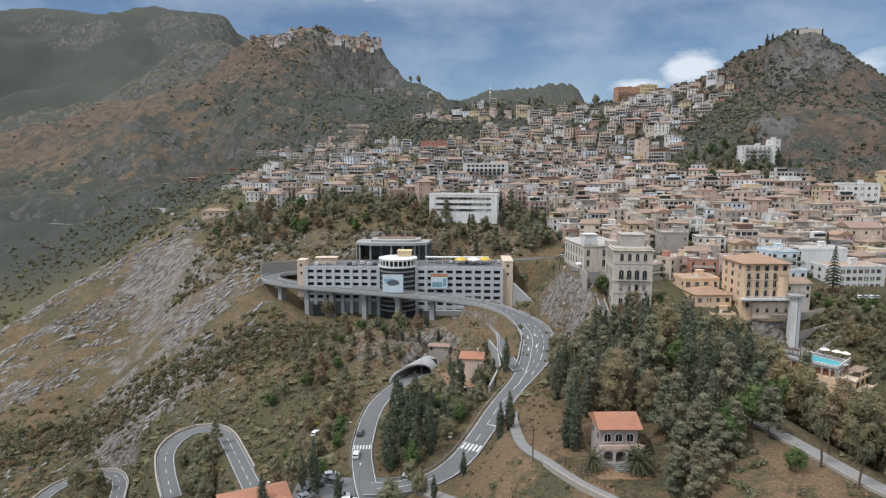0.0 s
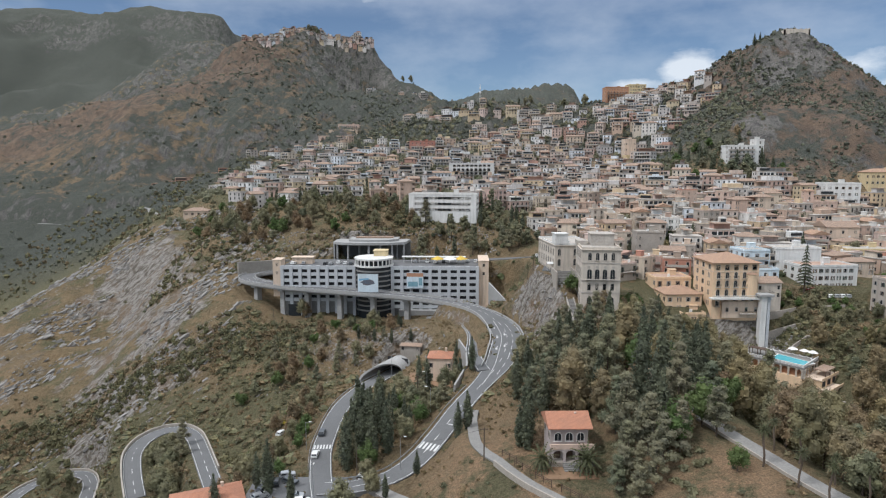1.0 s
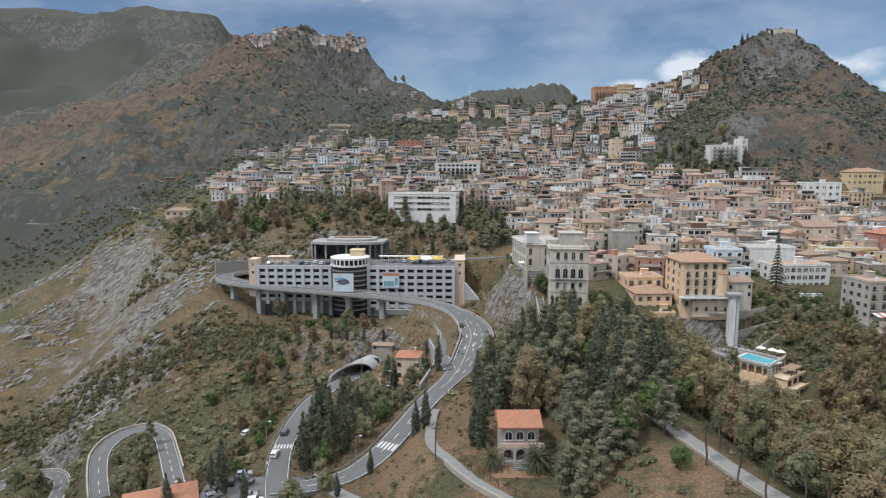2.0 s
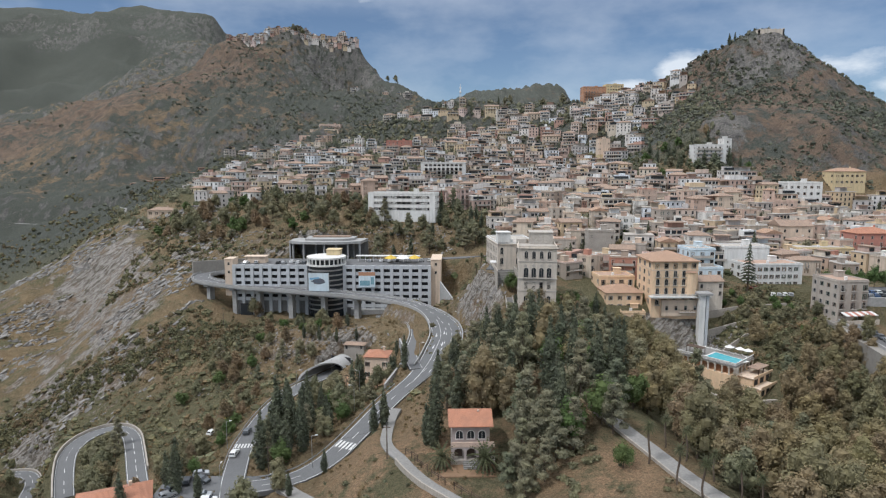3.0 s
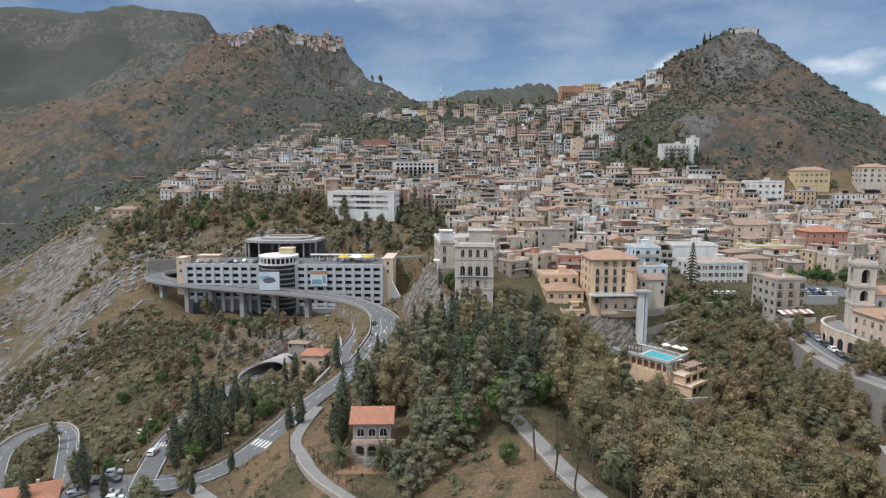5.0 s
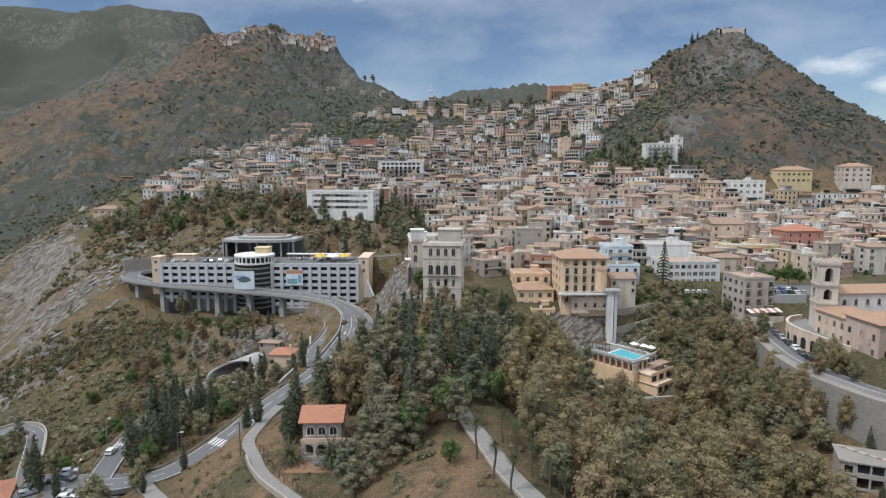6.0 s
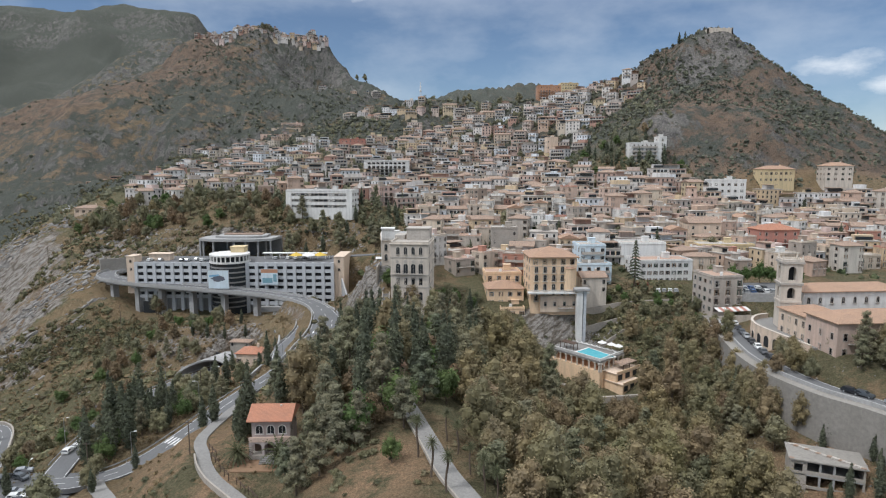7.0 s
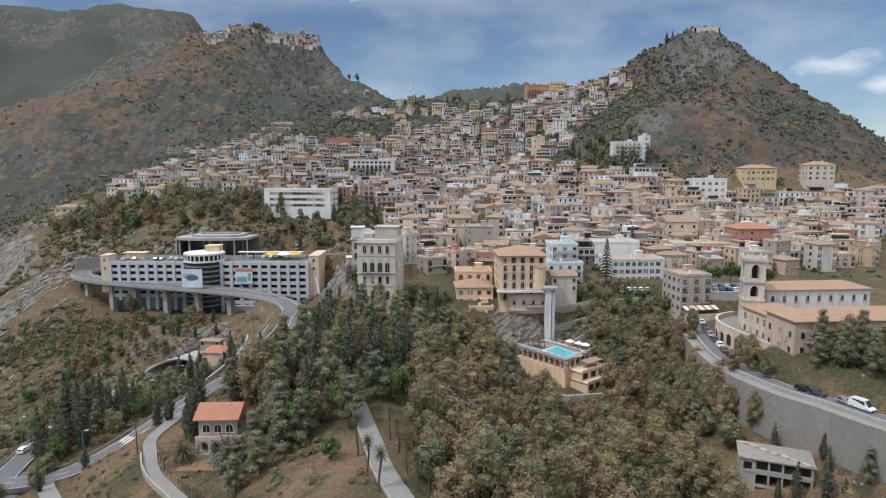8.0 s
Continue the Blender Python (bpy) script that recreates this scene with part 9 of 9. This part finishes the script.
for i, kind in enumerate(("white", "silver", "blue", "black", "white", "silver", "dark grey", "white", "silver", "blue", "white", "black")):
    park(kind, 190 + (i % 6) * 2.5, 226.5 + 6.2 * (i // 6), 51.2, 88 - 3 * (i % 3))
roof_z = 29.5 + 23.0 - 0.28
for i, (kind, x, y) in enumerate((("white", -62, 303.5), ("silver", -57, 304), ("black", -46, 302.5), ("silver", -43.3, 302.5), ("white", -40, 306), ("white", -36.5, 303), ("dark grey", -33.6, 303), ("silver", -2, 309), ("white", 4, 309), ("white", 8, 308.5), ("black", 12, 309), ("silver", 24, 309.5), ("white", 28, 309.5))):
    park(kind, x, y, roof_z, 82 + (i * 7) % 9)
for i, kind in enumerate(("white", "silver", "black", "white", "blue", "silver", "white")):
    q = UPPER_STREET[nearest(UPPER_STREET, 59, 292 - 5.6 * i)]
    park(kind, q.x - 2.0, q.y, q.z + 0.01, 92)
park("red", 161.5, 248.5, gz(161.5, 248.5) + 0.15, 150)
for i in range(4):
    park(("white", "silver", "white", "silver")[i], 166 + 2.4 * i, 243.5, gz(168, 243.5) + 0.25, 70)


# ---- street furniture ----
def street_lamp(h=8.0):
    e = thing("street_lamp", "slim grey steel street lamp beside the road", "street lamp", Matrix.Translation((0, 0, -500)), "street lamps")
    part("pole", Shape().tube(0, 0, -0.4, h, 0.09, 0.05, 8), M_METAL, e)
    part("arm", Shape().beam((0, 0, h), (1.1, 0, h + 0.25), 0.035, 0.03, 6), M_METAL, e)
    part("lantern", Shape().box(0.9, 1.6, -0.14, 0.14, h + 0.18, h + 0.32), M_CLOTH, e, "pale lamp head")
    return e


LAMP = street_lamp()
spots = [(0.5, 148.5, 24.6, 0), (7.6, 175, 28, 180), (-20, 141, 20.6, 90), (-17.5, 211, 20.4, 20), (-8, 228, 21.5, 0), (6, 200, 24, 160), (26, 200, 33.5, 0), (40, 228, 37.4, 180), (-27.5, 168, 20.2, 0), (-40, 176, 8, 0)]
for i, (x, y, zz, a) in enumerate(spots):
    if i == 0:
        LAMP.matrix_basis = pose(x, y, zz, 0, 0, a)
    else:
        copy_thing(LAMP, pose(x, y, zz, 0, 0, a))


def utility_pole(x, y, h, label="tall weathered wooden utility pole"):
    e = thing("utility_pole", label, "utility pole", pose(x, y, gz(x, y)), "utility poles")
    part("pole", Shape().tube(0, 0, -0.6, h, 0.16, 0.11, 8), M_BARK, e)
    part("crossarm", Shape().box(-0.9, 0.9, -0.06, 0.06, h - 0.6, h - 0.46), M_BARK, e)
    return Vector((x, y, gz(x, y) + h - 0.4))


tips = [utility_pole(x, y, h) for x, y, h in ((3.4, 188, 11), (-10.5, 148.5, 10), (20.5, 134.5, 8), (-66, 279, 10), (-141, 352, 13), (-122, 342, 12))]


def cable(a, b, sag, name="cable"):
    e = thing(name, "thin dark overhead cable between poles", "cable", Matrix.Translation(a))
    pts = [a.lerp(b, i / 12) - Vector((0, 0, 4 * sag * (i / 12) * (1 - i / 12))) - a for i in range(13)]
    s = Shape()
    for p, q in zip(pts, pts[1:]):
        s.beam(p, q, 0.025, 0.025, 4)
    part("strand", s, M_IRON, e)


cable(tips[0], tips[1], 1.4)
cable(tips[1], tips[2], 1.2)
cable(tips[4], tips[5], 0.8)


def mast():
    e = thing("radio_mast", "white and red lattice radio mast on the crest", "mast", pose(62, 838, gz(62, 838)))
    for x, y in ((-1.6, -1), (1.6, -1), (0, 1.8)):
        part("leg", Shape().beam((x, y, -1), (x * 0.2, y * 0.2, 26), 0.18, 0.1, 6), M_CLOTH, e)
    for i in range(7):
        k = 1 - 0.115 * i
        s = Shape()
        pts = [Vector((x * k, y * k, 3.4 * i)) for x, y in ((-1.6, -1), (1.6, -1), (0, 1.8))]
        for a, b in ((0, 1), (1, 2), (2, 0)):
            s.beam(pts[a], pts[b], 0.09, 0.09, 5)
        part("ring", s, M_CLOTH, e)
    part("dish", Shape().beam((0, -1.2, 15), (0, -1.8, 15), 1.5, 1.2, 14), M_CLOTH, e)
    part("dish", Shape().beam((0, -0.9, 20), (0, -1.4, 20), 1.2, 1.0, 14), M_CLOTH, e)


mast()


def tent(x, y, z, w, mat, label):
    e = thing("canopy_tent", label, "tent", pose(x, y, z))
    part("roof", Shape().tube(0, 0, 2.5, 4.1, w * 0.72, 0.15, 4), mat, e)
    for a in (45, 135, 225, 315):
        c, s = math.cos(math.radians(a)) * w * 0.5, math.sin(math.radians(a)) * w * 0.5
        part("pole", Shape().tube(c, s, 0, 2.6, 0.05, 0.05, 6), M_METAL, e)


tent(15, 304, roof_z, 6, M_CLOTH, "white peaked tent on the car park roof")
tent(9, 303.6, roof_z, 5, M_YCLOTH, "yellow peaked tent on the car park roof")
tent(20.5, 304, roof_z, 5, M_YCLOTH, "yellow peaked tent on the car park roof")
sign = thing("road_sign", "orange and red advertising board on the wing wall", "sign", pose(35.2, 279, 34.5, 0, 0, 75))
part("board", Shape().box(-2, 2, -0.1, 0.1, 2.5, 5), M_RED, sign)
part("stripe", Shape().box(-1.8, 1.8, -0.13, -0.1, 3.3, 3.7), M_CLOTH, sign, "pale unreadable strip")
for x in (-1.7, 1.7):
    part("post", Shape().tube(x, 0, 0, 2.5, 0.06, 0.06, 6), M_METAL, sign)
house("tiny pink gatehouse among the trees", 66, 152, 4.2, 3.6, 1, 12, M_PINK, "hip", M_TILE, 1, 1, "plain", 3.2, (), None, "gatehouse", "house")
pav = thing("fountain", "small pale stone monument in the garden", "monument", pose(65.5, 144, gz(65.5, 144)))
part("plinth", Shape().box(-1.1, 1.1, -1.1, 1.1, -0.5, 1.0), M_SAND, pav)
part("column", Shape().tube(0, 0, 1.0, 4.2, 0.6, 0.45, 12), M_SAND, pav)
part("cap", Shape().box(-0.8, 0.8, -0.8, 0.8, 4.2, 4.6), M_SAND, pav)
for i in range(0, min(12, len(VILLA_DRIVE) - 15), 2):
    p0 = thing("fence_panel", "rusty brown timber fence panel along the drive", "fence", pose(*(VILLA_DRIVE[14 + i] + Vector((1.9, 0.6, 0.9))), 0, 0, 128), "drive fence")
    part("rail", Shape().box(-2.4, 2.4, -0.04, 0.04, 0.5, 0.6), M_WOODDARK, p0)
    part("rail", Shape().box(-2.4, 2.4, -0.04, 0.04, 0.9, 1.0), M_WOODDARK, p0)
    for k in (-2.3, 0, 2.3):
        part("post", Shape().box(k - 0.06, k + 0.06, -0.06, 0.06, -0.6, 1.1), M_WOODDARK, p0)
